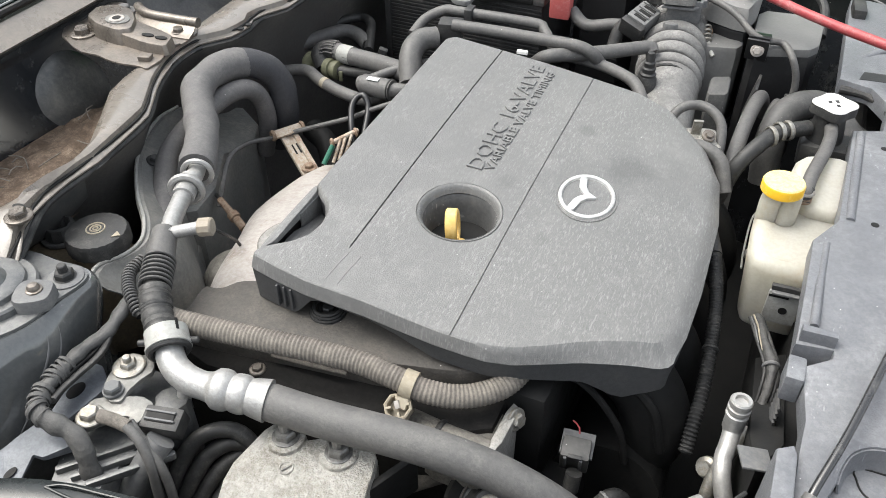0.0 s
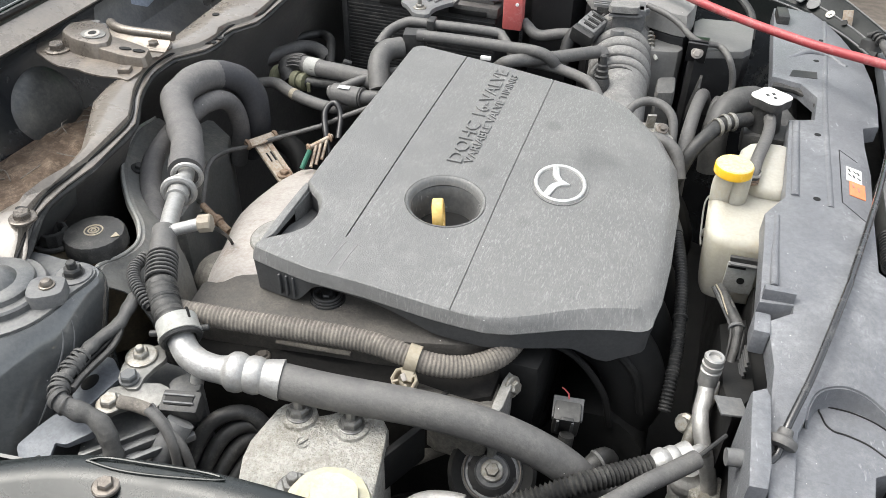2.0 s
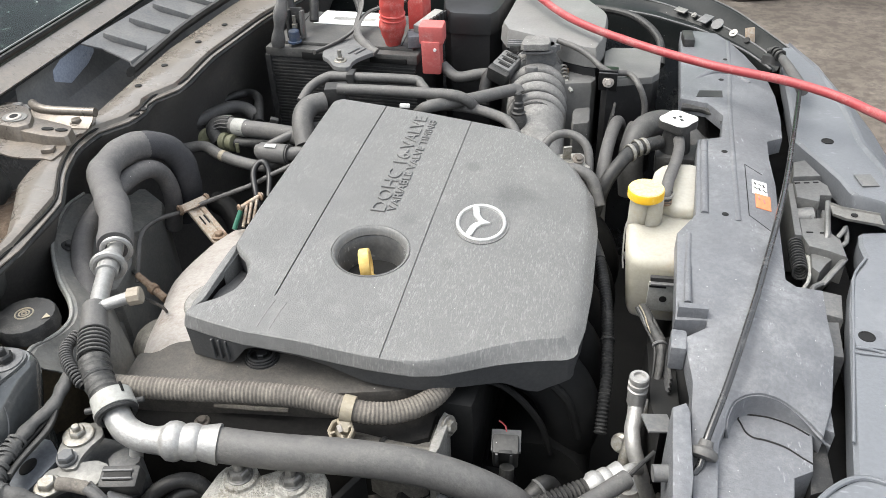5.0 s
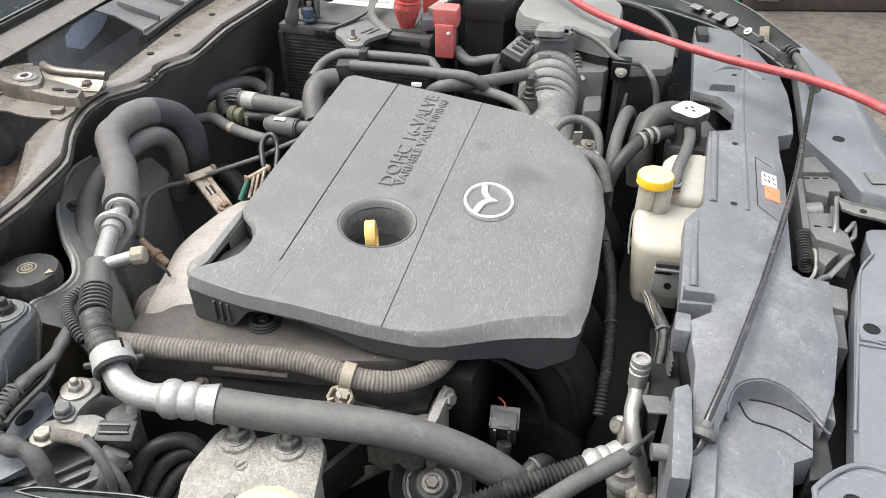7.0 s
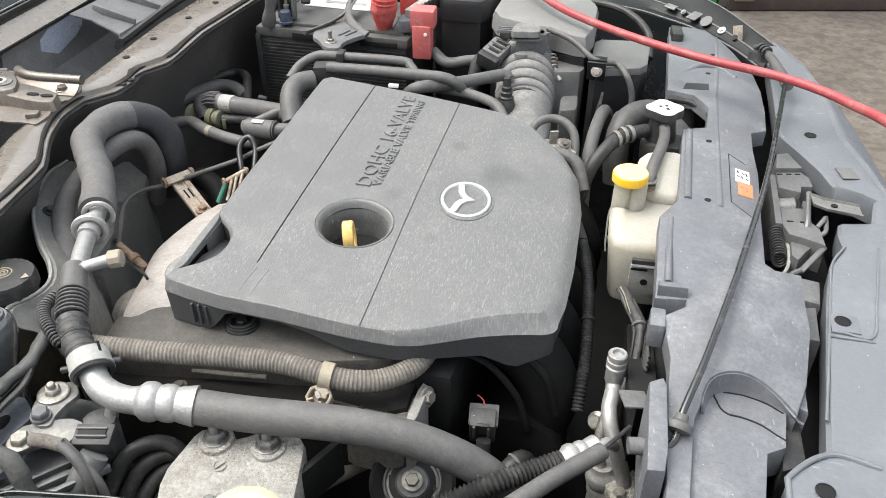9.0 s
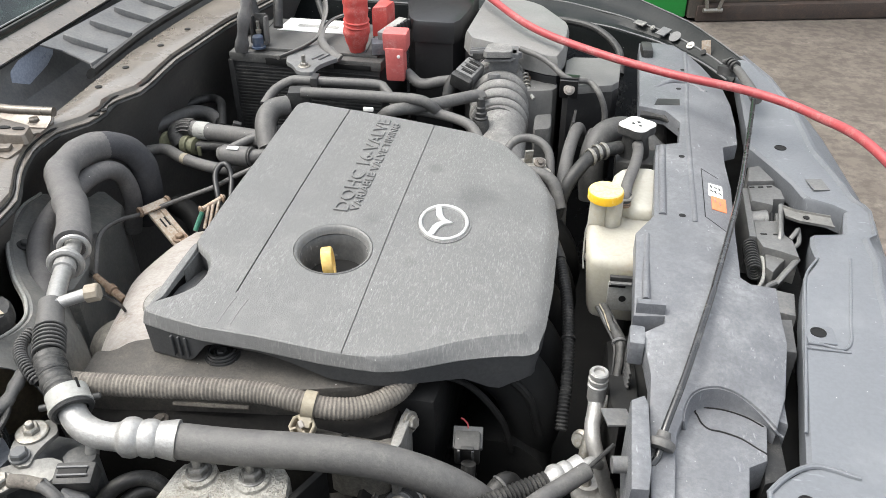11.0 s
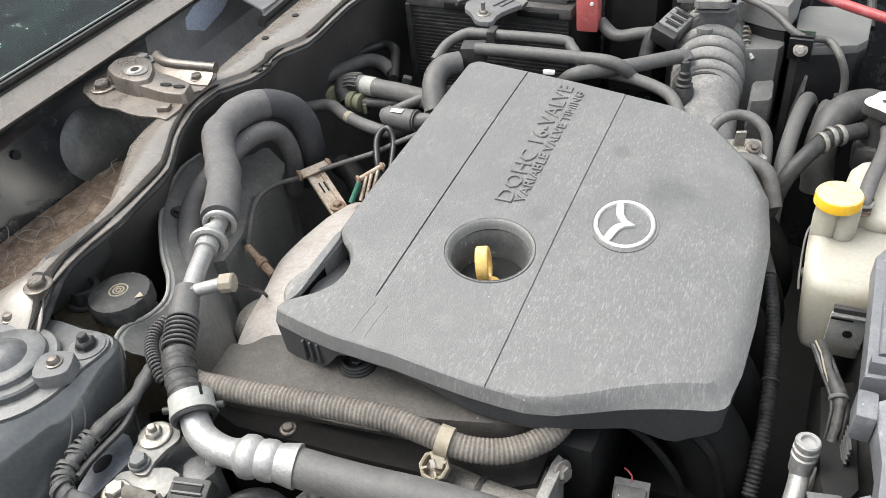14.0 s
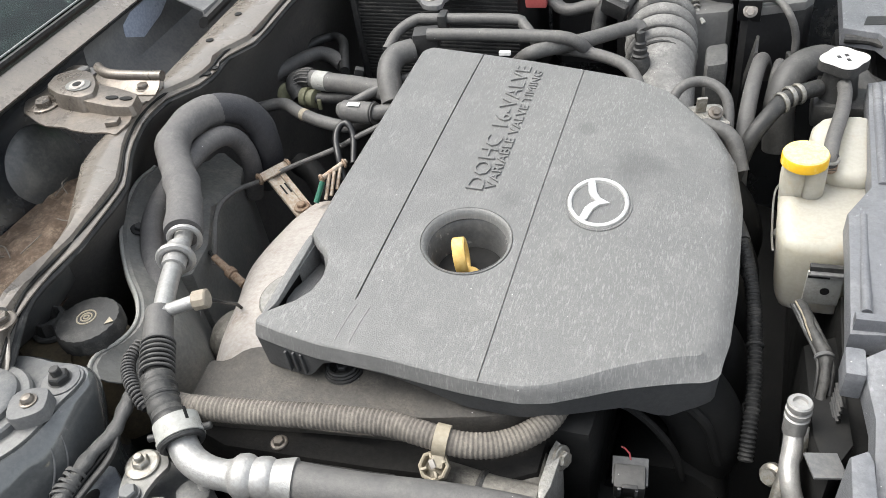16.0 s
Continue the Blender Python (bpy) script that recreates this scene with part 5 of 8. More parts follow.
rows = []
for q in spline([(x, y, 0.82) for x, y in edge], 0.012):
    n = Vector((0.75, 0.55, 0)).normalized()
    rows.append([q + n * a + Vector((0, 0, b)) for a, b in ((-0.004, -0.004), (0.0, 0.0), (0.006, -0.001), (0.010, -0.006), (0.022, -0.014), (0.034, -0.030), (0.044, -0.07), (0.052, -0.17))])
part("plate", sheet(rows, 0.0015), BULKGREY, sp)
part("edge_bead", tube([(x, y, 0.821) for x, y in edge], 0.0022, 8), GREYCLAMP, sp, "bright worn edge")
bolt(sp, (-0.437, 0.026, 0.812), (0.3, 0.1, 1), r=0.006, material=BLACK)
part("upper_plate", prism([(-0.540, 0.190), (-0.545, 0.258), (-0.508, 0.290), (-0.468, 0.272), (-0.436, 0.215), (-0.436, 0.150), (-0.395, 0.078), (-0.384, 0.024), (-0.412, 0.002), (-0.474, 0.078)], 0.56, lambda x, y: 0.752 - 0.55 * max(0.0, 0.8 * (x + 0.475) + 0.6 * (y - 0.20)), 0.006), BULKGREY, sp, "grey faceted plate")
part("lower_plate", prism([(-0.414, -0.008), (-0.362, -0.090), (-0.326, -0.078), (-0.372, -0.010), (-0.400, 0.040), (-0.405, 0.090), (-0.44, 0.12), (-0.47, 0.08)], 0.50, lambda x, y: 0.70 - 0.25 * abs(x + 0.40), 0.006), BULKGREY, sp, "lower grey panel")

# exhaust heat shield
hs = thing("exhaust_heat_shield", "pale dusty pressed-metal exhaust heat shield", "heat shield", (-0.25, 0.02, 0.66))
spine = [(-0.264, 0.188, 0.752), (-0.265, 0.165, 0.757), (-0.268, 0.125, 0.764), (-0.270, 0.085, 0.770), (-0.262, 0.030, 0.780), (-0.247, -0.022, 0.787), (-0.234, -0.068, 0.791), (-0.224, -0.100, 0.793), (-0.216, -0.128, 0.792), (-0.212, -0.145, 0.788)]
rows = []
for i, q in enumerate(spline(spine, 0.010)):
    w = float(np.interp(q.y, [-0.145, -0.06, 0.0, 0.05, 0.10, 0.15, 0.215], [0.034, 0.040, 0.042, 0.044, 0.047, 0.050, 0.050])) + 0.0012 * math.sin(i * 0.5)
    rows.append([q + Vector((dx, 0, dz)) for dx, dz in ((-w - 0.010, -0.10), (-w - 0.007, -0.050), (-w - 0.002, -0.024), (-w * 0.88, -0.013), (-w * 0.62, -0.004), (-w * 0.3, 0.001), (0, 0.003), (0.018, 0.005), (0.040, 0.004), (0.058, -0.004), (0.065, -0.02))])
part("shell", sheet(rows, 0.0015), SHIELD, hs)
part("lug", lathe([(0.034, -0.003), (0.034, 0.0), (0.032, 0.002), (0.024, 0.002), (0.022, 0.004), (0.010, 0.005), (0.009, 0.003), (0.0, 0.003)], turn_to((-0.2085, -0.0245, 0.799), (-0.1, -0.05, 1)), 36), CASTPALE, hs, "dull grey dished disc")
part("lug_rim", ring_torus((-0.2085, -0.0245, 0.7992), (-0.1, -0.05, 1), 0.0338, 0.0010, 40, 6), CASTDIRT, hs, "dark edge of the disc")
part("converter", tube([(-0.270, -0.105, 0.655), (-0.285, -0.05, 0.670), (-0.295, 0.02, 0.672), (-0.30, 0.09, 0.66)], 0.036, 20), BROWNCAST, hs, "dark brown casing below the shield")
part("port_flange", lathe([(0.036, -0.07), (0.036, -0.010), (0.033, 0.0), (0.022, 0.010), (0.0, 0.014)], turn_to((-0.300, -0.030, 0.730), (-0.35, -0.1, 1)), 28), CASTDIRT, hs, "tan-grey rounded casing end below the shield")

# rusty cable bracket
cb = thing("cable_bracket", "rusty pale steel bracket holding a black cable", "bracket", (-0.33, 0.21, 0.70))
a, b = Vector((-0.333, 0.203, 0.722)), Vector((-0.3855, 0.234, 0.7515))
d = (b - a).normalized()
n = Vector((-d.y, d.x, 0)).normalized()
rows = [[a + d * s + n * k + Vector((0, 0, z)) for k, z in ((-0.0135, -0.005), (-0.013, 0), (-0.006, 0.0), (-0.005, -0.003), (0.005, -0.003), (0.006, 0), (0.013, 0), (0.0135, -0.005))] for s in (-0.018, 0, 0.02, 0.04, 0.055, (b - a).length)]
part("strap", sheet(rows, 0.0018), PALERUST, cb)
for k in (-0.0035, 0.0035):
    part("strap_slot", box((0.017, 0.0022, 0.001), Matrix.Translation(a + d * 0.040 + n * k + Vector((0, 0, -0.0005 - (0.0015 if abs(k) < 0.005 else 0)))) @ d.to_track_quat("X", "Z").to_matrix().to_4x4(), 0), DEEP, cb, "dark slot in the strap")
part("cross_tab", box((0.014, 0.044, 0.004), Matrix.Translation(b) @ pose(0, 0, 0.003, 0, 22, -30), 0.001), PALERUST, cb)
for k in (-0.021, 0.021):
    part("eye", ring_torus(b + n * k * 1.1 + Vector((0, 0, 0.003)), n, 0.006, 0.0028, 16, 6), RUST, cb)
bolt(cb, a + Vector((0, 0, 0.0015)), r=0.0065, material=RUST)
part("cable", tube([(-0.380, 0.060, 0.735), (-0.388, 0.085, 0.758), (-0.402, 0.114, 0.765), (-0.409, 0.139, 0.767), (-0.411, 0.160, 0.764), (-0.411, 0.186, 0.757), (-0.400, 0.215, 0.7495), (-0.368, 0.247, 0.754), (-0.337, 0.257, 0.765), (-0.295, 0.266, 0.782), (-0.26, 0.270, 0.802), (-0.20, 0.29, 0.828)], 0.0036, 10), RUBBER, cb, "black bowden cable")

# oxygen sensor and wiring by the heat shield
ox = thing("oxygen_sensor", "browned metal oxygen sensor with its wire", "sensor", (-0.35, 0.04, 0.70))
part("body", lathe([(0.0055, 0), (0.0055, 0.02), (0.0075, 0.021), (0.0075, 0.03), (0.005, 0.031), (0.0045, 0.06), (0.0, 0.061)], turn_to((-0.325, 0.038, 0.732), (-0.9, 0.40, 0.25)), 14), RUST, ox)
part("wire", tube([(-0.378, 0.063, 0.746), (-0.40, 0.078, 0.738), (-0.424, 0.104, 0.70), (-0.43, 0.12, 0.67)], 0.003, 8), RUBBER_D, ox)
part("side_wire", tube([(-0.258, -0.104, 0.852), (-0.2514, -0.0889, 0.845), (-0.2487, -0.0763, 0.83), (-0.2585, -0.0512, 0.80), (-0.264, -0.038, 0.775)], 0.0018, 8), RUBBER_D, ox)
gw = thing("wiring_loop", "black looped wire with small green connectors", "wiring", (-0.27, 0.25, 0.72))
part("loop", tube([(-0.262, 0.215, 0.765), (-0.276, 0.235, 0.79), (-0.290, 0.262, 0.803), (-0.289, 0.279, 0.811), (-0.279, 0.281, 0.813), (-0.268, 0.270, 0.80), (-0.258, 0.238, 0.78)], 0.0046, 12), CLEANBLK, gw)
part("wire", tube([(-0.2777, 0.1871, 0.785), (-0.2797, 0.178, 0.776), (-0.2814, 0.1662, 0.766)], 0.0036, 10), GREEN_W, gw, "green taped wire")
part("wire", tube([(-0.215, 0.26, 0.79), (-0.24, 0.24, 0.78), (-0.262, 0.205, 0.755), (-0.27, 0.185, 0.735)], 0.003, 8), CLIPPL, gw, "tan wire")
part("cross_bar", tube([(-0.282, 0.1923, 0.785), (-0.2743, 0.2136, 0.785), (-0.2666, 0.2349, 0.785)], 0.0036, 10), PALERUST, gw, "pale rusty cross bar")
for q in ((-0.282, 0.1923, 0.785), (-0.2669, 0.2297, 0.785)):
    part("bar_eye", ring_torus(q, (0.6, 0.75, 0), 0.0045, 0.0022, 14, 6), RUST, gw)
for top, low in (((-0.2754, 0.2023, 0.785), (-0.2718, 0.175, 0.766)), ((-0.2719, 0.2099, 0.785), (-0.2682, 0.1838, 0.766)), ((-0.2682, 0.2209, 0.785), (-0.2658, 0.1956, 0.766))):
    part("strip", tube([top, tuple((u + v) / 2 for u, v in zip(top, low)), low], 0.0024, 8), PALERUST, gw, "pale worn strip")

# heater pipes and vacuum hoses on the bulkhead
hp = thing("bulkhead_hoses", "dusty black rubber hoses with clips at the bulkhead", "hose", (-0.38, 0.4, 0.66))
part("elbow_hose", tube([(-0.415, 0.388, 0.785), (-0.424, 0.395, 0.797), (-0.417, 0.401, 0.804), (-0.392, 0.398, 0.807), (-0.372, 0.392, 0.808), (-0.322, 0.380, 0.813), (-0.27, 0.358, 0.822), (-0.225, 0.340, 0.828)], 0.0138, 18, 0.004), RUBBER, hp)
braid = part("braided_end", tube([(-0.412, 0.386, 0.782), (-0.424, 0.395, 0.797), (-0.417, 0.401, 0.804), (-0.394, 0.3985, 0.807)], 0.0150, 18, 0.003), RUBBER_D, hp, "black braided hose end")
for k in range(9):
    ang = math.pi * (k / 8.0) - 0.2
    o = Vector((0, math.cos(ang) * 0.0152, math.sin(ang) * 0.0152))
    part("braid_strand", tube([Vector(q) + o for q in ((-0.419, 0.399, 0.802), (-0.408, 0.400, 0.806), (-0.394, 0.3985, 0.807))], 0.0012, 6, 0.004), RUBBER, braid)
part("band", tube([(-0.384, 0.3955, 0.807), (-0.360, 0.390, 0.809)], 0.0147, 18), GREYCLAMP, hp, "pale paper band")
part("clip", lathe([(0.006, -0.004), (0.0145, -0.002), (0.0155, 0.002), (0.0155, 0.009), (0.0125, 0.010), (0.0125, 0.014), (0.0145, 0.015), (0.0145, 0.022), (0.011, 0.024), (0.0, 0.024)], turn_to((-0.404, 0.382, 0.785), (1, -0.15, 0.03)), 20), OLIVE, hp, "olive plastic clip")
part("clip", lathe([(0.017, 0), (0.0185, 0.002), (0.0185, 0.010), (0.012, 0.012), (0.0, 0.012)], turn_to((-0.444, 0.392, 0.781), (1, -0.25, 0.1)), 20), OLIVE, hp, "olive plastic clip")
part("clip_tab", box((0.006, 0.004, 0.016), pose(-0.372, 0.368, 0.783, 0, 0, 10), 0.001), OLIVE, hp)
part("connector", tube([(-0.385, 0.380, 0.785), (-0.350, 0.381, 0.788), (-0.300, 0.372, 0.80), (-0.25, 0.36, 0.82)], 0.0088, 14), RUBBER_D, hp)
jt = part("fat_joint", tube([(-0.300, 0.309, 0.814), (-0.297, 0.3085, 0.815), (-0.270, 0.305, 0.8165), (-0.246, 0.303, 0.818)], lambda s: 0.0150 if s > 0.06 else 0.012, 20, 0.003), RUBBER, hp, "grey valve body")
part("joint_ring", ring_torus((-0.249, 0.3033, 0.818), (1, -0.05, 0.05), 0.0146, 0.0014, 26, 6), RUBBER_D, jt)
part("tail", tube([(-0.250, 0.303, 0.818), (-0.225, 0.310, 0.820), (-0.19, 0.325, 0.822)], 0.0105, 14), RUBBER, hp)
part("label_patch", box((0.019, 0.007, 0.0006), pose(-0.275, 0.3000, 0.8316, 14, -4, -5), 0.0001), WHITE, jt, "small white label")
part("lower_hose", tube([(-0.49, 0.345, 0.775), (-0.464, 0.352, 0.78), (-0.428, 0.359, 0.785), (-0.389, 0.338, 0.785), (-0.344, 0.320, 0.786), (-0.299, 0.311, 0.788), (-0.266, 0.322, 0.798), (-0.22, 0.338, 0.818)], 0.0092, 14), RUBBER, hp)
part("hose_mark", tube([(-0.383, 0.335, 0.7852), (-0.374, 0.3315, 0.7855)], 0.0095, 14, 0.003), CLIPPL, hp, "worn tan mark")
part("drop_hose", tube([(-0.41, 0.33, 0.70), (-0.37, 0.31, 0.69), (-0.345, 0.28, 0.65), (-0.34, 0.25, 0.58)], 0.018, 16), DEEP, hp)
part("vacuum_hose", tube([(-0.295, 0.325, 0.815), (-0.276, 0.336, 0.823), (-0.253, 0.349, 0.831), (-0.222, 0.367, 0.837), (-0.19, 0.37, 0.845)], 0.0068, 12), RUBBER, hp)
part("back_pipe", tube([(-0.535, 0.45, 0.755), (-0.520, 0.476, 0.76), (-0.503, 0.512, 0.762), (-0.481, 0.552, 0.762), (-0.455, 0.560, 0.758), (-0.425, 0.545, 0.75)], 0.0122, 14), RUBBER, hp)
part("back_pipe", tube([(-0.525, 0.575, 0.75), (-0.502, 0.600, 0.76), (-0.477, 0.619, 0.762), (-0.450, 0.604, 0.762), (-0.430, 0.565, 0.758), (-0.412, 0.525, 0.75)], 0.0085, 14), RUBBER_D, hp)
part("back_pipe", tube([(-0.445, 0.47, 0.72), (-0.41, 0.475, 0.755), (-0.36, 0.455, 0.772), (-0.31, 0.43, 0.785), (-0.25, 0.42, 0.80)], 0.010, 14), RUBBER_D, hp)
part("pipe_clamp", box((0.014, 0.012, 0.022), pose(-0.345, 0.452, 0.788, 0, 20, 20), 0.002), BLACK, hp)

# pipes behind the trim cover
bp_ = thing("breather_pipes", "dusty black breather pipes behind the engine cover", "pipe", (-0.1, 0.4, 0.82))
part("fat_elbow", tube([(-0.225, 0.320, 0.825), (-0.240, 0.350, 0.852), (-0.240, 0.380, 0.862), (-0.222, 0.40, 0.862)], 0.0165, 18), RUBBER, bp_)
part("block", box((0.035, 0.03, 0.03), pose(-0.205, 0.412, 0.872, 0, 0, 15), 0.004), BLACK, bp_)
part("upper_pipe", tube([(-0.262, 0.400, 0.860), (-0.254, 0.428, 0.874), (-0.231, 0.446, 0.885), (-0.206, 0.446, 0.887), (-0.095, 0.453, 0.887), (-0.076, 0.448, 0.882), (-0.05, 0.42, 0.868)], 0.0075, 12), RUBBER, bp_)
part("clamp", box((0.012, 0.024, 0.028), pose(-0.19, 0.445, 0.883, 0, 0, 5), 0.003), BLACK, bp_)
part("middle_pipe", tube([(-0.197, 0.401, 0.886), (-0.136, 0.406, 0.886), (-0.064, 0.409, 0.886), (-0.015, 0.409, 0.886), (0.005, 0.412, 0.878), (0.017, 0.43, 0.855)], 0.0085, 12), RUBBER, bp_)
part("cross_pipe", tube([(-0.084, 0.425, 0.835), (-0.051, 0.389, 0.872), (-0.02, 0.411, 0.872), (0.018, 0.437, 0.872), (0.056, 0.468, 0.872), (0.071, 0.477, 0.872), (0.076, 0.474, 0.866)], 0.0098, 14), RUBBER, bp_)
part("nipple", lathe([(0.0125, -0.016), (0.0125, -0.006), (0.0095, -0.004), (0.0095, 0.004), (0.007, 0.006), (0.0065, 0.038), (0.0, 0.039)], turn_to((0.079, 0.474, 0.828), (-0.15, 0.05, 1)), 16), BLACK, bp_)
part("low_pipe", tube([(-0.054, 0.435, 0.856), (0.004, 0.424, 0.860), (0.052, 0.405, 0.860), (0.079, 0.381, 0.858), (0.10, 0.35, 0.84)], 0.008, 12), RUBBER, bp_)
part("white_tag", box((0.015, 0.006, 0.005), pose(-0.078, 0.364, 0.884, 0, 0, 5), 0.001), FOIL, bp_, "small white plug")

# conduit along the near edge of the engine
co = thing("wiring_conduit", "dusty tan corrugated wiring conduit with a nylon clip", "conduit", (-0.05, -0.17, 0.77))
part("conduit", tube([(-0.232, -0.193, 0.818), (-0.215, -0.194, 0.820), (-0.153, -0.181, 0.815), (-0.097, -0.169, 0.812), (-0.041, -0.159, 0.808), (-0.004, -0.159, 0.805), (0.03, -0.157, 0.799), (0.061, -0.144, 0.794), (0.087, -0.119, 0.793), (0.098, -0.088, 0.795), (0.10, -0.05, 0.795)],
                     0.0112, 16, ribs=(0.0040, 0.0008)), CONDUIT, co)
part("end_sleeve", tube([(-0.235, -0.194, 0.817), (-0.222, -0.194, 0.819), (-0.206, -0.193, 0.8195)], 0.0113, 16), CONDUIT, co)
part("clip_band", tube([(0.006, -0.1595, 0.8035), (0.018, -0.1585, 0.8015)], 0.0138, 16, 0.004), CLIPPL, co, "tan nylon band")
clip_m = turn_to((0.009, -0.172, 0.778), (0.05, -0.42, 0.90), 12)
head = part("clip_head", lathe([(0.0075, -0.004), (0.0115, 0.0), (0.0135, 0.006), (0.0135, 0.0155), (0.0120, 0.0165), (0.0105, 0.0155), (0.0095, 0.007), (0.0, 0.006)], clip_m, 8), CLIPPL, co, "yellowed nylon clip head")
for a_ in (20, 110, 200, 290):
    part("clip_fin", box((0.0022, 0.0055, 0.010), clip_m @ pose(0.0085 * math.cos(radians(a_)), 0.0085 * math.sin(radians(a_)), 0.0125, 0, 0, a_ + 90), 0.0006), CLIPPL, head)
part("tongue", box((0.0045, 0.0075, 0.012), clip_m @ pose(-0.001, 0.002, 0.014, 18, 0, 25), 0.0008), SHIELD, head, "pale steel tongue")
part("clip_stem", box((0.012, 0.02, 0.008), pose(0.012, -0.170, 0.794, 30, 0, 0), 0.002), CLIPPL, co)

part("rail", tube([(-0.140, -0.1615, 0.776), (-0.10, -0.1570, 0.776), (-0.060, -0.1515, 0.776)], 0.0026, 8, flat=0.6), CONDUIT, co, "thin dusty rail below the conduit")
# small casting with bolts beside the conduit
th = thing("coolant_outlet", "dirty cast aluminium outlet with hexagon bolts", "casting", (0.06, -0.15, 0.70))
part("casting", prism([(0.03, -0.172), (0.085, -0.172), (0.094, -0.165), (0.094, -0.118), (0.080, -0.112), (0.070, -0.140), (0.03, -0.150)], 0.69, 0.758, 0.008, times=1), CASTDIRT, th)
part("flange", prism([(0.093, -0.171), (0.104, -0.169), (0.107, -0.118), (0.096, -0.113)], 0.695, lambda x, y: 0.770 + 0.10 * (y + 0.14), 0.003, times=1), CASTPALE, th, "bare cast flange")
bolt(th, (0.1055, -0.126, 0.764), (1, -0.35, 0.35), r=0.0068, material=STEEL)
bolt(th, (0.099, -0.1695, 0.756), (0.25, -1, 0.5), r=0.0066, material=STEEL, washer=1.2)
part("pipe", tube([(0.00, -0.162, 0.752), (0.03, -0.166, 0.754), (0.06, -0.168, 0.754), (0.094, -0.166, 0.752)], 0.0150, 18), CASTDIRT, th)
part("pipe_band", ring_torus((0.046, -0.167, 0.754), (1, -0.05, 0), 0.0152, 0.0018, 24, 6, 1.8), RUBBER_D, th)
# ---- low things in front of the engine ----
cn = thing("sensor_connector", "dark grey plastic wiring connector among black looms", "connector", (0.16, -0.1, 0.66))
part("housing", box((0.028, 0.022, 0.044), pose(0.161, -0.099, 0.709, 20, 0, 8), 0.003), BATTOP, cn)
part("flange", box((0.032, 0.025, 0.006), pose(0.161, -0.096, 0.721, 20, 0, 8), 0.001), GREYP, cn)
part("tongue", box((0.014, 0.004, 0.03), pose(0.163, -0.111, 0.714, 20, 0, 8), 0.001), BLACK, cn)
part("plug", lathe([(0.008, 0), (0.008, 0.02), (0.0, 0.02)], turn_to((0.166, -0.125, 0.688), (0, 0.35, 1)), 12), BLACK, cn)
part("rib", box((0.003, 0.003, 0.030), pose(0.154, -0.1125, 0.710, 20, 0, 8), 0.0008), GREYP, cn)
part("rib", box((0.003, 0.003, 0.030), pose(0.169, -0.1105, 0.710, 20, 0, 8), 0.0008), GREYP, cn)
part("wire", tube([(0.16, -0.088, 0.727), (0.157, -0.082, 0.731), (0.150, -0.079, 0.732)], 0.0009, 8), REDCABLE, cn, "thin red wire")
lm = thing("low_wiring_loom", "black wrapped wiring loom beside the pulley", "wiring", (0.2, -0.12, 0.6))
part("loom", tube([(0.15, -0.15, 0.62), (0.185, -0.145, 0.675), (0.205, -0.12, 0.69), (0.215, -0.10, 0.66), (0.20, -0.08, 0.62)], 0.010, 12), RUBBER_D, lm)
part("loom", tube([(0.17, -0.17, 0.60), (0.20, -0.165, 0.66), (0.225, -0.145, 0.68), (0.235, -0.11, 0.64)], 0.008, 12), RUBBER_D, lm)
part("tie", ring_torus((0.203, -0.126, 0.69), (0.6, 0.7, 0.2), 0.011, 0.0018, 18, 6), GREYP, lm)

pu = thing("belt_pulley", "steel belt pulley with its bolt and drive belt", "pulley", (0.1, -0.19, 0.58))
pm = turn_to((0.104, -0.178, 0.690), (0.10, -0.40, 0.90))
part("wheel", lathe([(0.045, -0.02), (0.045, 0.004), (0.041, 0.007), (0.033, 0.002), (0.028, 0.0), (0.022, 0.004), (0.012, 0.005), (0.0, 0.005)], pm, 40), DEEP, pu)
part("face", lathe([(0.031, 0.002), (0.029, 0.004), (0.027, 0.002), (0.019, 0.003), (0.016, 0.007), (0.0, 0.007)], pm, 36), MOUNT, pu, "greasy steel pulley face")
for k in range(6):
    part("face_hole", lathe([(0.0022, 0.0), (0.0022, 0.0012), (0.0, 0.0012)], pm @ pose(0.0235 * math.cos(k * math.pi / 3), 0.0235 * math.sin(k * math.pi / 3), 0.0026), 12), DEEP, pu)
part("face_ring", ring_torus(pm @ Vector((0, 0, 0.004)), tuple(pm.to_3x3() @ Vector((0, 0, 1))), 0.029, 0.0007, 36, 6), GREASE, pu)
bolt(pu, pm @ Vector((0, 0, 0.009)), tuple(pm.to_3x3() @ Vector((0, 0, 1))), r=0.0068, material=STEEL)
part("belt", tube([(0.065, -0.15, 0.70), (0.03, -0.165, 0.68), (-0.02, -0.19, 0.65), (-0.05, -0.205, 0.62)], 0.012, 8, flat=0.35), VALVE, pu, "worn drive belt")
part("lower_wheel", lathe([(0.055, -0.02), (0.055, 0.01), (0.045, 0.012), (0.0, 0.008)], turn_to((0.03, -0.20, 0.56), (0.1, -0.7, 0.6)), 32), DEEP, pu)

ap = thing("low_aluminium_pipe", "bare aluminium pipe bend with a grey plastic sleeve", "pipe", (0.08, -0.25, 0.70))
part("pipe", tube([(0.035, -0.258, 0.70), (0.051, -0.268, 0.729), (0.062, -0.257, 0.729), (0.082, -0.250, 0.729), (0.096, -0.249, 0.729)], 0.0085, 14), ALU, ap)
part("sleeve", prism([(0.09, -0.245), (0.14, -0.240), (0.147, -0.265), (0.098, -0.274)], 0.705, 0.732, 0.003), GREYP, ap, "grey plastic sleeve")

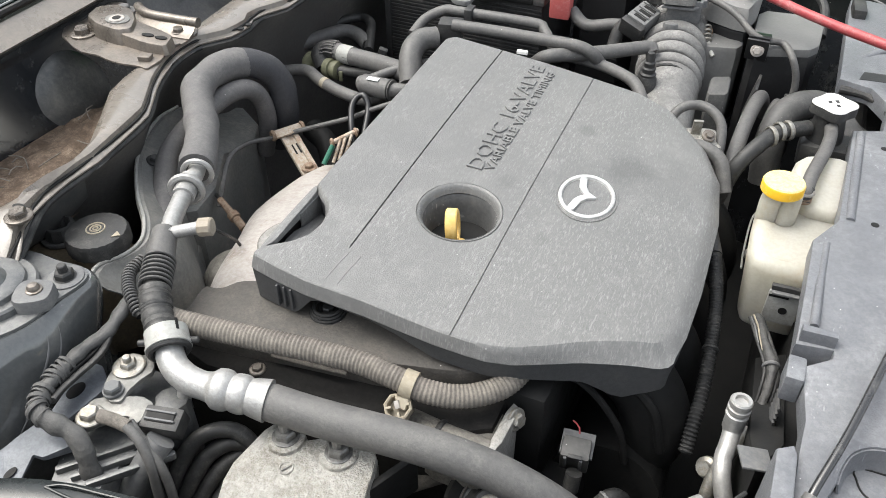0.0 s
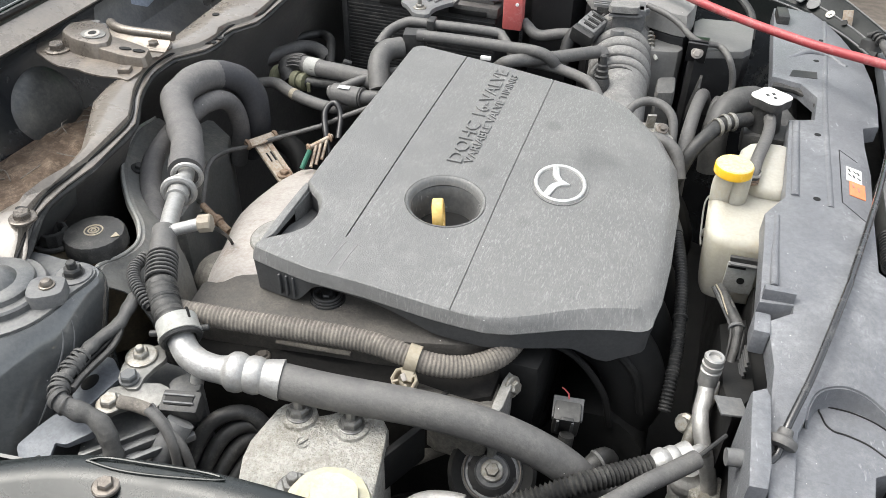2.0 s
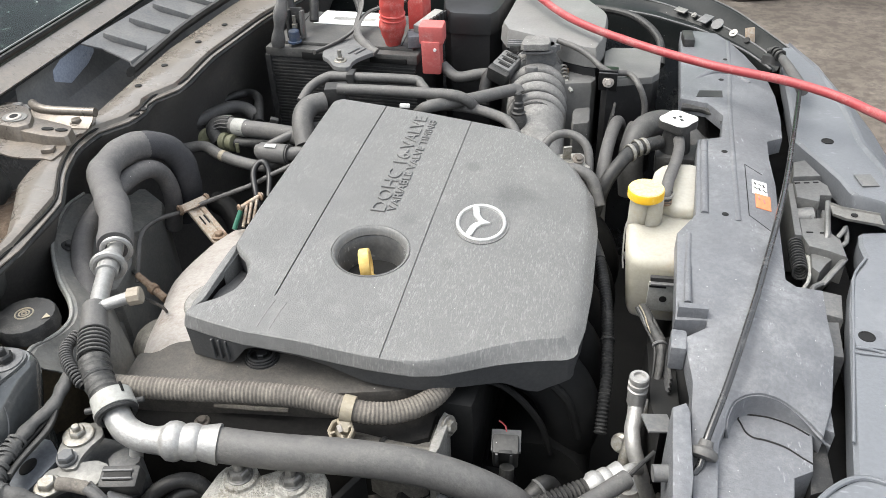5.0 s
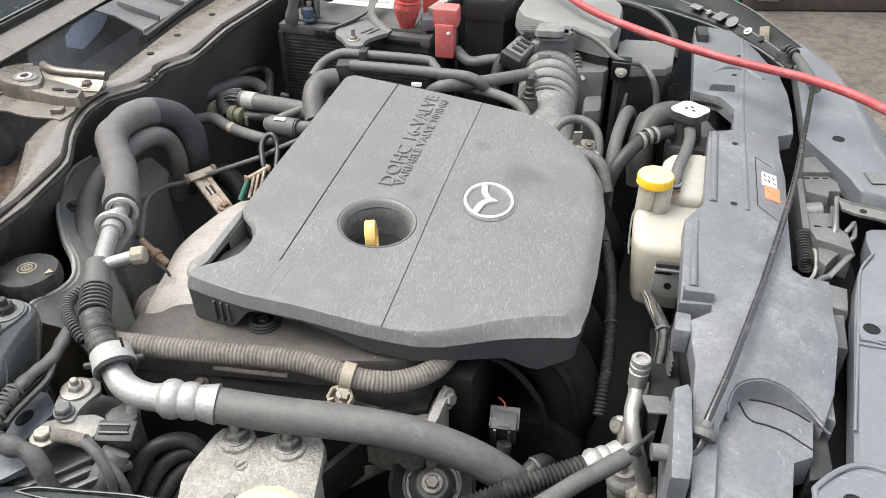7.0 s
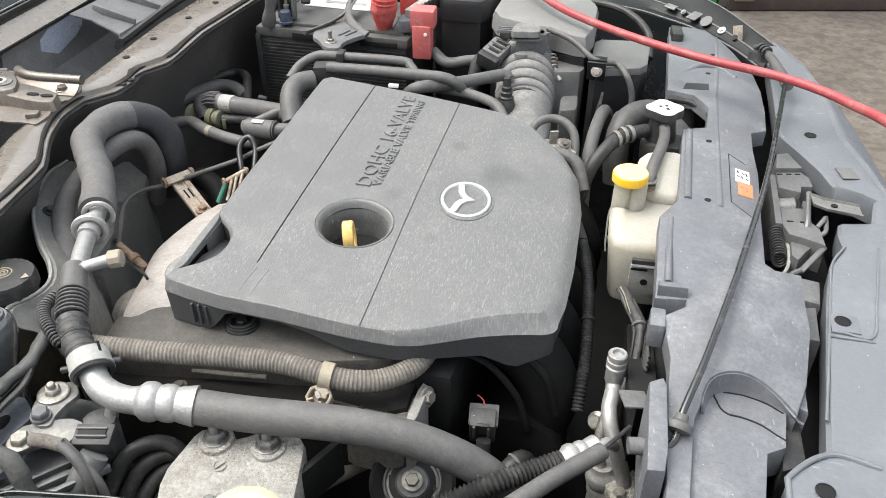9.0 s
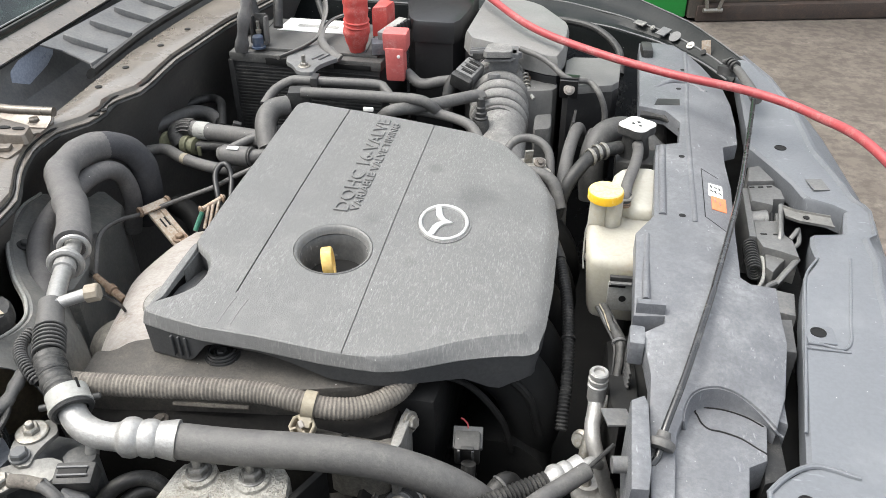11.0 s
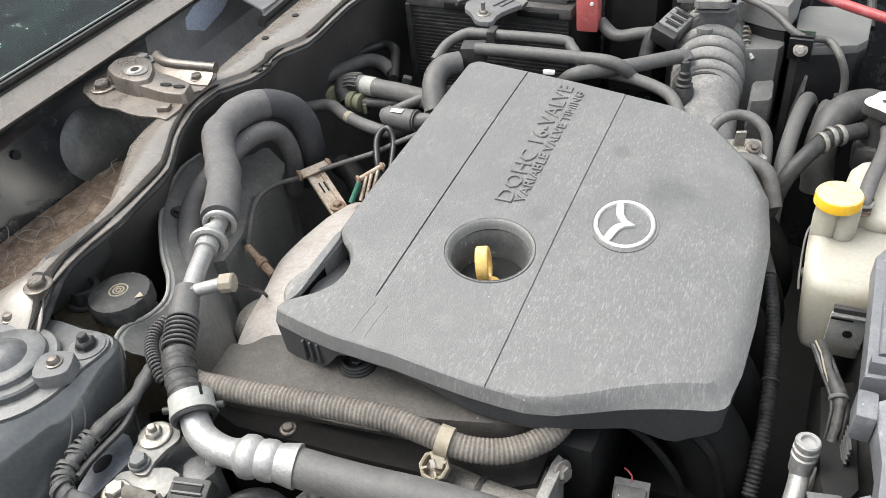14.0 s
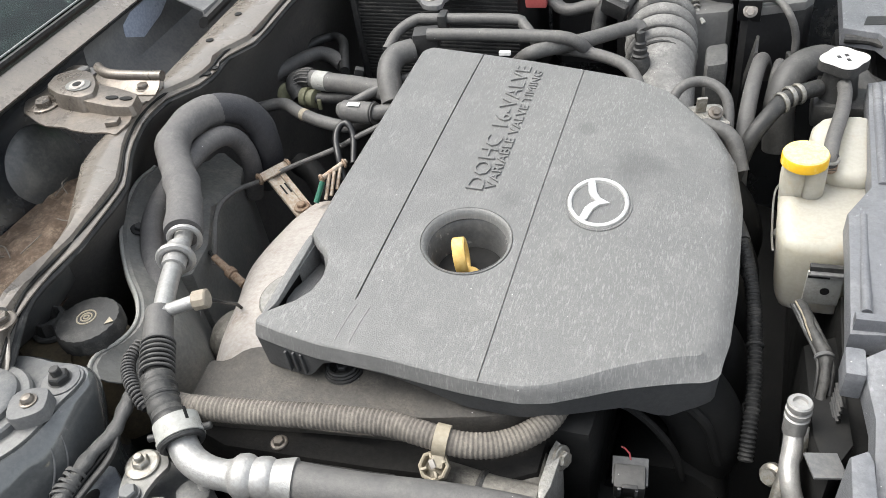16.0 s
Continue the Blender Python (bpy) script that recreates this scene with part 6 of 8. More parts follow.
# engine mount
mt = thing("engine_mount", "rough cast aluminium engine mount with studs and nuts", "engine mount", (-0.03, -0.27, 0.60))
part("casting", prism([(-0.108, -0.284), (-0.098, -0.228), (-0.078, -0.222), (-0.062, -0.232), (-0.045, -0.222), (-0.028, -0.206), (0.002, -0.212), (0.012, -0.222), (0.028, -0.30), (0.02, -0.345), (-0.085, -0.345)],
                      0.62, lambda x, y: 0.765 + 0.10 * (y + 0.27), 0.006, times=1, cut=0.15), CAST, mt)
part("boss", lathe([(0.0185, -0.01), (0.0170, 0.003), (0.0155, 0.004), (0, 0.004)], pose(-0.074, -0.237, 0.768), 26), CAST, mt)
part("boss", lathe([(0.0185, -0.01), (0.0170, 0.003), (0.0155, 0.004), (0, 0.004)], pose(-0.022, -0.232, 0.768), 26), CAST, mt)
part("cast_mark", ring_torus((-0.058, -0.262, 0.7664), (0, 0, 1), 0.006, 0.0008, 20, 6), CAST, mt)
part("cast_mark", box((0.002, 0.010, 0.0015), pose(-0.058, -0.262, 0.767, 0, 0, -30), 0.0004), CAST, mt)
bolt(mt, (-0.074, -0.237, 0.772), r=0.0094, washer=1.35, stud=0.024, material=NUT)
bolt(mt, (-0.022, -0.232, 0.772), r=0.0094, washer=1.35, stud=0.024, material=NUT)
bolt(mt, (-0.043, -0.308, 0.763), r=0.010, washer=1.6, stud=0.018, material=NUT)
part("gusset", box((0.008, 0.06, 0.05), pose(0.024, -0.225, 0.735, 0, 0, -25), 0.003), DEEP, mt, "dark bracket edge")

rs = thing("fluid_reservoir", "cream plastic capped fluid reservoir by the wing", "reservoir", (0.0, -0.33, 0.60))
part("bottle", lathe([(0.04, 0.60), (0.045, 0.62), (0.045, 0.72), (0.03, 0.75), (0.028, 0.775)], pose(0.003, -0.331, 0), 28), WHITE_TANK, rs)
part("cap", lathe([(0.034, 0.775), (0.036, 0.777), (0.036, 0.792), (0.034, 0.797), (0.026, 0.8005), (0.018, 0.7985), (0.0, 0.7985)], pose(0.003, -0.331, 0), 40, wave=(12, 0.025)), CREAM, rs, "cream screw cap")
part("grip", box((0.040, 0.016, 0.010), pose(0.008, -0.328, 0.8015, 0, 0, 24), 0.003), CREAM, rs)

# ---- low hoses towards the radiator ----
ch = thing("refrigerant_hose", "black ribbed refrigerant hose with an aluminium ferrule", "hose", (0.24, -0.16, 0.70))
part("ribbed_hose", tube([(0.104, -0.264, 0.735), (0.155, -0.233, 0.745), (0.193, -0.212, 0.758), (0.221, -0.191, 0.758), (0.251, -0.169, 0.758)], 0.0092, 16, ribs=(0.0046, 0.0030)), RUBBER_D, ch)
part("ferrule", tube([(0.25, -0.17, 0.758), (0.267, -0.157, 0.758), (0.282, -0.146, 0.758)], lambda s: crimp(s) * 0.72, 20, 0.002), ALU, ch, "crimped aluminium ferrule")
part("tail", tube([(0.28, -0.146, 0.756), (0.292, -0.134, 0.756), (0.301, -0.103, 0.72)], 0.006, 12), ALU, ch)
rd = thing("bonnet_cable", "grey sleeved cable with a thin bare end", "cable", (0.27, -0.17, 0.72))
part("sleeve", tube([(0.169, -0.289, 0.765), (0.216, -0.245, 0.778), (0.248, -0.207, 0.778), (0.268, -0.186, 0.778), (0.287, -0.165, 0.778)], 0.0085, 14), RUBBER, rd)
part("rod", tube([(0.284, -0.168, 0.778), (0.298, -0.147, 0.778), (0.311, -0.127, 0.778)], 0.0022, 8), RUBBER_D, rd)

fp = thing("refrigerant_pipe", "bare aluminium pipe with a capped charging fitting", "pipe", (0.3, -0.08, 0.64))
part("fitting", lathe([(0.0086, -0.036), (0.0090, -0.034), (0.0100, -0.032), (0.0100, -0.0165), (0.0108, -0.0155), (0.0108, -0.0125), (0.0092, -0.0115), (0.0092, -0.0095), (0.0108, -0.0085), (0.0108, -0.0045), (0.0090, -0.0038), (0.0090, -0.0020), (0.0104, -0.0012), (0.0104, 0.0035), (0.0092, 0.0050), (0.0062, 0.0050), (0.0058, 0.0015), (0.0, 0.0012)],
                      turn_to((0.2915, -0.039, 0.786), (0, 0.05, 1)), 28), ALU, fp)
part("pipe", tube([(0.2915, -0.041, 0.755), (0.2920, -0.048, 0.748), (0.2912, -0.060, 0.745), (0.2905, -0.068, 0.740), (0.293, -0.082, 0.732), (0.299, -0.091, 0.718), (0.306, -0.096, 0.700), (0.314, -0.096, 0.675), (0.319, -0.095, 0.655)], 0.0084, 18, 0.004), ALU, fp)
part("lower_pipe", tube([(0.304, -0.030, 0.748), (0.300, -0.042, 0.740), (0.291, -0.064, 0.728), (0.2865, -0.080, 0.710), (0.287, -0.086, 0.69), (0.294, -0.084, 0.655)], 0.0066, 14, 0.004), STEEL, fp)
part("ferrule", tube([(0.2935, -0.083, 0.668), (0.296, -0.083, 0.645), (0.301, -0.081, 0.60)], crimp, 22, 0.002), ALU, fp, "crimped aluminium ferrule")
part("base", lathe([(0.021, -0.012), (0.021, 0.0), (0.019, 0.002), (0.010, 0.003), (0.0, 0.003)], turn_to((0.319, -0.095, 0.655), (0, -0.15, 1)), 24), CAST, fp, "pale cast pipe flange")
part("base_lug", prism([(0.303, -0.112), (0.328, -0.118), (0.333, -0.100), (0.305, -0.096)], 0.61, 0.652, 0.003, times=1), CAST, fp)
bolt(fp, (0.315, -0.109, 0.653), r=0.0068)
part("side_bolt", lathe([(0.011, 0.0), (0.011, 0.006), (0.007, 0.008), (0.007, 0.014), (0.0, 0.014)], turn_to((0.283, -0.052, 0.700), (-0.4, -0.7, 0.5)), 14), STEEL, fp, "tarnished side bolt")
# black conduit hanging between engine and radiator
bc = thing("black_conduit", "black corrugated conduit hanging beside the engine", "conduit", (0.25, 0.05, 0.68))
part("conduit", tube([(0.222, 0.19, 0.79), (0.234, 0.16, 0.785), (0.247, 0.106, 0.772), (0.254, 0.054, 0.757), (0.258, 0.007, 0.738), (0.258, -0.022, 0.722), (0.258, -0.045, 0.70)], 0.0067, 14, ribs=(0.0042, 0.0018)), RUBBER_D, bc)
part("tie", ring_torus((0.2545, 0.05, 0.7558), (0.1, -1, -0.33), 0.0076, 0.0015, 18, 6), BLACK, bc, "black cable tie")
part("end_boot", tube([(0.220, 0.20, 0.79), (0.226, 0.182, 0.789), (0.232, 0.165, 0.786)], 0.0088, 14), RUBBER_D, bc)
fh = thing("coolant_hose", "dull black hose standing between engine and reservoir", "hose", (0.22, 0.45, 0.70))
part("hose", tube([(0.222, 0.30, 0.72), (0.219, 0.325, 0.79), (0.220, 0.38, 0.82), (0.224, 0.45, 0.825), (0.230, 0.51, 0.815), (0.238, 0.53, 0.78)], 0.0098, 14), RUBBER, fh)
part("thin_hose", tube([(0.244, 0.40, 0.80), (0.247, 0.46, 0.812), (0.252, 0.51, 0.81), (0.256, 0.53, 0.79)], 0.007, 12), RUBBER, fh)
tb = thing("throttle_body", "throttle body with small hoses and bright bracket", "throttle body", (0.14, 0.34, 0.72))
part("casting", box((0.07, 0.05, 0.09), pose(0.165, 0.33, 0.79, 0, 0, 20), 0.01), CAST, tb)
part("loop_hose", tube([(0.125, 0.318, 0.82), (0.14, 0.348, 0.856), (0.168, 0.36, 0.862), (0.195, 0.345, 0.85), (0.203, 0.315, 0.81)], 0.0062, 12), RUBBER, tb)
part("low_hose", tube([(0.155, 0.30, 0.83), (0.18, 0.302, 0.838), (0.207, 0.292, 0.83), (0.222, 0.27, 0.80)], 0.009, 12), RUBBER, tb)
part("bracket", box((0.012, 0.004, 0.026), pose(0.168, 0.335, 0.843, 10, 0, 20), 0.001), STEEL, tb, "bright bracket")
bolt(tb, (0.185, 0.325, 0.842), (0.3, -0.5, 1), r=0.005, material=GREASE)

# ---- coolant reservoir ----
ct = thing("coolant_reservoir", "milky white coolant reservoir with a yellow cap", "reservoir", (0.31, 0.23, 0.70))
tank_bm = prism([(0.272, 0.142), (0.345, 0.142), (0.360, 0.20), (0.362, 0.335), (0.286, 0.325), (0.262, 0.29), (0.261, 0.20), (0.263, 0.165)], 0.722, lambda x, y: 0.820 - 0.20 * max(0, 0.19 - y), 0.0, times=2, cut=0.2)
bmesh.ops.bevel(tank_bm, geom=[e for e in tank_bm.edges if min(v.co.z for v in e.verts) > 0.78], offset=0.026, segments=6, affect="EDGES", profile=0.5, clamp_overlap=True)
for v in tank_bm.verts:
    v.co.x += 0.10 * max(0.0, 0.80 - v.co.z) * max(0.0, 0.345 - v.co.x) / 0.08
part("tank", tank_bm, WHITE_TANK, ct)
up_bm = prism([(0.293, 0.236), (0.362, 0.230), (0.364, 0.345), (0.284, 0.335)], 0.79, lambda x, y: 0.836 + 0.10 * (y - 0.25), 0.0, times=2)
bmesh.ops.bevel(up_bm, geom=[e for e in up_bm.edges if min(v.co.z for v in e.verts) > 0.82], offset=0.012, segments=5, affect="EDGES", profile=0.5, clamp_overlap=True)
part("upper_tank", up_bm, WHITE_TANK, ct)
part("tank_seam", tube([(0.2625, 0.17, 0.776), (0.2605, 0.20, 0.776), (0.2605, 0.27, 0.776), (0.270, 0.30, 0.776)], 0.0012, 6), WHITE_TANK, ct, "moulded seam round the tank")
part("neck", lathe([(0.0125, 0.0), (0.0118, 0.045), (0.0, 0.045)], pose(0.2735, 0.221, 0.807), 24), WHITE_TANK, ct)
part("neck", lathe([(0.0125, 0.0), (0.0118, 0.045), (0.0, 0.045)], pose(0.2915, 0.2225, 0.807), 24), WHITE_TANK, ct)
cap = part("cap", lathe([(0.0215, 0.0), (0.0225, 0.001), (0.0225, 0.011), (0.0215, 0.0125)], pose(0.280, 0.224, 0.852), 40, wave=(36, 0.015)), YELLOW, ct, "yellow screw cap")
part("cap_top", lathe([(0.0222, 0.0), (0.021, 0.0016), (0.0, 0.0016)], pose(0.280, 0.224, 0.8641), 40), YELLOW_LIT, cap, "cap top, painted paler for the strong light on it")
part("hose_spigot", lathe([(0.009, 0), (0.009, 0.006), (0.0, 0.006)], pose(0.305, 0.243, 0.834), 18), RUST, ct)
part("clip", ring_torus((0.305, 0.243, 0.846), (0, 0, 1), 0.0085, 0.0018, 20, 6), STEEL, ct)
part("bracket", box((0.034, 0.004, 0.044), pose(0.312, 0.132, 0.767, 0, 0, 4), 0.002), GREYCLAMP, ct, "dull grey plastic mounting bracket")
part("bracket_lip", box((0.034, 0.010, 0.003), pose(0.314, 0.129, 0.790, 0, 0, 4), 0.001), GREYP, ct)
part("bracket_lip", box((0.036, 0.006, 0.006), pose(0.314, 0.1315, 0.7945, 0, 0, 4), 0.001), BLACK, ct)
part("bracket_slot", box((0.020, 0.001, 0.003), pose(0.306, 0.1295, 0.783, 0, 0, 4), 0), DEEP, ct)
part("bracket_hole", lathe([(0.0045, 0), (0.0045, 0.0008), (0, 0.0008)], turn_to((0.314, 0.1298, 0.765), (0.07, -1, 0)), 14), DEEP, ct)
part("side_pin", lathe([(0.006, 0), (0.006, 0.008), (0.004, 0.01), (0, 0.01)], turn_to((0.272, 0.20, 0.775), (-1, 0, 0)), 14), STEEL, ct)

# radiator cap and hoses
rc = thing("radiator_filler", "black radiator filler neck under a pale foil-topped cap", "radiator cap", (0.317, 0.405, 0.78))
cap_out = []
for k in range(64):
    a = 2 * math.pi * k / 64
    rr = 0.0248 + 0.0026 * math.cos(4 * a)
    cap_out.append((0.316 + rr * math.cos(a + 0.2), 0.404 + rr * math.sin(a + 0.2)))
cap = part("cap", prism(cap_out, 0.866, 0.877, 0.003), BLACK, rc)
part("cap_label", prism([(0.316 + (x - 0.316) * 0.985, 0.404 + (y - 0.404) * 0.985) for x, y in cap_out], 0.8772, 0.8786, 0.0006), FOIL, cap, "pale foil warning label")
for x, y in ((0.310, 0.404), (0.318, 0.409), (0.320, 0.398)):
    part("mark", box((0.004, 0.006, 0.0005), pose(x, y, 0.8789, 0, 0, 20), 0), INK, cap, "small dark print")
part("neck", lathe([(0.024, 0), (0.022, 0.02), (0.018, 0.045), (0.020, 0.052), (0.0, 0.052)], pose(0.316, 0.404, 0.815), 26), BLACK, rc)
part("overflow_hose", tube([(0.319, 0.385, 0.855), (0.3205, 0.368, 0.852), (0.317, 0.330, 0.852), (0.308, 0.275, 0.85), (0.3055, 0.248, 0.846), (0.305, 0.243, 0.838)], 0.0078, 14), RUBBER, rc, "dull overflow hose")
part("hose_end", tube([(0.3058, 0.251, 0.8465), (0.3052, 0.246, 0.842), (0.305, 0.241, 0.834)], 0.0086, 14, 0.002), BLACK, rc, "black hose end")
part("base", box((0.09, 0.05, 0.03), pose(0.335, 0.40, 0.815), 0.006), BLACK, rc)
uh = thing("radiator_hose", "thick dusty black upper radiator hose with spring clamps", "hose", (0.3, 0.45, 0.78))
part("hose", tube([(0.262, 0.40, 0.75), (0.256, 0.412, 0.81), (0.268, 0.440, 0.838), (0.300, 0.472, 0.838), (0.330, 0.470, 0.822), (0.360, 0.45, 0.80)], 0.019, 18), HOSE_DARK, uh)
part("neck_plate", prism([(0.330, 0.430), (0.375, 0.415), (0.380, 0.47), (0.355, 0.50), (0.320, 0.512), (0.300, 0.50)], 0.79, 0.812, 0.003), BLACK, uh, "dark plate under the cut-out")
part("small_hose", tube([(0.214, 0.300, 0.77), (0.226, 0.312, 0.815), (0.245, 0.335, 0.840), (0.262, 0.365, 0.845), (0.295, 0.392, 0.845)], 0.0098, 14), RUBBER_D, uh)
for q in ((0.255, 0.353, 0.844), (0.263, 0.3665, 0.845), (0.272, 0.374, 0.845)):
    part("spring_clamp", ring_torus(q, (0.75, 0.62, 0.05), 0.0115, 0.0016, 20, 6, 2.0), STEEL, uh, "bright spring clamp")

# ---- radiator and its cover ----
ra = thing("radiator", "dark radiator core with fan shroud behind the grille", "radiator", (0.38, 0.25, 0.31))
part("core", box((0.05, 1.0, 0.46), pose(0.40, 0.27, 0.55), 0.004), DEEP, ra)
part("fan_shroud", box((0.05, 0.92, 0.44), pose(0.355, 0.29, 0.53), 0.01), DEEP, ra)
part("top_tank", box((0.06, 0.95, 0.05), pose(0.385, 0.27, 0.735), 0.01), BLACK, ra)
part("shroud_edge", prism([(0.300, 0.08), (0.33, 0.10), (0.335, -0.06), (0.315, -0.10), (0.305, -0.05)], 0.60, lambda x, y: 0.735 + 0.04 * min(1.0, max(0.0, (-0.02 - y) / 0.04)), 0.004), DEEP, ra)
part("loom", tube([(0.2893, 0.1003, 0.772), (0.3006, 0.0582, 0.78), (0.3119, 0.0295, 0.777), (0.3135, 0.0112, 0.765), (0.3124, -0.0058, 0.745), (0.3182, -0.0204, 0.7)], lambda u: 0.0058 + 0.0012 * math.sin(19 * u) + 0.0006 * math.sin(47 * u), 12, 0.003, flat=0.7), TAPE, ra, "taped loom beside the shroud")
for dx_, r_ in ((0.0065, 0.0022), (-0.006, 0.0016)):
    part("loom_strand", tube([(x + dx_, y + 0.3 * dx_, z - 0.001) for x, y, z in [(0.2893, 0.1003, 0.772), (0.3006, 0.0582, 0.78), (0.3119, 0.0295, 0.777), (0.3135, 0.0112, 0.765), (0.3124, -0.0058, 0.745)]], r_, 8, 0.006), RUBBER_D, ra, "dusty loose loom strand")
part("tape_end", ring_torus((0.3119, 0.0295, 0.777), (-0.2, 1, 0.2), 0.0070, 0.0020, 18, 6), GREYP, ra, "loose ring tie")
for k in range(8):
    part("shroud_rib", box((0.003, 0.026, 0.004), pose(0.322, -0.022, 0.742 + 0.0065 * k, 0, -20, 8), 0.0008), BLACK, ra)
part("loom_wire", tube([(0.2863, 0.0983, 0.776), (0.2926, 0.0773, 0.78), (0.2959, 0.0596, 0.782), (0.3014, 0.0443, 0.78)], 0.0009, 6), CLIPPL, ra, "stray tan wire")
part("loom_wire", tube([(0.285, 0.0952, 0.774), (0.2908, 0.0749, 0.778), (0.2951, 0.0562, 0.78), (0.3001, 0.0421, 0.778)], 0.0009, 6), GREYP, ra)
part("label_plate", box((0.028, 0.024, 0.003), pose(0.313, -0.088, 0.776, 0, 10, 20), 0.001), GREYP, ra, "dirty pale clip plate")

pn = thing("radiator_cover", "weathered grey plastic cover panel over the radiator", "cover panel", (0.39, 0.25, 0.79))


def panel_z(x, y):
    return 0.851 - 0.26 * max(0.0, 0.04 - y) * (1 if y > -0.14 else 0.18 / (0.04 - y)) - 0.22 * max(0.0, x - 0.405) + (0 if y > 0 else 0.0)


def slab(outline, thick, bevel=0.003, lift=0.0, cuts=14):
    """A panel over an outline that follows panel_z, sliced so that it can bend."""
    made = prism(outline, 0.0, thick, bevel)
    for k in range(1, cuts):
        y = min(q[1] for q in outline) + (max(q[1] for q in outline) - min(q[1] for q in outline)) * k / cuts
        bmesh.ops.bisect_plane(made, geom=made.verts[:] + made.edges[:] + made.faces[:], plane_co=(0, y, 0), plane_no=(0, 1, 0), dist=1e-5)
    for x in (0.405, 0.43):
        bmesh.ops.bisect_plane(made, geom=made.verts[:] + made.edges[:] + made.faces[:], plane_co=(x, 0, 0), plane_no=(1, 0, 0), dist=1e-5)
    for v in made.verts:
        v.co.z += panel_z(v.co.x, v.co.y) - thick + lift
    return made


CREST = [(q.x, q.y) for q in spline([(0.4610, -0.0975, 0), (0.4420, -0.0815, 0), (0.4210, -0.0715, 0), (0.3965, -0.0730, 0), (0.3805, -0.0830, 0), (0.3735, -0.0990, 0), (0.3715, -0.1130, 0)], 0.004)]
far_part = [(0.319, 0.838), (0.345, 0.848), (0.384, 0.838), (0.429, 0.753), (0.462, 0.665), (0.470, 0.60), (0.471, 0.52), (0.467, 0.452), (0.4435, 0.426), (0.4420, 0.37), (0.4445, 0.30), (0.4400, 0.19), (0.437, 0.09), (0.447, 0.083), (0.477, 0.09), (0.475, 0.04), (0.479, 0.005), (0.472, -0.06)] + CREST + [
            (0.366, -0.13), (0.358, -0.32), (0.342, -0.32), (0.342, -0.19), (0.340, -0.10), (0.340, -0.069), (0.333, -0.036), (0.330, -0.020), (0.352, -0.004), (0.352, 0.004), (0.320, 0.0), (0.3195, 0.150),
            (0.341, 0.195), (0.345, 0.398), (0.378, 0.412), (0.383, 0.485), (0.362, 0.524), (0.321, 0.536)]
part("upper_panel", slab(far_part, 0.024), PANEL, pn)
near_part = [(0.360, -0.06), (0.475, -0.05), (0.474, -0.085), (0.455, -0.078), (0.449, -0.136), (0.432, -0.148), (0.427, -0.20), (0.425, -0.32), (0.352, -0.32), (0.356, -0.2)]
part("lower_panel", prism(near_part, 0.76, lambda x, y: 0.797 - 0.02 * max(0, -0.15 - y), 0.003), PANEL, pn)
ramp_in = spline([(0.4610, -0.0975, 0), (0.4420, -0.0815, 0), (0.4210, -0.0715, 0), (0.3965, -0.0730, 0), (0.3805, -0.0830, 0), (0.3735, -0.0990, 0), (0.3715, -0.1130, 0)], 0.004)
ramp_out = spline([(0.4680, -0.0985, 0), (0.4490, -0.0880, 0), (0.4230, -0.0760, 0), (0.3985, -0.0765, 0), (0.3845, -0.0855, 0), (0.3785, -0.0990, 0), (0.3760, -0.1120, 0)], 0.004)
rows = []
for i, q in enumerate(ramp_in):
    o = ramp_out[int(i / (len(ramp_in) - 1) * (len(ramp_out) - 1))]
    top = panel_z(q.x, q.y)
    rows.append([(q.x + (o.x - q.x) * f, q.y + (o.y - q.y) * f, top - 0.0025 + (0.7975 - top) * g) for f, g in ((-0.1, 0.0), (0.12, 0.30), (0.35, 0.66), (0.55, 0.84), (0.80, 0.96), (1.05, 1.03))])
part("step_ramp", sheet(rows, 0.002), PANEL, pn)
part("rib", tube([(0.352, 0.20, 0.8486), (0.353, 0.30, 0.8492), (0.354, 0.393, 0.8492)], 0.0056, 14, 0.02), PANEL, pn, "soft raised ridge")
part("rib", prism([(0.322, 0.004), (0.352, 0.006), (0.352, 0.014), (0.322, 0.013)], 0.840, 0.855, 0.0015), PANEL, pn)
part("rib", tube([(0.391, 0.19, 0.8478), (0.392, 0.35, 0.8478), (0.394, 0.50, 0.8478), (0.400, 0.66, 0.8478), (0.402, 0.80, 0.8478)], 0.0048, 12, 0.02), PANEL, pn, "soft raised ridge")
part("rib", tube([(0.332, 0.02, 0.8482), (0.332, 0.085, 0.8486), (0.333, 0.15, 0.8482)], 0.0042, 12, 0.02), PANEL, pn, "soft raised ridge")
for x0, y0, x1, y1 in ((0.406, 0.335, 0.404, 0.205), (0.406, 0.335, 0.428, 0.318), (0.404, 0.205, 0.430, 0.180)):
    part("seam", tube([(x0, y0, panel_z(x0, y0)), ((x0 + x1) / 2, (y0 + y1) / 2, panel_z((x0 + x1) / 2, (y0 + y1) / 2)), (x1, y1, panel_z(x1, y1))], 0.0006, 6), DEEP, pn)
slot = [(0.388, -0.090), (0.386, -0.0845), (0.391, -0.0790), (0.402, -0.0775), (0.417, -0.0780), (0.435, -0.0835), (0.450, -0.0930)]
slot2 = [(0.388, -0.090), (0.392, -0.101), (0.399, -0.107), (0.410, -0.108), (0.427, -0.113), (0.441, -0.123), (0.449, -0.128)]
for s in (slot, slot2):
    part("slot_line", tube([(x, y, 0.7972) for x, y in s], 0.0009, 6, 0.003), DEEP, pn, "thin dark moulded slot line")
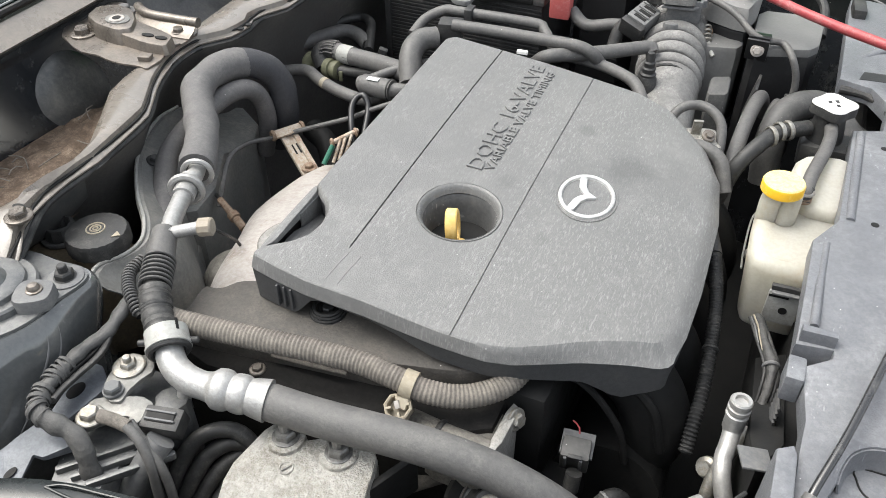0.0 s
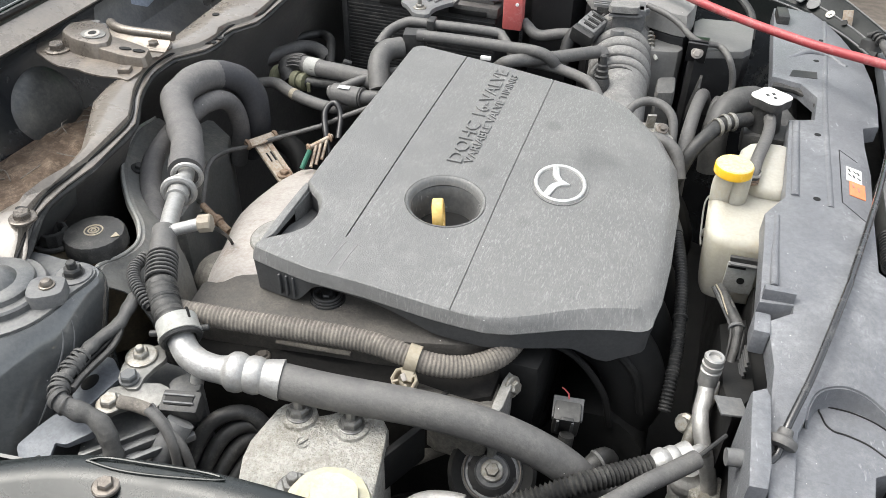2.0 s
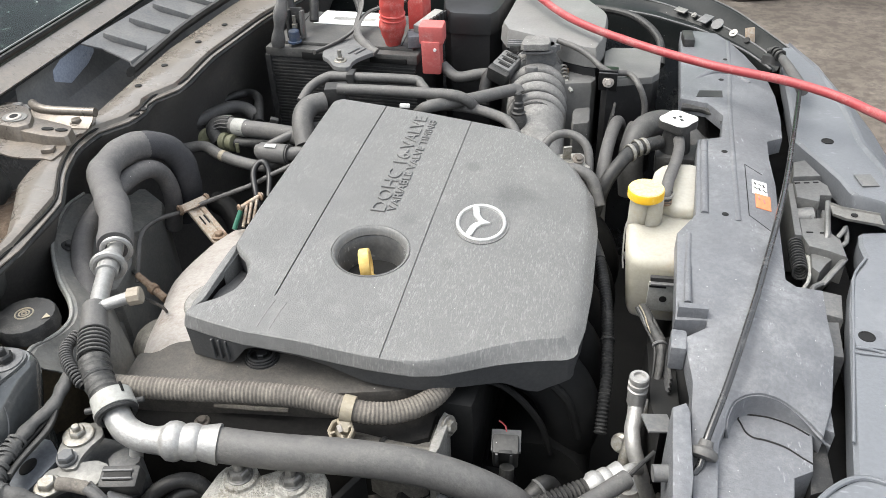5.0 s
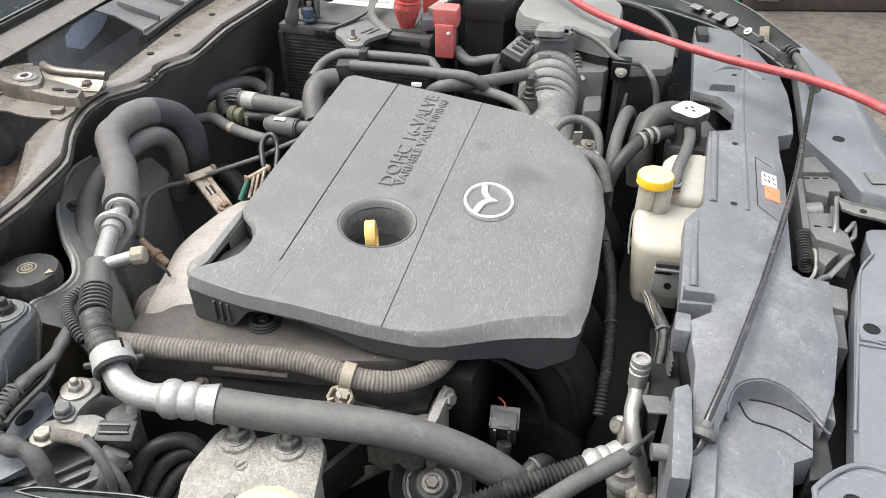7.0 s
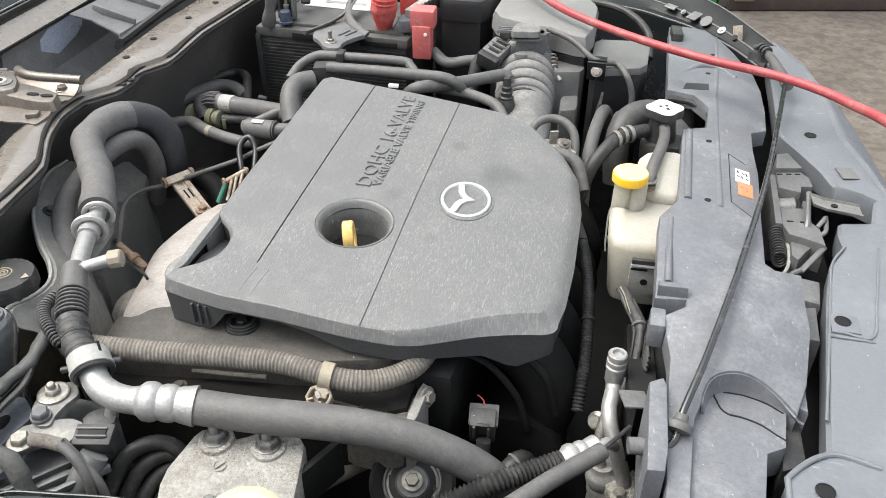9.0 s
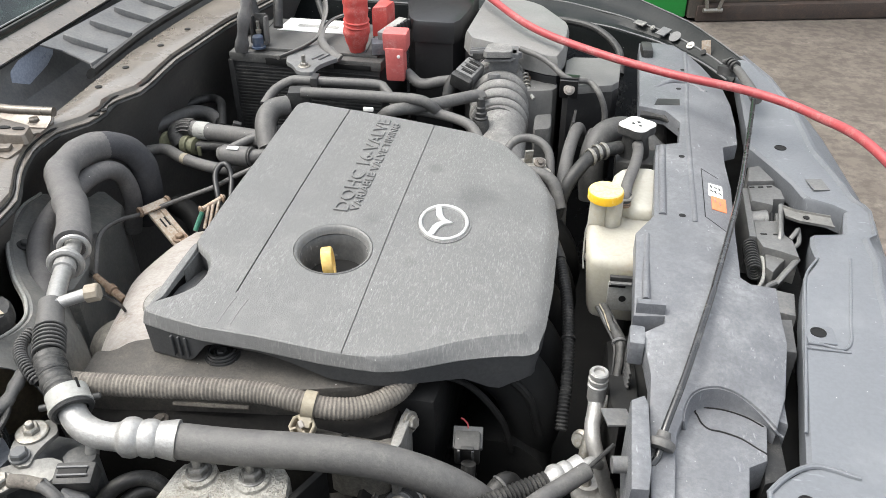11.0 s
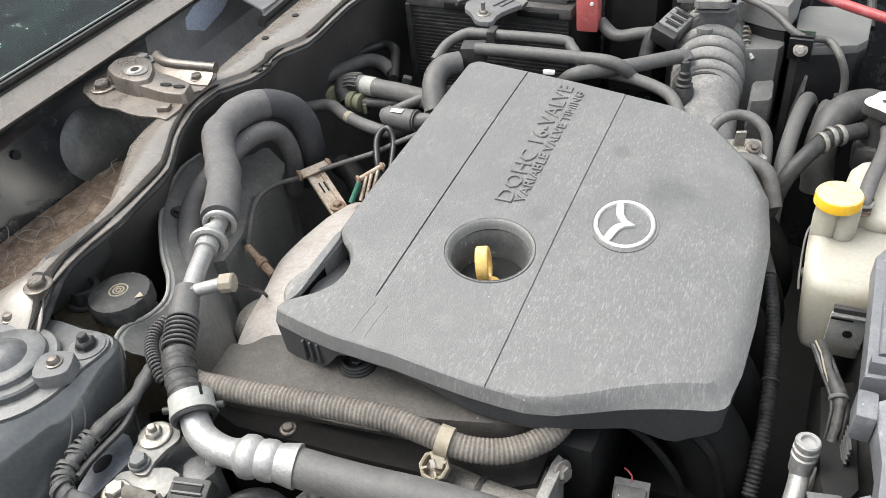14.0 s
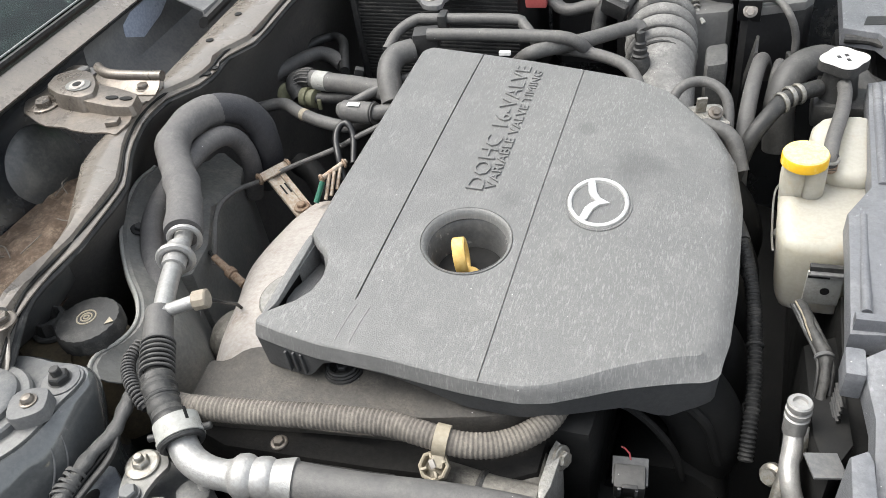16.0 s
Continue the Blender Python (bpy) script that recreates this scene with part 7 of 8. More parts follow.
for x, y in ((0.381, 0.367), (0.376, 0.202), (0.385, 0.62), (0.395, 0.71)):
    part("hole", lathe([(0.0042, 0), (0.0042, 0.0006), (0, 0.0006)], pose(x, y, 0.8508), 16), DEEP, pn)
part("post", prism([(0.321, -0.111), (0.334, -0.102), (0.338, -0.112), (0.341, -0.187), (0.339, -0.213), (0.323, -0.215)], 0.74, lambda x, y: 0.824 + 0.05 * (y + 0.15), 0.004), PANEL, pn)
part("post_pin", lathe([(0.008, 0), (0.008, 0.016), (0, 0.016)], turn_to((0.324, -0.165, 0.795), (-1, -0.2, 0)), 16), GREYP, pn)
part("front_fold", box((0.016, 0.03, 0.03), pose(0.325, -0.025, 0.822), 0.003), PANEL, pn)
part("far_clip", box((0.02, 0.05, 0.03), pose(0.332, 0.785, 0.850, 0, 0, 5), 0.004), BLACK, pn)
part("far_arch", tube([(0.345, 0.62, 0.846), (0.37, 0.648, 0.851), (0.40, 0.650, 0.851), (0.43, 0.63, 0.842)], 0.0055, 12), PANEL, pn)
part("far_recess", prism([(0.345, 0.545), (0.385, 0.55), (0.385, 0.575), (0.35, 0.57)], 0.850, 0.8516, 0.0), BLACK, pn)
part("neck_surround", tube([(0.348, 0.398, 0.838), (0.383, 0.412, 0.838), (0.388, 0.485, 0.838), (0.362, 0.526, 0.838), (0.325, 0.533, 0.838)], 0.006, 10), BLACK, pn)
lb = thing("warning_label", "white and orange warning label on the radiator cover", "label", (0.422, 0.262, 0.8515))
part("white_half", box((0.019, 0.034, 0.0008), pose(0.4215, 0.279, panel_z(0.4215, 0.279) + 0.0008, 0, 12, -2), 0), WHITE, lb)
part("orange_half", box((0.019, 0.034, 0.0008), pose(0.4235, 0.245, panel_z(0.4235, 0.245) + 0.0008, 0, 12, -2), 0), ORANGE, lb)
for k, (x, y) in enumerate(((0.416, 0.288), (0.422, 0.287), (0.427, 0.285), (0.416, 0.276), (0.421, 0.275), (0.427, 0.273))):
    part("print_bar", box((0.0022, 0.007, 0.0004), pose(x, y, panel_z(x, y) + 0.0014, 0, 12, 10 + 25 * (k % 2)), 0), INK, lb)
for x, y in ((0.419, 0.252), (0.425, 0.246)):
    part("print_bar", box((0.0020, 0.009, 0.0004), pose(x, y, panel_z(x, y) + 0.0014, 0, 12, 5), 0), PINKRED, lb)

# bonnet stay lying across the cover
st = thing("bonnet_stay", "black steel bonnet prop rod lying in its grommet", "prop rod", (0.40, 0.2, 0.855))
part("rod", tube([(0.330, -0.166, 0.803), (0.338, -0.170, 0.803), (0.346, -0.165, 0.804), (0.3505, -0.152, 0.810), (0.353, -0.138, 0.821), (0.3715, -0.078, 0.840), (0.399, 0.030, 0.857), (0.4045, 0.055, 0.858), (0.444, 0.24, 0.861), (0.4725, 0.41, 0.864), (0.498, 0.572, 0.866)], 0.0036, 12, 0.008), ROD, st)
part("grommet", lathe([(0.006, -0.005), (0.0125, -0.004), (0.0135, 0.0), (0.0125, 0.003), (0.007, 0.006), (0.006, 0.012)], turn_to((0.3505, -0.150, 0.812), (0.2, 0.80, 0.55)), 24), RUBBER, st, "black rubber grommet")
part("grip", tube([(0.500, 0.560, 0.867), (0.494, 0.605, 0.868), (0.487, 0.655, 0.868), (0.482, 0.685, 0.868)], lambda u: 0.0092 - 0.0022 * u, 16), RUBBER, st, "grey rubber sleeve")
part("tip", tube([(0.484, 0.675, 0.868), (0.479, 0.70, 0.868), (0.472, 0.722, 0.867), (0.462, 0.728, 0.863)], 0.0055, 12), RUBBER_D, st)
for k in range(3):
    part("tip_ring", ring_torus((0.4795 - 0.0035 * k, 0.698 + 0.009 * k, 0.868), (-0.35, 0.9, 0), 0.0078, 0.0026, 18, 6), BLACK, st, "black rubber ring")
part("clip", lathe([(0.018, -0.01), (0.018, 0.004), (0.012, 0.008), (0, 0.008)], turn_to((0.472, 0.716, 0.855), (0.1, 0.3, 1)), 20), BLACK, st, "round black stay clip")

# ---- bonnet latch ----
la = thing("bonnet_latch", "sooty grey steel bonnet latch with a release lever", "latch", (0.49, 0.26, 0.70))
part("backing", prism([(0.448, 0.44), (0.52, 0.40), (0.545, 0.30), (0.545, 0.19), (0.52, 0.10), (0.445, 0.09)], 0.70, 0.755, 0.004), DEEP, la)
part("upper_gusset", prism([(0.480, 0.403), (0.496, 0.412), (0.512, 0.369), (0.475, 0.359)], 0.77, 0.826, 0.003), LATCH, la)
part("front_plate", prism([(0.476, 0.355), (0.509, 0.364), (0.519, 0.351), (0.521, 0.325), (0.506, 0.322), (0.503, 0.305), (0.476, 0.312)], 0.785, 0.822, 0.003), LATCH, la)
part("side_plate", prism([(0.468, 0.355), (0.476, 0.355), (0.474, 0.225), (0.465, 0.225)], 0.76, 0.818, 0.002), LATCH, la)
part("middle_plate", prism([(0.475, 0.268), (0.512, 0.277), (0.511, 0.240), (0.519, 0.228), (0.521, 0.190), (0.500, 0.200), (0.480, 0.206), (0.474, 0.228)], 0.775, 0.816, 0.003), LATCH, la)
part("lower_plate", prism([(0.485, 0.220), (0.519, 0.213), (0.500, 0.186), (0.489, 0.165), (0.482, 0.175)], 0.76, 0.806, 0.003), LATCH, la)
part("drum", lathe([(0.014, 0), (0.014, 0.02), (0.011, 0.022), (0.0, 0.022)], turn_to((0.478, 0.292, 0.80), (1, 0.1, 0.2)), 20), LATCH, la, "dirty pivot drum")
for k in range(3):
    part("jaw", box((0.004, 0.024, 0.03), pose(0.492 + 0.007 * k, 0.288, 0.798, 0, 8, -6), 0.001), DEEP if k % 2 else LATCH, la)
for x, y in ((0.480, 0.349), (0.492, 0.352), (0.504, 0.355)):
    part("slit", box((0.007, 0.0025, 0.001), pose(x, y, 0.8222, 0, 0, 15), 0), DEEP, la)
for x, y in ((0.484, 0.236), (0.500, 0.238)):
    part("slit", box((0.008, 0.0025, 0.001), pose(x, y, 0.8162, 0, 0, 8), 0), DEEP, la)
coil = []
for k in range(100):
    u = k / 99
    c_ = Vector((0.467 + 0.004 * u, 0.222 - 0.046 * u, 0.806 - 0.012 * u))
    a_ = 2 * math.pi * 11 * u
    coil.append(c_ + Vector((0.0085 * math.cos(a_), 0.002 * math.sin(a_), 0.0085 * math.sin(a_))))
part("spring", tube(coil, 0.0014, 6, 0.003), RUBBER_D, la, "coiled return spring")
part("lever", sheet([[(0.511 + 0.056 * s, 0.286 - 0.010 * s - 0.006 * min(1, 4 * s) + k, 0.829 + z) for k, z in ((0.001, 0.004), (0.0, 0.0), (-0.026, 0.0), (-0.027, 0.004))] for s in (0, 0.12, 0.25, 0.5, 0.75, 0.96, 1.0)], 0.002), ZINC, la, "bare steel release lever")
part("lever_hole", lathe([(0.0042, 0), (0.0042, 0.001), (0, 0.001)], pose(0.536, 0.262, 0.8312), 12), DEEP, la)
part("lever_arm", tube([(0.511, 0.298, 0.826), (0.508, 0.27, 0.822), (0.504, 0.235, 0.818), (0.502, 0.22, 0.80)], 0.0035, 8), LATCH, la)
part("hook", tube([(0.516, 0.232, 0.815), (0.523, 0.240, 0.822), (0.527, 0.250, 0.820), (0.526, 0.228, 0.812), (0.516, 0.222, 0.808)], 0.003, 8), LATCH, la)
part("cable", tube([(0.474, 0.24, 0.80), (0.482, 0.20, 0.80), (0.478, 0.16, 0.795), (0.455, 0.115, 0.80)], 0.0022, 8), GREYCLAMP, la)
part("foot_bracket", tube([(0.446, 0.105, 0.814), (0.472, 0.104, 0.806), (0.478, 0.135, 0.803), (0.490, 0.148, 0.803)], 0.0032, 8), LATCH, la)
part("arm", tube([(0.490, 0.148, 0.800), (0.505, 0.17, 0.806), (0.520, 0.195, 0.808)], 0.005, 10, flat=0.6), LATCH, la)

# ---- front panel and bumper skin ----
fr = thing("front_bumper", "grey-blue weathered plastic bumper top and grille panel", "bumper", (0.56, 0.2, 0.60))
IN = [(0.50, 0.84), (0.492, 0.735), (0.489, 0.60), (0.486, 0.50), (0.484, 0.455), (0.494, 0.432), (0.512, 0.395), (0.531, 0.350), (0.541, 0.312), (0.588, 0.292), (0.580, 0.242), (0.541, 0.240), (0.538, 0.218), (0.541, 0.188), (0.520, 0.150), (0.510, 0.094), (0.502, 0.033), (0.482, -0.138), (0.478, -0.30)]


def out_x(y):
    return float(np.interp(y, [-0.4, -0.2, 0, 0.2, 0.546, 0.637, 0.731, 0.9, 0.98], [0.594, 0.629, 0.644, 0.642, 0.609, 0.595, 0.574, 0.49, 0.45]))


def in_x(y):
    k = sorted((q[1], q[0]) for q in IN)
    return float(np.interp(y, [a for a, _ in k], [b for _, b in k]))


rows = []
for i in range(125):
    y = -0.40 + 0.01 * i
    a, b = in_x(y), out_x(y)
    if a > b - 0.012:
        a = b - 0.012
    w = b - a
    z = float(np.interp(y, [-0.4, -0.1, 0.05, 0.25, 0.30, 0.6, 0.98], [0.796, 0.803, 0.812, 0.820, 0.834, 0.838, 0.835]))
    rows.append([(a + 0.002, y, z - 0.035), (a, y, z - 0.004), (a + 0.004, y, z), (a + 0.45 * w, y, z + 0.002), (a + 0.62 * w, y, z + 0.001), (a + 0.66 * w, y, z + 0.005), (a + 0.70 * w, y, z + 0.004), (a + 0.73 * w, y, z - 0.003),
                 (a + 0.88 * w, y, z - 0.012), (b, y, z - 0.024), (b + 0.006, y, z - 0.07), (b + 0.012, y, z - 0.16), (b + 0.012, y, 0.30)])
part("skin", sheet(rows, 0.002), BUMPER, fr)
for x, y in ((0.519, 0.046), (0.528, 0.452), (0.474, -0.185)):
    part("clip_hole", lathe([(0.0085, 0), (0.0085, 0.0008), (0.0072, 0.0010), (0.0068, 0.0004), (0, 0.0004)], pose(x, y, (0.8135 if 0 < y < 0.3 else 0.8375 if y > 0 else 0.8035), 0, 0, 0), 20), DEEP, fr)
for line_ in ([(0.579, 0.193, 0.8195), (0.565, 0.115, 0.8165), (0.556, 0.068, 0.8145), (0.552, 0.042, 0.8135), (0.545, 0.026, 0.8128), (0.536, 0.0225, 0.8126), (0.521, 0.027, 0.8126), (0.506, 0.028, 0.8120)],
              [(0.503, 0.0205, 0.8112), (0.523, 0.0210, 0.8118), (0.544, 0.0195, 0.8120)],
              [(0.541, 0.190, 0.8170), (0.5225, 0.152, 0.8155), (0.513, 0.095, 0.8140), (0.5055, 0.040, 0.8118), (0.496, -0.030, 0.8075), (0.486, -0.100, 0.8040)],
              [(0.600, 0.230, 0.8140), (0.597, 0.12, 0.8080), (0.590, 0.02, 0.8020), (0.578, -0.10, 0.7960)]):
    part("bead", tube(line_, 0.0016, 8, 0.006), BUMPER, fr, "moulded bead on the bumper top")
part("raised_tab", box((0.030, 0.030, 0.004), pose(0.521, 0.044, 0.8115, 0, 0, 0), 0.002), BUMPER, fr)
part("ledge", prism([(0.443, -0.20), (0.447, -0.172), (0.484, -0.140), (0.525, -0.146), (0.525, -0.40), (0.443, -0.40)], 0.77, 0.802, 0.003), BUMPER, fr)
part("ledge_rim", tube([(0.444, -0.40, 0.802), (0.444, -0.20, 0.802), (0.449, -0.172, 0.803), (0.484, -0.141, 0.803), (0.525, -0.147, 0.803)], 0.0028, 8), BUMPER, fr)
part("cross_rib", box((0.04, 0.003, 0.003), pose(0.528, 0.020, 0.8115), 0.001), BUMPER, fr)
part("small_recess", box((0.022, 0.030, 0.001), pose(0.562, 0.345, 0.8375, 0, 0, 12), 0), GREYP, fr)
part("support", prism([(0.470, 0.085), (0.503, 0.090), (0.500, 0.03), (0.474, 0.03)], 0.72, 0.795, 0.004), GREYP, fr, "grey plastic grille support")
# Blackened to pass for the shaded gap between cover panel and bumper.
part("support", prism([(0.456, -0.080), (0.470, -0.085), (0.471, -0.137), (0.448, -0.15)], 0.70, 0.780, 0.003), BLACK, fr, "grille support, blackened for the dark gap")
part("pad", prism([(0.490, 0.145), (0.513, 0.140), (0.508, 0.095), (0.485, 0.10)], 0.74, 0.796, 0.004), GREYP, fr)

# ---- battery ----
ba = thing("battery", "black car battery in its ribbed box with steel clamp", "battery", (-0.28, 0.77, 0.62))
part("case", box((0.29, 0.19, 0.20), pose(-0.283, 0.728, 0.742), 0.006), BLACK, ba)
part("lid", box((0.296, 0.196, 0.018), pose(-0.283, 0.728, 0.845), 0.004), BATTOP, ba)
part("lid_inner", box((0.27, 0.17, 0.008), pose(-0.283, 0.735, 0.856), 0.003), BATTOP, ba)
for x_ in (-0.40, -0.18):
    part("lid_seam", box((0.002, 0.15, 0.001), pose(x_, 0.735, 0.8602, 0, 0, 6), 0), DEEP, ba)
for k in range(22):
    part("rib", box((0.285, 0.003, 0.0032), pose(-0.283, 0.6327, 0.690 + 0.0065 * k), 0.0008), BLACK, ba)
part("tray", box((0.33, 0.23, 0.05), pose(-0.283, 0.728, 0.645), 0.01), DEEP, ba)
part("heat_sleeve", box((0.012, 0.02, 0.19), pose(-0.428, 0.638, 0.745), 0.004), BLACK, ba)
lab = part("label", box((0.150, 0.075, 0.001), pose(-0.305, 0.785, 0.8610), 0), WHITE, ba, "white paper label")
part("print_bar", box((0.085, 0.014, 0.0005), pose(-0.305, 0.780, 0.8619), 0), GREYCLAMP, lab)
clm = part("clamp", prism([(-0.301, 0.602), (-0.284, 0.655), (-0.242, 0.673), (-0.202, 0.607), (-0.215, 0.591), (-0.23, 0.559), (-0.226, 0.528), (-0.253, 0.526), (-0.275, 0.557), (-0.292, 0.57)], 0.8605, 0.868, 0.003, times=1), GREYP, ba, "grey battery hold-down clamp")
bolt(ba, (-0.251, 0.553, 0.868), r=0.0065, stud=0.020)
for x_ in (-0.243, -0.231):
    part("clamp_ridge", box((0.004, 0.030, 0.004), pose(x_, 0.600, 0.8685, 0, 0, -20), 0.001), GREYP, clm)
part("band", tube([(-0.3128, 0.5871, 0.8665), (-0.2958, 0.6128, 0.869), (-0.2814, 0.6476, 0.871), (-0.2717, 0.683, 0.876), (-0.2732, 0.7144, 0.887), (-0.2729, 0.7385, 0.902), (-0.28, 0.76, 0.92)], 0.0080, 10, flat=0.4), RUBBER, ba, "dark moulded band")
part("band", tube([(-0.2021, 0.6039, 0.8665), (-0.2243, 0.6211, 0.869), (-0.247, 0.6481, 0.872), (-0.2597, 0.6671, 0.878), (-0.2679, 0.7081, 0.884), (-0.2631, 0.7414, 0.889), (-0.2428, 0.7626, 0.894), (-0.20, 0.79, 0.90)], 0.0080, 10, flat=0.4), RUBBER, ba, "dark moulded band")
part("front_rail", box((0.065, 0.006, 0.014), pose(-0.325, 0.630, 0.842), 0.002), DEEP, ba)
part("front_rail", box((0.07, 0.006, 0.010), pose(-0.19, 0.630, 0.842), 0.002), DEEP, ba)
tr = thing("positive_terminal", "red plastic terminal boot and fuse cover", "terminal cover", (-0.14, 0.7, 0.86))
part("boot", tube([(-0.190, 0.666, 0.858), (-0.188, 0.662, 0.885), (-0.187, 0.660, 0.905), (-0.185, 0.657, 0.93), (-0.186, 0.658, 0.975)], lambda u: float(np.interp(u, [0, 0.12, 0.32, 0.42, 0.50, 0.62, 1], [0.0125, 0.018, 0.0250, 0.0248, 0.0215, 0.0225, 0.0238])) + 0.0006 * math.sin(40 * u), 20, 0.004, flat=0.85), RED, tr, "creased red boot")
for z_, r_ in ((0.9125, 0.0222), (0.9205, 0.0220)):
    part("boot_fold", ring_torus((-0.186, 0.659, z_), (0.10, -0.12, 1), r_, 0.0018, 28, 6), RED, tr)
part("boot_flap", prism([(-0.175, 0.72), (-0.150, 0.73), (-0.145, 0.77), (-0.175, 0.78)], 0.87, 0.925, 0.006), RED, tr)
part("fuse_cover", joined(box((0.034, 0.029, 0.062), pose(-0.107, 0.632, 0.857, 4, 0, 3), 0.004), box((0.044, 0.034, 0.034), pose(-0.106, 0.6345, 0.898, 4, 0, 3), 0.005)), PINKRED, tr, "red fuse cover")
part("fuse_pin", lathe([(0.003, 0), (0.003, 0.002), (0.0, 0.0025)], turn_to((-0.098, 0.6165, 0.873), (0, -1, 0.1)), 10), WHITE, tr, "small bright pin")
part("fuse_link", box((0.026, 0.034, 0.022), pose(-0.149, 0.667, 0.871, 0, 0, 18), 0.003), BLUEZ, tr, "pale bluish fuse link")
part("link_block", box((0.018, 0.075, 0.016), pose(-0.132, 0.705, 0.892, 6, 0, -18), 0.002), GREYCLAMP, tr, "grey ribbed terminal block")
for k in range(5):
    part("block_rib", box((0.006, 0.006, 0.020), pose(-0.122 + 0.0035 * k, 0.688 + 0.0115 * k, 0.8935, 6, 0, -18), 0.001), RUBBER_D, tr)
part("cable", tube([(-0.09, 0.640, 0.835), (-0.06, 0.625, 0.822), (-0.02, 0.625, 0.83), (0.015, 0.645, 0.825), (0.03, 0.68, 0.80)], 0.010, 12), RUBBER, tr, "black sleeved cable")
nt_ = thing("negative_terminal", "black battery cable with a small blue tag", "battery cable", (-0.4, 0.72, 0.86))
part("clamp", box((0.024, 0.008, 0.052), pose(-0.378, 0.672, 0.890, -8, 0, 6), 0.003), BLACK, nt_, "black upright clamp")
part("clamp_side", box((0.006, 0.018, 0.050), pose(-0.391, 0.664, 0.888, -8, 0, 6), 0.002), BLACK, nt_)
part("clamp_side", box((0.006, 0.018, 0.050), pose(-0.3645, 0.665, 0.888, -8, 0, 6), 0.002), RUBBER, nt_)
part("clamp_bolt", lathe([(0.0055, 0), (0.0055, 0.006), (0.0032, 0.007), (0.0032, 0.022), (0.0, 0.0225)], pose(-0.3775, 0.6585, 0.884), 12), STEEL, nt_, "bright clamp bolt")
part("lead_sleeve", tube([(-0.402, 0.628, 0.856), (-0.399, 0.630, 0.880), (-0.394, 0.640, 0.915), (-0.398, 0.67, 0.95), (-0.42, 0.72, 0.965)], lambda u: 0.012 + 0.002 * math.sin(22 * u), 14, flat=0.45), RUBBER, nt_, "grey flattened sleeve")
part("cable", tube([(-0.398, 0.70, 0.88), (-0.412, 0.715, 0.92), (-0.432, 0.74, 0.95), (-0.46, 0.79, 0.94)], 0.011, 12), RUBBER_D, nt_)
part("cable", tube([(-0.365, 0.72, 0.875), (-0.372, 0.75, 0.92), (-0.392, 0.80, 0.95), (-0.42, 0.86, 0.93)], 0.009, 12), RUBBER_D, nt_)
part("blue_tag", lathe([(0.013, 0), (0.013, 0.003), (0.0102, 0.004), (0.0102, 0.021), (0.0085, 0.023), (0.0, 0.023)], pose(-0.3755, 0.646, 0.860), 18), BLUE_D, nt_, "dark blue plug")
part("strap", tube([(-0.30, 0.80, 0.87), (-0.33, 0.86, 0.905), (-0.30, 0.92, 0.915), (-0.2, 0.94, 0.90)], 0.006, 10), RUBBER_D, nt_)

# fuse box and air cleaner
fb = thing("fuse_box", "black lidded plastic fuse box", "fuse box", (-0.02, 0.80, 0.66))
part("base", prism([(-0.115, 0.753), (-0.095, 0.724), (-0.022, 0.725), (-0.011, 0.748), (-0.005, 0.834), (-0.015, 0.965), (-0.156, 0.924)], 0.68, 0.872, 0.006, taper=1.0), CLEANBLK, fb)
part("lid", prism([(-0.115, 0.753), (-0.095, 0.724), (-0.022, 0.725), (-0.011, 0.748), (-0.005, 0.834), (-0.015, 0.965), (-0.156, 0.924)], 0.865, 0.905, 0.010, taper=1.03, times=1, cut=0.12), CLEANBLK, fb)
ab = thing("air_cleaner", "dusty black air cleaner box with a ribbed rubber duct", "air cleaner", (0.17, 0.7, 0.62))
part("lid", prism([(0.003, 0.687), (0.18, 0.606), (0.19, 0.664), (0.187, 0.79), (0.122, 0.905), (0.006, 0.979)], 0.862, 0.897, 0.012, times=1, cut=0.1, taper=1.02), LIDPALE, ab, "dusty grey moulded lid")
part("lower_box", prism([(0.003, 0.687), (0.18, 0.606), (0.19, 0.664), (0.187, 0.79), (0.122, 0.905), (0.006, 0.979)], 0.70, 0.860, 0.006, times=1, cut=0.1), CLEANBLK, ab)
part("side_box", prism([(0.19, 0.706), (0.288, 0.719), (0.286, 0.592), (0.197, 0.557)], 0.850, 0.862, 0.004, times=1, cut=0.12), LIDGREY, ab, "dusty grey ledge")
part("front_face", prism([(0.19, 0.706), (0.288, 0.719), (0.286, 0.592), (0.197, 0.557)], 0.68, 0.8505, 0.003, times=1, cut=0.1), CLEANBLK, ab)
part("low_ledge", prism([(0.115, 0.683), (0.177, 0.701), (0.186, 0.589), (0.123, 0.571)], 0.70, 0.846, 0.008, times=1, cut=0.12), LIDGREY, ab)
part("relay", prism([(0.158, 0.499), (0.185, 0.511), (0.189, 0.453), (0.162, 0.441)], 0.76, 0.838, 0.006, times=1, cut=0.12), BATTOP, ab, "dull dark relay")
part("relay_bracket", box((0.004, 0.05, 0.06), pose(0.216, 0.525, 0.80, 0, 10, 0), 0.001), BLACK, ab)
part("bracket", box((0.030, 0.004, 0.034), pose(0.206, 0.560, 0.860, 14, 0, -2), 0.001), CLEANBLK, ab, "black square cable bracket")
part("bracket_top", box((0.030, 0.018, 0.003), pose(0.206, 0.570, 0.877, 0, 0, -2), 0.001), CLEANBLK, ab)
bolt(ab, (0.207, 0.5565, 0.861), (0, -1, 0.25), r=0.0055, material=SHIELD)
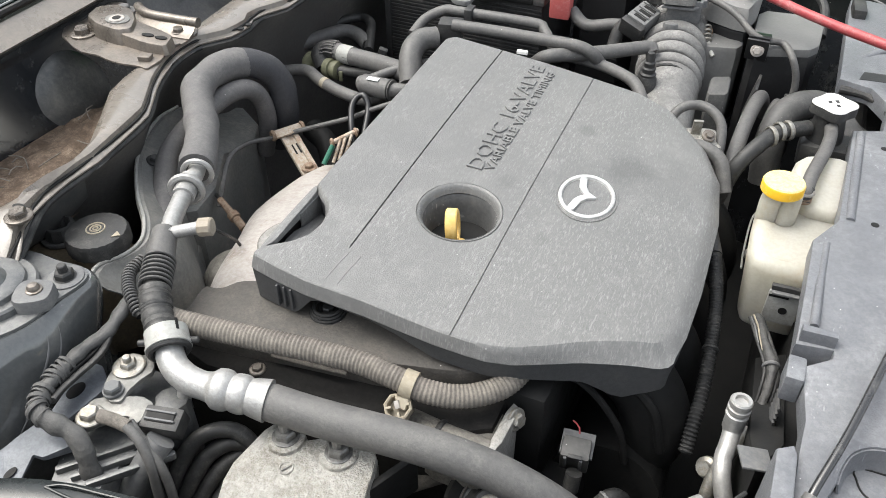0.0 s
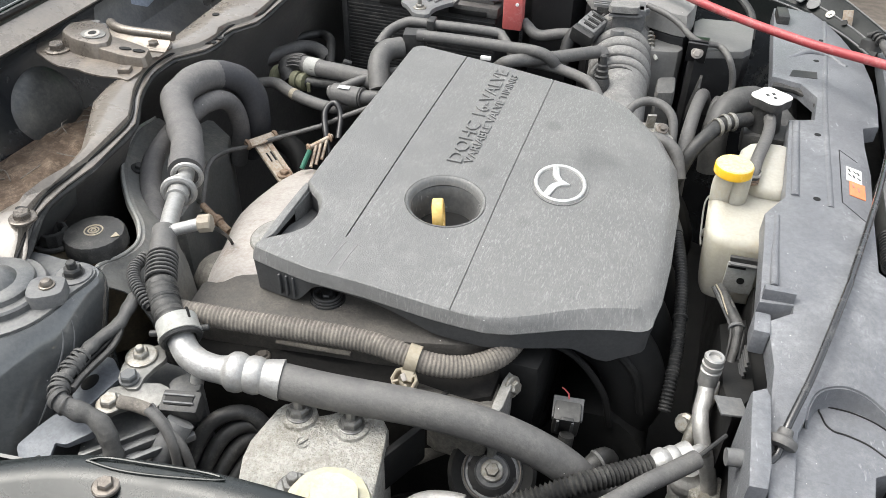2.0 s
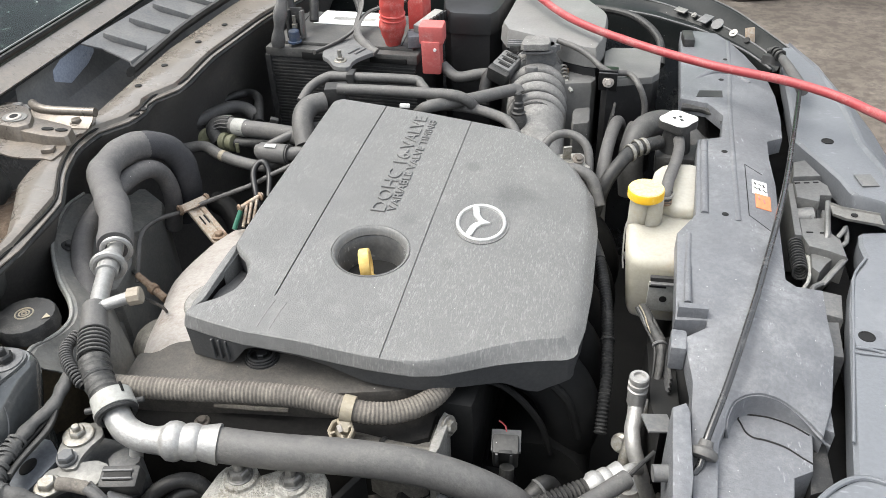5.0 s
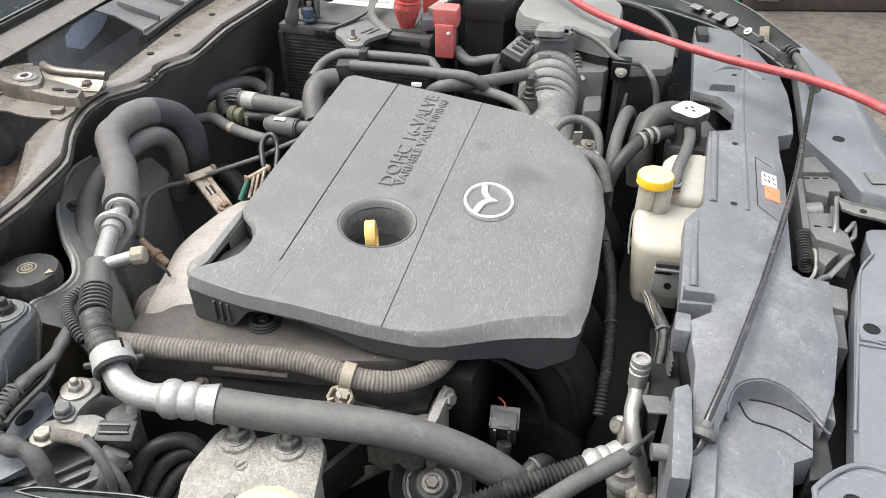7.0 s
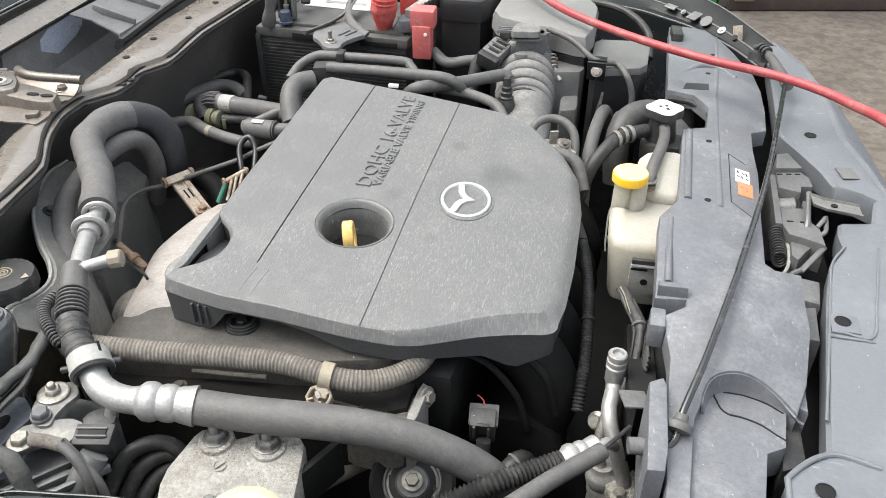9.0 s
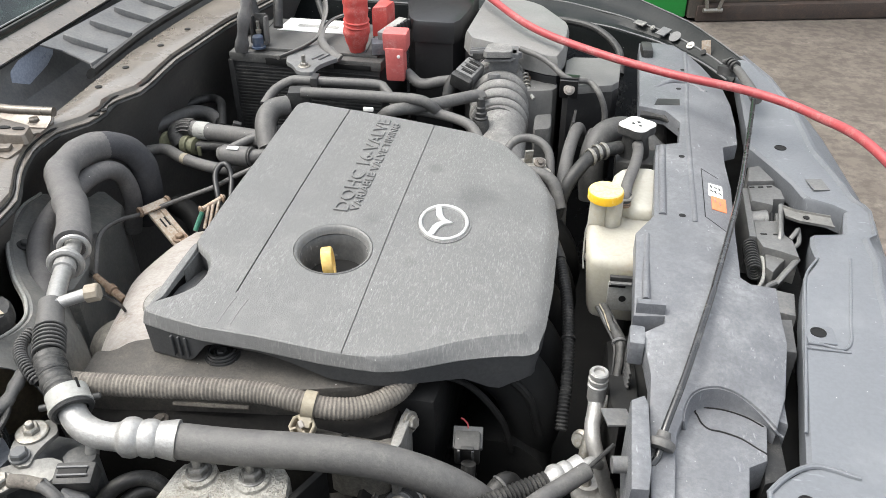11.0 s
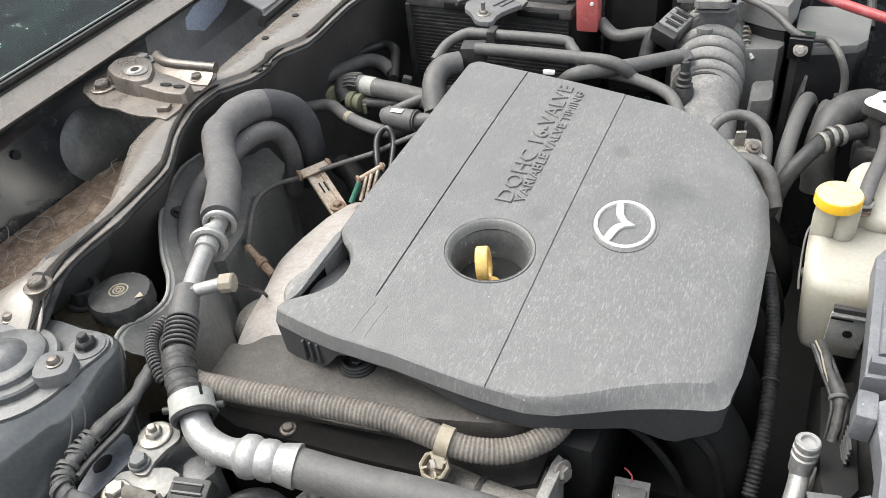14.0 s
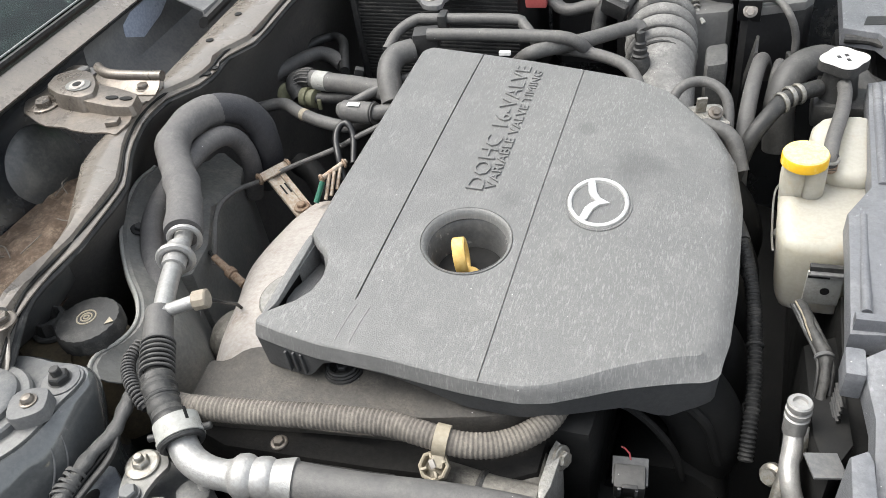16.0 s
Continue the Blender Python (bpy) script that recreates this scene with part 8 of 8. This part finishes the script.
part("cable", tube([(0.116, 0.628, 0.898), (0.146, 0.604, 0.898), (0.171, 0.589, 0.89), (0.192, 0.571, 0.88), (0.211, 0.567, 0.873), (0.238, 0.578, 0.868), (0.256, 0.551, 0.86), (0.268, 0.548, 0.83), (0.270, 0.545, 0.79), (0.272, 0.542, 0.74)], 0.0050, 12), RUBBER, ab, "sleeved sensor cable")
part("cable_plug", box((0.020, 0.016, 0.018), pose(0.270, 0.544, 0.800, 0, 0, 15), 0.003), BLACK, ab, "black cable plug")
part("cable_clip", box((0.014, 0.003, 0.006), pose(0.270, 0.5355, 0.804, 0, 0, 15), 0.001), GREYCLAMP, ab)
part("duct", tube([(0.125, 0.33, 0.755), (0.119, 0.37, 0.778), (0.111, 0.43, 0.797), (0.105, 0.475, 0.813), (0.102, 0.492, 0.819)], lambda u: 0.040 + 0.004 * u, 30), DUSTRUB, ab, "dusty rubber intake duct")


bl0, bl1 = Vector((0.104, 0.470, 0.818)), Vector((0.080, 0.648, 0.836))
# Dark core puts the shade between the rolls into the colour.
bellows = part("bellows", tube([bl0, bl0.lerp(bl1, 0.5), bl1], 0.0395, 32), RUBBER_D, ab, "rubber bellows core, dark for the shade between rolls")
for k in range(6):
    part("roll", ring_torus(bl0.lerp(bl1, 0.10 + 0.165 * k), bl1 - bl0, 0.0412, 0.0078 if k else 0.0065, 48, 14, 1.45), DUSTRUB, bellows, "dusty rubber roll")
for k in range(4):
    part("clamp_coil", ring_torus((0.1275 + 0.002 * k, 0.612 - 0.007 * k, 0.858 - 0.0035 * k), (0.3, -0.85, -0.4), 0.0055, 0.0018, 14, 6), STEEL, ab, "bright spring clamp ring")
part("clamp_tail", tube([(0.136, 0.588, 0.846), (0.142, 0.580, 0.838), (0.148, 0.574, 0.832)], 0.0032, 8), GREYCLAMP, ab)
part("duct_clamp", ring_torus((0.0795, 0.650, 0.836), (-0.12, 1, 0.03), 0.0455, 0.002, 36, 6, 2.5), RUBBER_D, ab, "worm-drive clamp")
part("duct_clamp", ring_torus((0.1185, 0.374, 0.780), (-0.15, 0.9, 0.42), 0.0405, 0.0014, 36, 6, 3), STEEL, ab, "worm-drive clamp")
part("clamp_screw", box((0.008, 0.035, 0.008), pose(0.129, 0.635, 0.848, 0, 0, 14), 0.002), RUST, ab)
part("outlet", tube([(0.080, 0.645, 0.836), (0.077, 0.69, 0.836), (0.075, 0.76, 0.836)], 0.044, 24), GREYP, ab)
part("spigot", lathe([(0.0130, -0.006), (0.0125, 0.012), (0.0105, 0.016), (0.0112, 0.019), (0.0085, 0.021), (0.0092, 0.027), (0.0072, 0.029), (0.0078, 0.035), (0.0060, 0.037), (0.0050, 0.049), (0.0, 0.050)], turn_to((0.082, 0.432, 0.836), (-0.03, 0.05, 1)), 20), BLACK, ab, "black plastic hose spigot")
part("sensor_base", box((0.050, 0.044, 0.034), pose(0.090, 0.607, 0.886, 0, 0, 8), 0.004), GREYP, ab)
part("sensor_top", prism([(0.060, 0.566), (0.104, 0.574), (0.108, 0.584), (0.101, 0.612), (0.096, 0.616), (0.067, 0.612), (0.062, 0.605)], 0.9005, 0.911, 0.0025, times=1, cut=0.15), DUSTRUB, ab, "dusty sensor cap")
part("sensor_lip", prism([(0.062, 0.570), (0.106, 0.578), (0.122, 0.600), (0.104, 0.616), (0.066, 0.612)], 0.893, 0.8965, 0.001), GREYP, ab)
part("sensor_ear", prism([(0.106, 0.583), (0.122, 0.600), (0.104, 0.612)], 0.8965, 0.903, 0.001), GREYP, ab)
part("sensor_tab", prism([(0.074, 0.557), (0.086, 0.556), (0.092, 0.562), (0.086, 0.568), (0.074, 0.567), (0.069, 0.562)], 0.868, 0.876, 0.001, times=1), GREYP, ab)
for k in range(3):
    part("sensor_fin", box((0.026, 0.0032, 0.006), pose(0.048, 0.584 + 0.0085 * k, 0.903, 0, 0, 4), 0.001), GREYP, ab)
part("sensor_fin_back", box((0.020, 0.024, 0.010), pose(0.050, 0.592, 0.8975, 0, 0, 4), 0.001), BLACK, ab)
plg = part("sensor_plug", box((0.034, 0.042, 0.030), pose(0.036, 0.575, 0.868, 14, 16, -18), 0.004), GREYP, ab)
plug_m = pose(0.036, 0.575, 0.868, 14, 16, -18)
for k in range(3):
    part("plug_slot", box((0.020, 0.0052, 0.001), plug_m @ pose(0.002, -0.013 + 0.012 * k, 0.0152), 0), DEEP, plg, "dark slot in the plug")
    part("plug_rib", box((0.026, 0.003, 0.0035), plug_m @ pose(0.0, -0.0075 + 0.012 * k, 0.0158), 0.0008), GREYP, plg)
part("plug_skirt", box((0.038, 0.014, 0.026), plug_m @ pose(0, -0.024, -0.002), 0.003), BLACK, plg)
part("plug_loom", tube([(0.024, 0.575, 0.868), (0.006, 0.565, 0.85), (0.002, 0.545, 0.81)], 0.010, 12), RUBBER_D, ab)

# red cable lying over the front of the bay
rcab = thing("red_cable", "thick red rubber cable laid across the front", "cable", (0.35, 0.55, 0.80))
part("cable", tube([(-0.16, 1.25, 0.80), (-0.10, 1.05, 0.90), (0.0, 0.87, 0.925), (0.12, 0.69, 0.920), (0.232, 0.606, 0.912), (0.355, 0.535, 0.909), (0.476, 0.485, 0.908), (0.553, 0.410, 0.91), (0.610, 0.280, 0.915), (0.70, 0.05, 0.85), (0.80, -0.15, 0.55), (0.85, -0.2, 0.01)], 0.0066, 16, 0.012), REDCABLE, rcab)
# hoses and straps along the far wing
fw = thing("far_wing_pipe", "thin black pipe along the far inner wing", "pipe", (0.2, 0.88, 0.80))
part("pipe", tube([(0.05, 0.93, 0.86), (0.15, 0.90, 0.868), (0.23, 0.86, 0.868), (0.28, 0.80, 0.85), (0.29, 0.74, 0.82)], 0.007, 10), RUBBER_D, fw)
part("bracket", box((0.018, 0.004, 0.028), pose(0.446, 0.862, 0.842, -20, 0, 25), 0.001), PALERUST, fw, "rusty pale tab")

# ---- cowl bracket ----
bk = thing("wiper_bracket", "grimy pressed steel wiper bracket bolted to the cowl", "bracket", (-0.57, 0.17, 0.89))
foot = [(-0.674, 0.147), (-0.655, 0.122), (-0.644, 0.117), (-0.6125, 0.102), (-0.5935, 0.096), (-0.568, 0.098), (-0.546, 0.0925), (-0.523, 0.0915), (-0.499, 0.096), (-0.483, 0.0935), (-0.483, 0.106), (-0.484, 0.126), (-0.498, 0.146), (-0.4955, 0.1695), (-0.489, 0.171), (-0.4915, 0.205), (-0.508, 0.226), (-0.583, 0.219), (-0.62, 0.228), (-0.656, 0.247), (-0.677, 0.242), (-0.674, 0.202), (-0.664, 0.17)]
part("plate", prism(foot, 0.8945, 0.897, 0.001, times=1, cut=0.18), GREASE, bk)
# folded hump over the pivot and the tongue that runs down on to the flange
hump = prism([(-0.632, 0.153), (-0.638, 0.180), (-0.618, 0.196), (-0.586, 0.192), (-0.562, 0.170), (-0.548, 0.146), (-0.562, 0.134), (-0.600, 0.138)], 0.896, lambda x, y: 0.9195 + 0.05 * (y - 0.16), 0.005, taper=1.13, times=1, cut=0.16)
sad = part("saddle", hump, GREASE, bk, "folded greasy steel hump")
tongue = prism([(-0.582, 0.176), (-0.545, 0.174), (-0.520, 0.170), (-0.497, 0.165), (-0.486, 0.136), (-0.516, 0.131), (-0.570, 0.136)], 0.896, lambda x, y: 0.9120 - 0.05 * (x + 0.54), 0.003, taper=1.07, times=1, cut=0.14)
part("tongue", tongue, GREASE, sad, "sloping steel tongue with two slots")
part("worn_patch", lathe([(0.0185, 0.0), (0.018, 0.0008), (0.013, 0.0010), (0.0, 0.0010)], turn_to((-0.581, 0.1575, 0.9200), (0, -0.05, 1)) @ Matrix.Diagonal((1.0, 0.72, 1, 1)), 26), ZINC, sad, "bare patch worn bright")
part("washer", lathe([(0.0105, 0), (0.0105, 0.001), (0.0095, 0.0018), (0.0055, 0.0018)], turn_to((-0.581, 0.1565, 0.9206), (0, -0.05, 1)), 26), SHIELD, sad, "pale worn washer")
part("boss_hole", lathe([(0.0056, 0), (0.0056, 0.0024), (0, 0.0024)], turn_to((-0.581, 0.1565, 0.9206), (0, -0.05, 1)), 16), DEEP, sad)
for x, y, z in [(-0.524, 0.1485, 0.9114), (-0.504, 0.1505, 0.9104)]:
    part("slot", lathe([(0.0055, 0), (0.0055, 0.0012), (0, 0.0012)], pose(x, y, z, 0, 3, 12) @ Matrix.Diagonal((1.55, 0.75, 1, 1)), 18), DEEP, sad)
part("rolled_arm", tube([(-0.604, 0.221, 0.910), (-0.592, 0.212, 0.9105), (-0.566, 0.2035, 0.911), (-0.525, 0.2055, 0.911), (-0.490, 0.209, 0.911)], 0.0068, 12), GREASE, bk, "rolled edge of the bracket")
part("arm_web", sheet([[(x, y - 0.004, 0.909), (x + 0.002, y - 0.012, 0.903), (x + 0.004, y - 0.026, 0.8985)] for x, y in ((-0.600, 0.217), (-0.566, 0.203), (-0.525, 0.205), (-0.492, 0.209))], 0.0015), GREASE, bk)
bolt(bk, (-0.5135, 0.1935, 0.8995), r=0.0068, material=GREASE, washer=1.4)
part("square_nut", box((0.016, 0.014, 0.006), pose(-0.502, 0.1145, 0.900, 0, 0, 20), 0.0015), GREASE, bk)
bolt(bk, (-0.630, 0.137, 0.898), r=0.0098, material=GREASE, washer=1.75)
bolt(bk, (-0.631, 0.219, 0.899), r=0.0085, material=RUBBER, washer=1.9)
# plastic scuttle grille section
sg = thing("scuttle_grille", "dark plastic scuttle section with ribs behind the cowl", "scuttle panel", (-0.58, 0.6, 0.86))
part("tray", sheet([[(-0.665, y, 0.92), (-0.64, y + 0.02, 0.905), (-0.585, y + 0.01, 0.890), (-0.575, y, 0.86)] for y in (0.43, 0.55, 0.7, 0.85, 1.05)], 0.003), GREYP, sg)
for y in (0.47, 0.55, 0.63, 0.71):
    part("rib", box((0.075, 0.005, 0.012), pose(-0.62, y + 0.015, 0.905, 0, 18, 8), 0.001), GREYP, sg)
part("dark_edge", tube([(-0.575, 0.42, 0.88), (-0.572, 0.6, 0.895), (-0.56, 0.8, 0.90), (-0.55, 1.0, 0.90)], 0.014, 8, flat=0.5), BLACK, sg)

# ---- brake fluid reservoir ----
br = thing("brake_fluid_reservoir", "brown-stained fluid reservoir with a black screw cap", "reservoir", (-0.38, -0.13, 0.70))
part("tank", prism([(-0.49, -0.155), (-0.40, -0.19), (-0.335, -0.175), (-0.32, -0.11), (-0.40, -0.09), (-0.48, -0.10)], 0.70, 0.800, 0.016, times=2), TANKBROWN, br, "brown-stained tank")
part("collar", lathe([(0.034, 0.78), (0.033, 0.800), (0.0285, 0.812), (0.0285, 0.824), (0.0, 0.824)], pose(-0.368, -0.137, 0), 30), TANKBROWN, br)
cap = part("cap", lathe([(0.030, 0.820), (0.0325, 0.822), (0.0325, 0.836), (0.0305, 0.840), (0.020, 0.8412), (0.0, 0.8412)], pose(-0.368, -0.137, 0), 48, wave=(24, 0.03)), RUBBER_D, br, "black knurled screw cap")
for rr in (0.0095, 0.0055, 0.0025):
    part("cap_mark", ring_torus((-0.369, -0.136, 0.8415), (0, 0, 1), rr, 0.0009, 26, 6), CLIPPL, cap, "faint yellow ring print")
part("cap_mark", prism([(-0.345, -0.130), (-0.337, -0.134), (-0.344, -0.140)], 0.8412, 0.8418), CLIPPL, cap, "faint printed triangle")
part("small_cap", lathe([(0.0155, 0.74), (0.0165, 0.812), (0.0150, 0.8195), (0.012, 0.8205), (0.0105, 0.818), (0.0095, 0.806), (0, 0.806)], pose(-0.439, -0.128, 0), 40, wave=(10, 0.10)), HOSE_DARK, br, "small ribbed black cap")
part("small_ring", ring_torus((-0.439, -0.128, 0.803), (0, 0, 1), 0.0205, 0.0032, 26, 8), RUBBER, br)
bolt(body, (-0.388, -0.198, 0.8935), r=0.008, material=GREASE)
part("hole", lathe([(0.006, 0.0), (0.006, 0.0012), (0.0, 0.0012)], pose(-0.399, -0.187, 0.8938) @ Matrix.Diagonal((1.3, 0.7, 1, 1)), 16), DEEP, body)

# ---- brackets and wiring by the strut tower ----
tw = thing("tower_bracket", "bare zinc bracket with bolts beside the strut tower", "bracket", (-0.22, -0.3, 0.70))
part("plate", prism([(-0.224, -0.228), (-0.209, -0.244), (-0.213, -0.259), (-0.214, -0.272), (-0.211, -0.286), (-0.221, -0.290), (-0.236, -0.283), (-0.243, -0.268), (-0.246, -0.256), (-0.239, -0.239)], 0.799, 0.804, 0.0015, times=1, cut=0.16), ZINC, tw)
part("lower_plate", prism([(-0.240, -0.292), (-0.224, -0.281), (-0.199, -0.271), (-0.186, -0.273), (-0.182, -0.279), (-0.185, -0.299), (-0.192, -0.300), (-0.196, -0.293), (-0.210, -0.299), (-0.220, -0.309), (-0.226, -0.320), (-0.233, -0.320), (-0.238, -0.313)], 0.790, lambda x, y: 0.8005 + 0.08 * (y + 0.29), 0.0015, times=1, cut=0.14), ZINC, tw, "pale folded zinc plate")
part("base", prism([(-0.270, -0.285), (-0.250, -0.225), (-0.20, -0.225), (-0.185, -0.27), (-0.185, -0.36), (-0.225, -0.37)], 0.62, 0.775, 0.004), MOUNT, tw, "dark painted base")
for k in range(3):
    part("base_rib", box((0.006, 0.075, 0.008), pose(-0.206 + 0.017 * k, -0.325, 0.777, 0, 0, -40), 0.002), MOUNT, tw)
part("side_box", prism([(-0.205, -0.254), (-0.190, -0.234), (-0.168, -0.247), (-0.176, -0.272), (-0.192, -0.270)], 0.70, 0.786, 0.003, times=1), MOUNT, tw, "dark moulded box beside the bracket")
part("blade", prism([(-0.274, -0.254), (-0.265, -0.254), (-0.243, -0.270), (-0.247, -0.295), (-0.251, -0.320), (-0.270, -0.318), (-0.279, -0.279)], 0.786, lambda x, y: 0.793 + 0.05 * (y + 0.28), 0.0015, times=1, cut=0.1), BLUEZ, tw, "bluish zinc folded blade")
bld = part("blade_foot", prism([(-0.273, -0.327), (-0.249, -0.327), (-0.226, -0.330), (-0.225, -0.336), (-0.240, -0.353), (-0.251, -0.354), (-0.247, -0.364), (-0.241, -0.379), (-0.258, -0.388), (-0.284, -0.366), (-0.280, -0.345)], 0.785, lambda x, y: 0.7905 + 0.12 * (y + 0.34) + 0.10 * (x + 0.25), 0.0015, times=1, cut=0.1), BLUEZ, tw, "bluish zinc foot")
part("slot", lathe([(0.0088, 0), (0.0088, 0.0012), (0, 0.0012)], pose(-0.2665, -0.287, 0.7925) @ Matrix.Diagonal((0.75, 1.15, 1, 1)), 16), DEEP, tw, "dark slot in the blade")
part("slot", lathe([(0.005, 0), (0.005, 0.001), (0, 0.001)], pose(-0.2545, -0.3755, 0.7872) @ Matrix.Diagonal((0.7, 1.3, 1, 1)), 16), DEEP, bld)
bolt(tw, (-0.2325, -0.2505, 0.8052), r=0.0072, washer=2.1, stud=0.013)
bolt(tw, (-0.2245, -0.2795, 0.8052), r=0.0075, material=MOUNT, washer=1.25)
gc = thing("ground_cable", "braided ground cable with a tan lug and black plug", "cable", (-0.18, -0.31, 0.72))
part("lug", tube([(-0.214, -0.308, 0.808), (-0.205, -0.307, 0.8085), (-0.197, -0.306, 0.808), (-0.184, -0.3055, 0.806)], 0.0062, 12, flat=0.65), CONDUIT, gc, "tan crimped lug")
bolt(gc, (-0.2235, -0.3095, 0.8035), r=0.0078, washer=1.6)
part("cable", tube([(-0.186, -0.3055, 0.806), (-0.175, -0.308, 0.802), (-0.165, -0.312, 0.795), (-0.155, -0.318, 0.78), (-0.153, -0.322, 0.75), (-0.153, -0.325, 0.70)], 0.0048, 12), RUBBER, gc)
part("cable", tube([(-0.188, -0.300, 0.804), (-0.174, -0.306, 0.80), (-0.162, -0.309, 0.791), (-0.148, -0.314, 0.775), (-0.143, -0.317, 0.745), (-0.143, -0.32, 0.70)], 0.0042, 12), RUBBER, gc)
plg = part("plug", box((0.036, 0.022, 0.020), pose(-0.169, -0.281, 0.792, 14, 0, 14), 0.003), BLACK, gc, "black two-way plug")
part("plug_window", box((0.026, 0.011, 0.002), pose(-0.1695, -0.283, 0.8022, 14, 0, 14), 0.0005), DEEP, plg)
for k in (-1, 1):
    part("plug_rib", box((0.028, 0.0018, 0.003), pose(-0.1695 - 0.0015 * k, -0.283 + 0.0035 * k, 0.8030 + 0.001 * k, 14, 0, 14), 0.0005), GREYP, plg)
part("sleeve", tube([(-0.161, -0.296, 0.790), (-0.167, -0.310, 0.775), (-0.178, -0.324, 0.75), (-0.192, -0.333, 0.72), (-0.20, -0.34, 0.68)], 0.0125, 16), GREYP, gc, "grey taped branch")
hn = thing("taped_wiring_loom", "grey taped wiring loom over the tower bracket", "wiring", (-0.26, -0.27, 0.76))
wave_r = lambda u: 0.0088 + 0.0006 * math.sin(60 * u) + 0.0005 * math.sin(97 * u)  # noqa: E731
part("loom", tube([(-0.275, -0.185, 0.815), (-0.272, -0.198, 0.828), (-0.266, -0.218, 0.829), (-0.263, -0.240, 0.826), (-0.270, -0.262, 0.823), (-0.2705, -0.290, 0.821), (-0.2675, -0.314, 0.820), (-0.257, -0.331, 0.819), (-0.241, -0.334, 0.816), (-0.221, -0.332, 0.810), (-0.208, -0.336, 0.80), (-0.201, -0.342, 0.78), (-0.199, -0.347, 0.74)], wave_r, 16, 0.003, flat=0.7), LOOM, hn)
part("strand", tube([(-0.262, -0.236, 0.826), (-0.257, -0.247, 0.822), (-0.2555, -0.262, 0.818), (-0.258, -0.284, 0.816), (-0.258, -0.302, 0.816), (-0.255, -0.318, 0.817)], 0.0055, 12, flat=0.6), RUBBER_D, hn)
part("strand", tube([(-0.262, -0.238, 0.824), (-0.262, -0.255, 0.819), (-0.2645, -0.278, 0.817), (-0.2635, -0.300, 0.817)], 0.0042, 12, flat=0.6), DEEP, hn)
for k in range(11):
    u = k / 10
    q = spline([(-0.2715, -0.282, 0.8210), (-0.2705, -0.298, 0.8208), (-0.267, -0.315, 0.820), (-0.257, -0.331, 0.819), (-0.243, -0.3345, 0.816)], 0.0052)
    i = min(len(q) - 2, int(u * (len(q) - 2)))
    part("tape_wrap", ring_torus(q[i], q[i + 1] - q[i] + Vector((0.0012 * math.sin(5 * k), 0.0012 * math.cos(7 * k), 0)), 0.0090, 0.0009 + 0.0004 * math.sin(3 * k), 20, 6, 2.0), LOOM, hn, "wrinkled grey tape")
lp = thing("coiled_hoses", "black rubber hoses looping beside the tower", "hose", (-0.15, -0.26, 0.62))
for k, rr in enumerate((0.0, 0.015, 0.029, 0.042)):
    part("loop", tube([(-0.172 + rr, -0.335, 0.66), (-0.168 + rr * 0.9, -0.300, 0.715 - rr * 0.5), (-0.158 + rr * 0.8, -0.262, 0.752 - rr), (-0.125 + rr * 0.3, -0.240, 0.752 - rr), (-0.095, -0.25, 0.71 - rr), (-0.085, -0.28, 0.63)], 0.0078, 14), RUBBER_D, lp)
bolt(lp, (-0.135, -0.288, 0.68), (0.2, -0.6, 0.7), r=0.006)
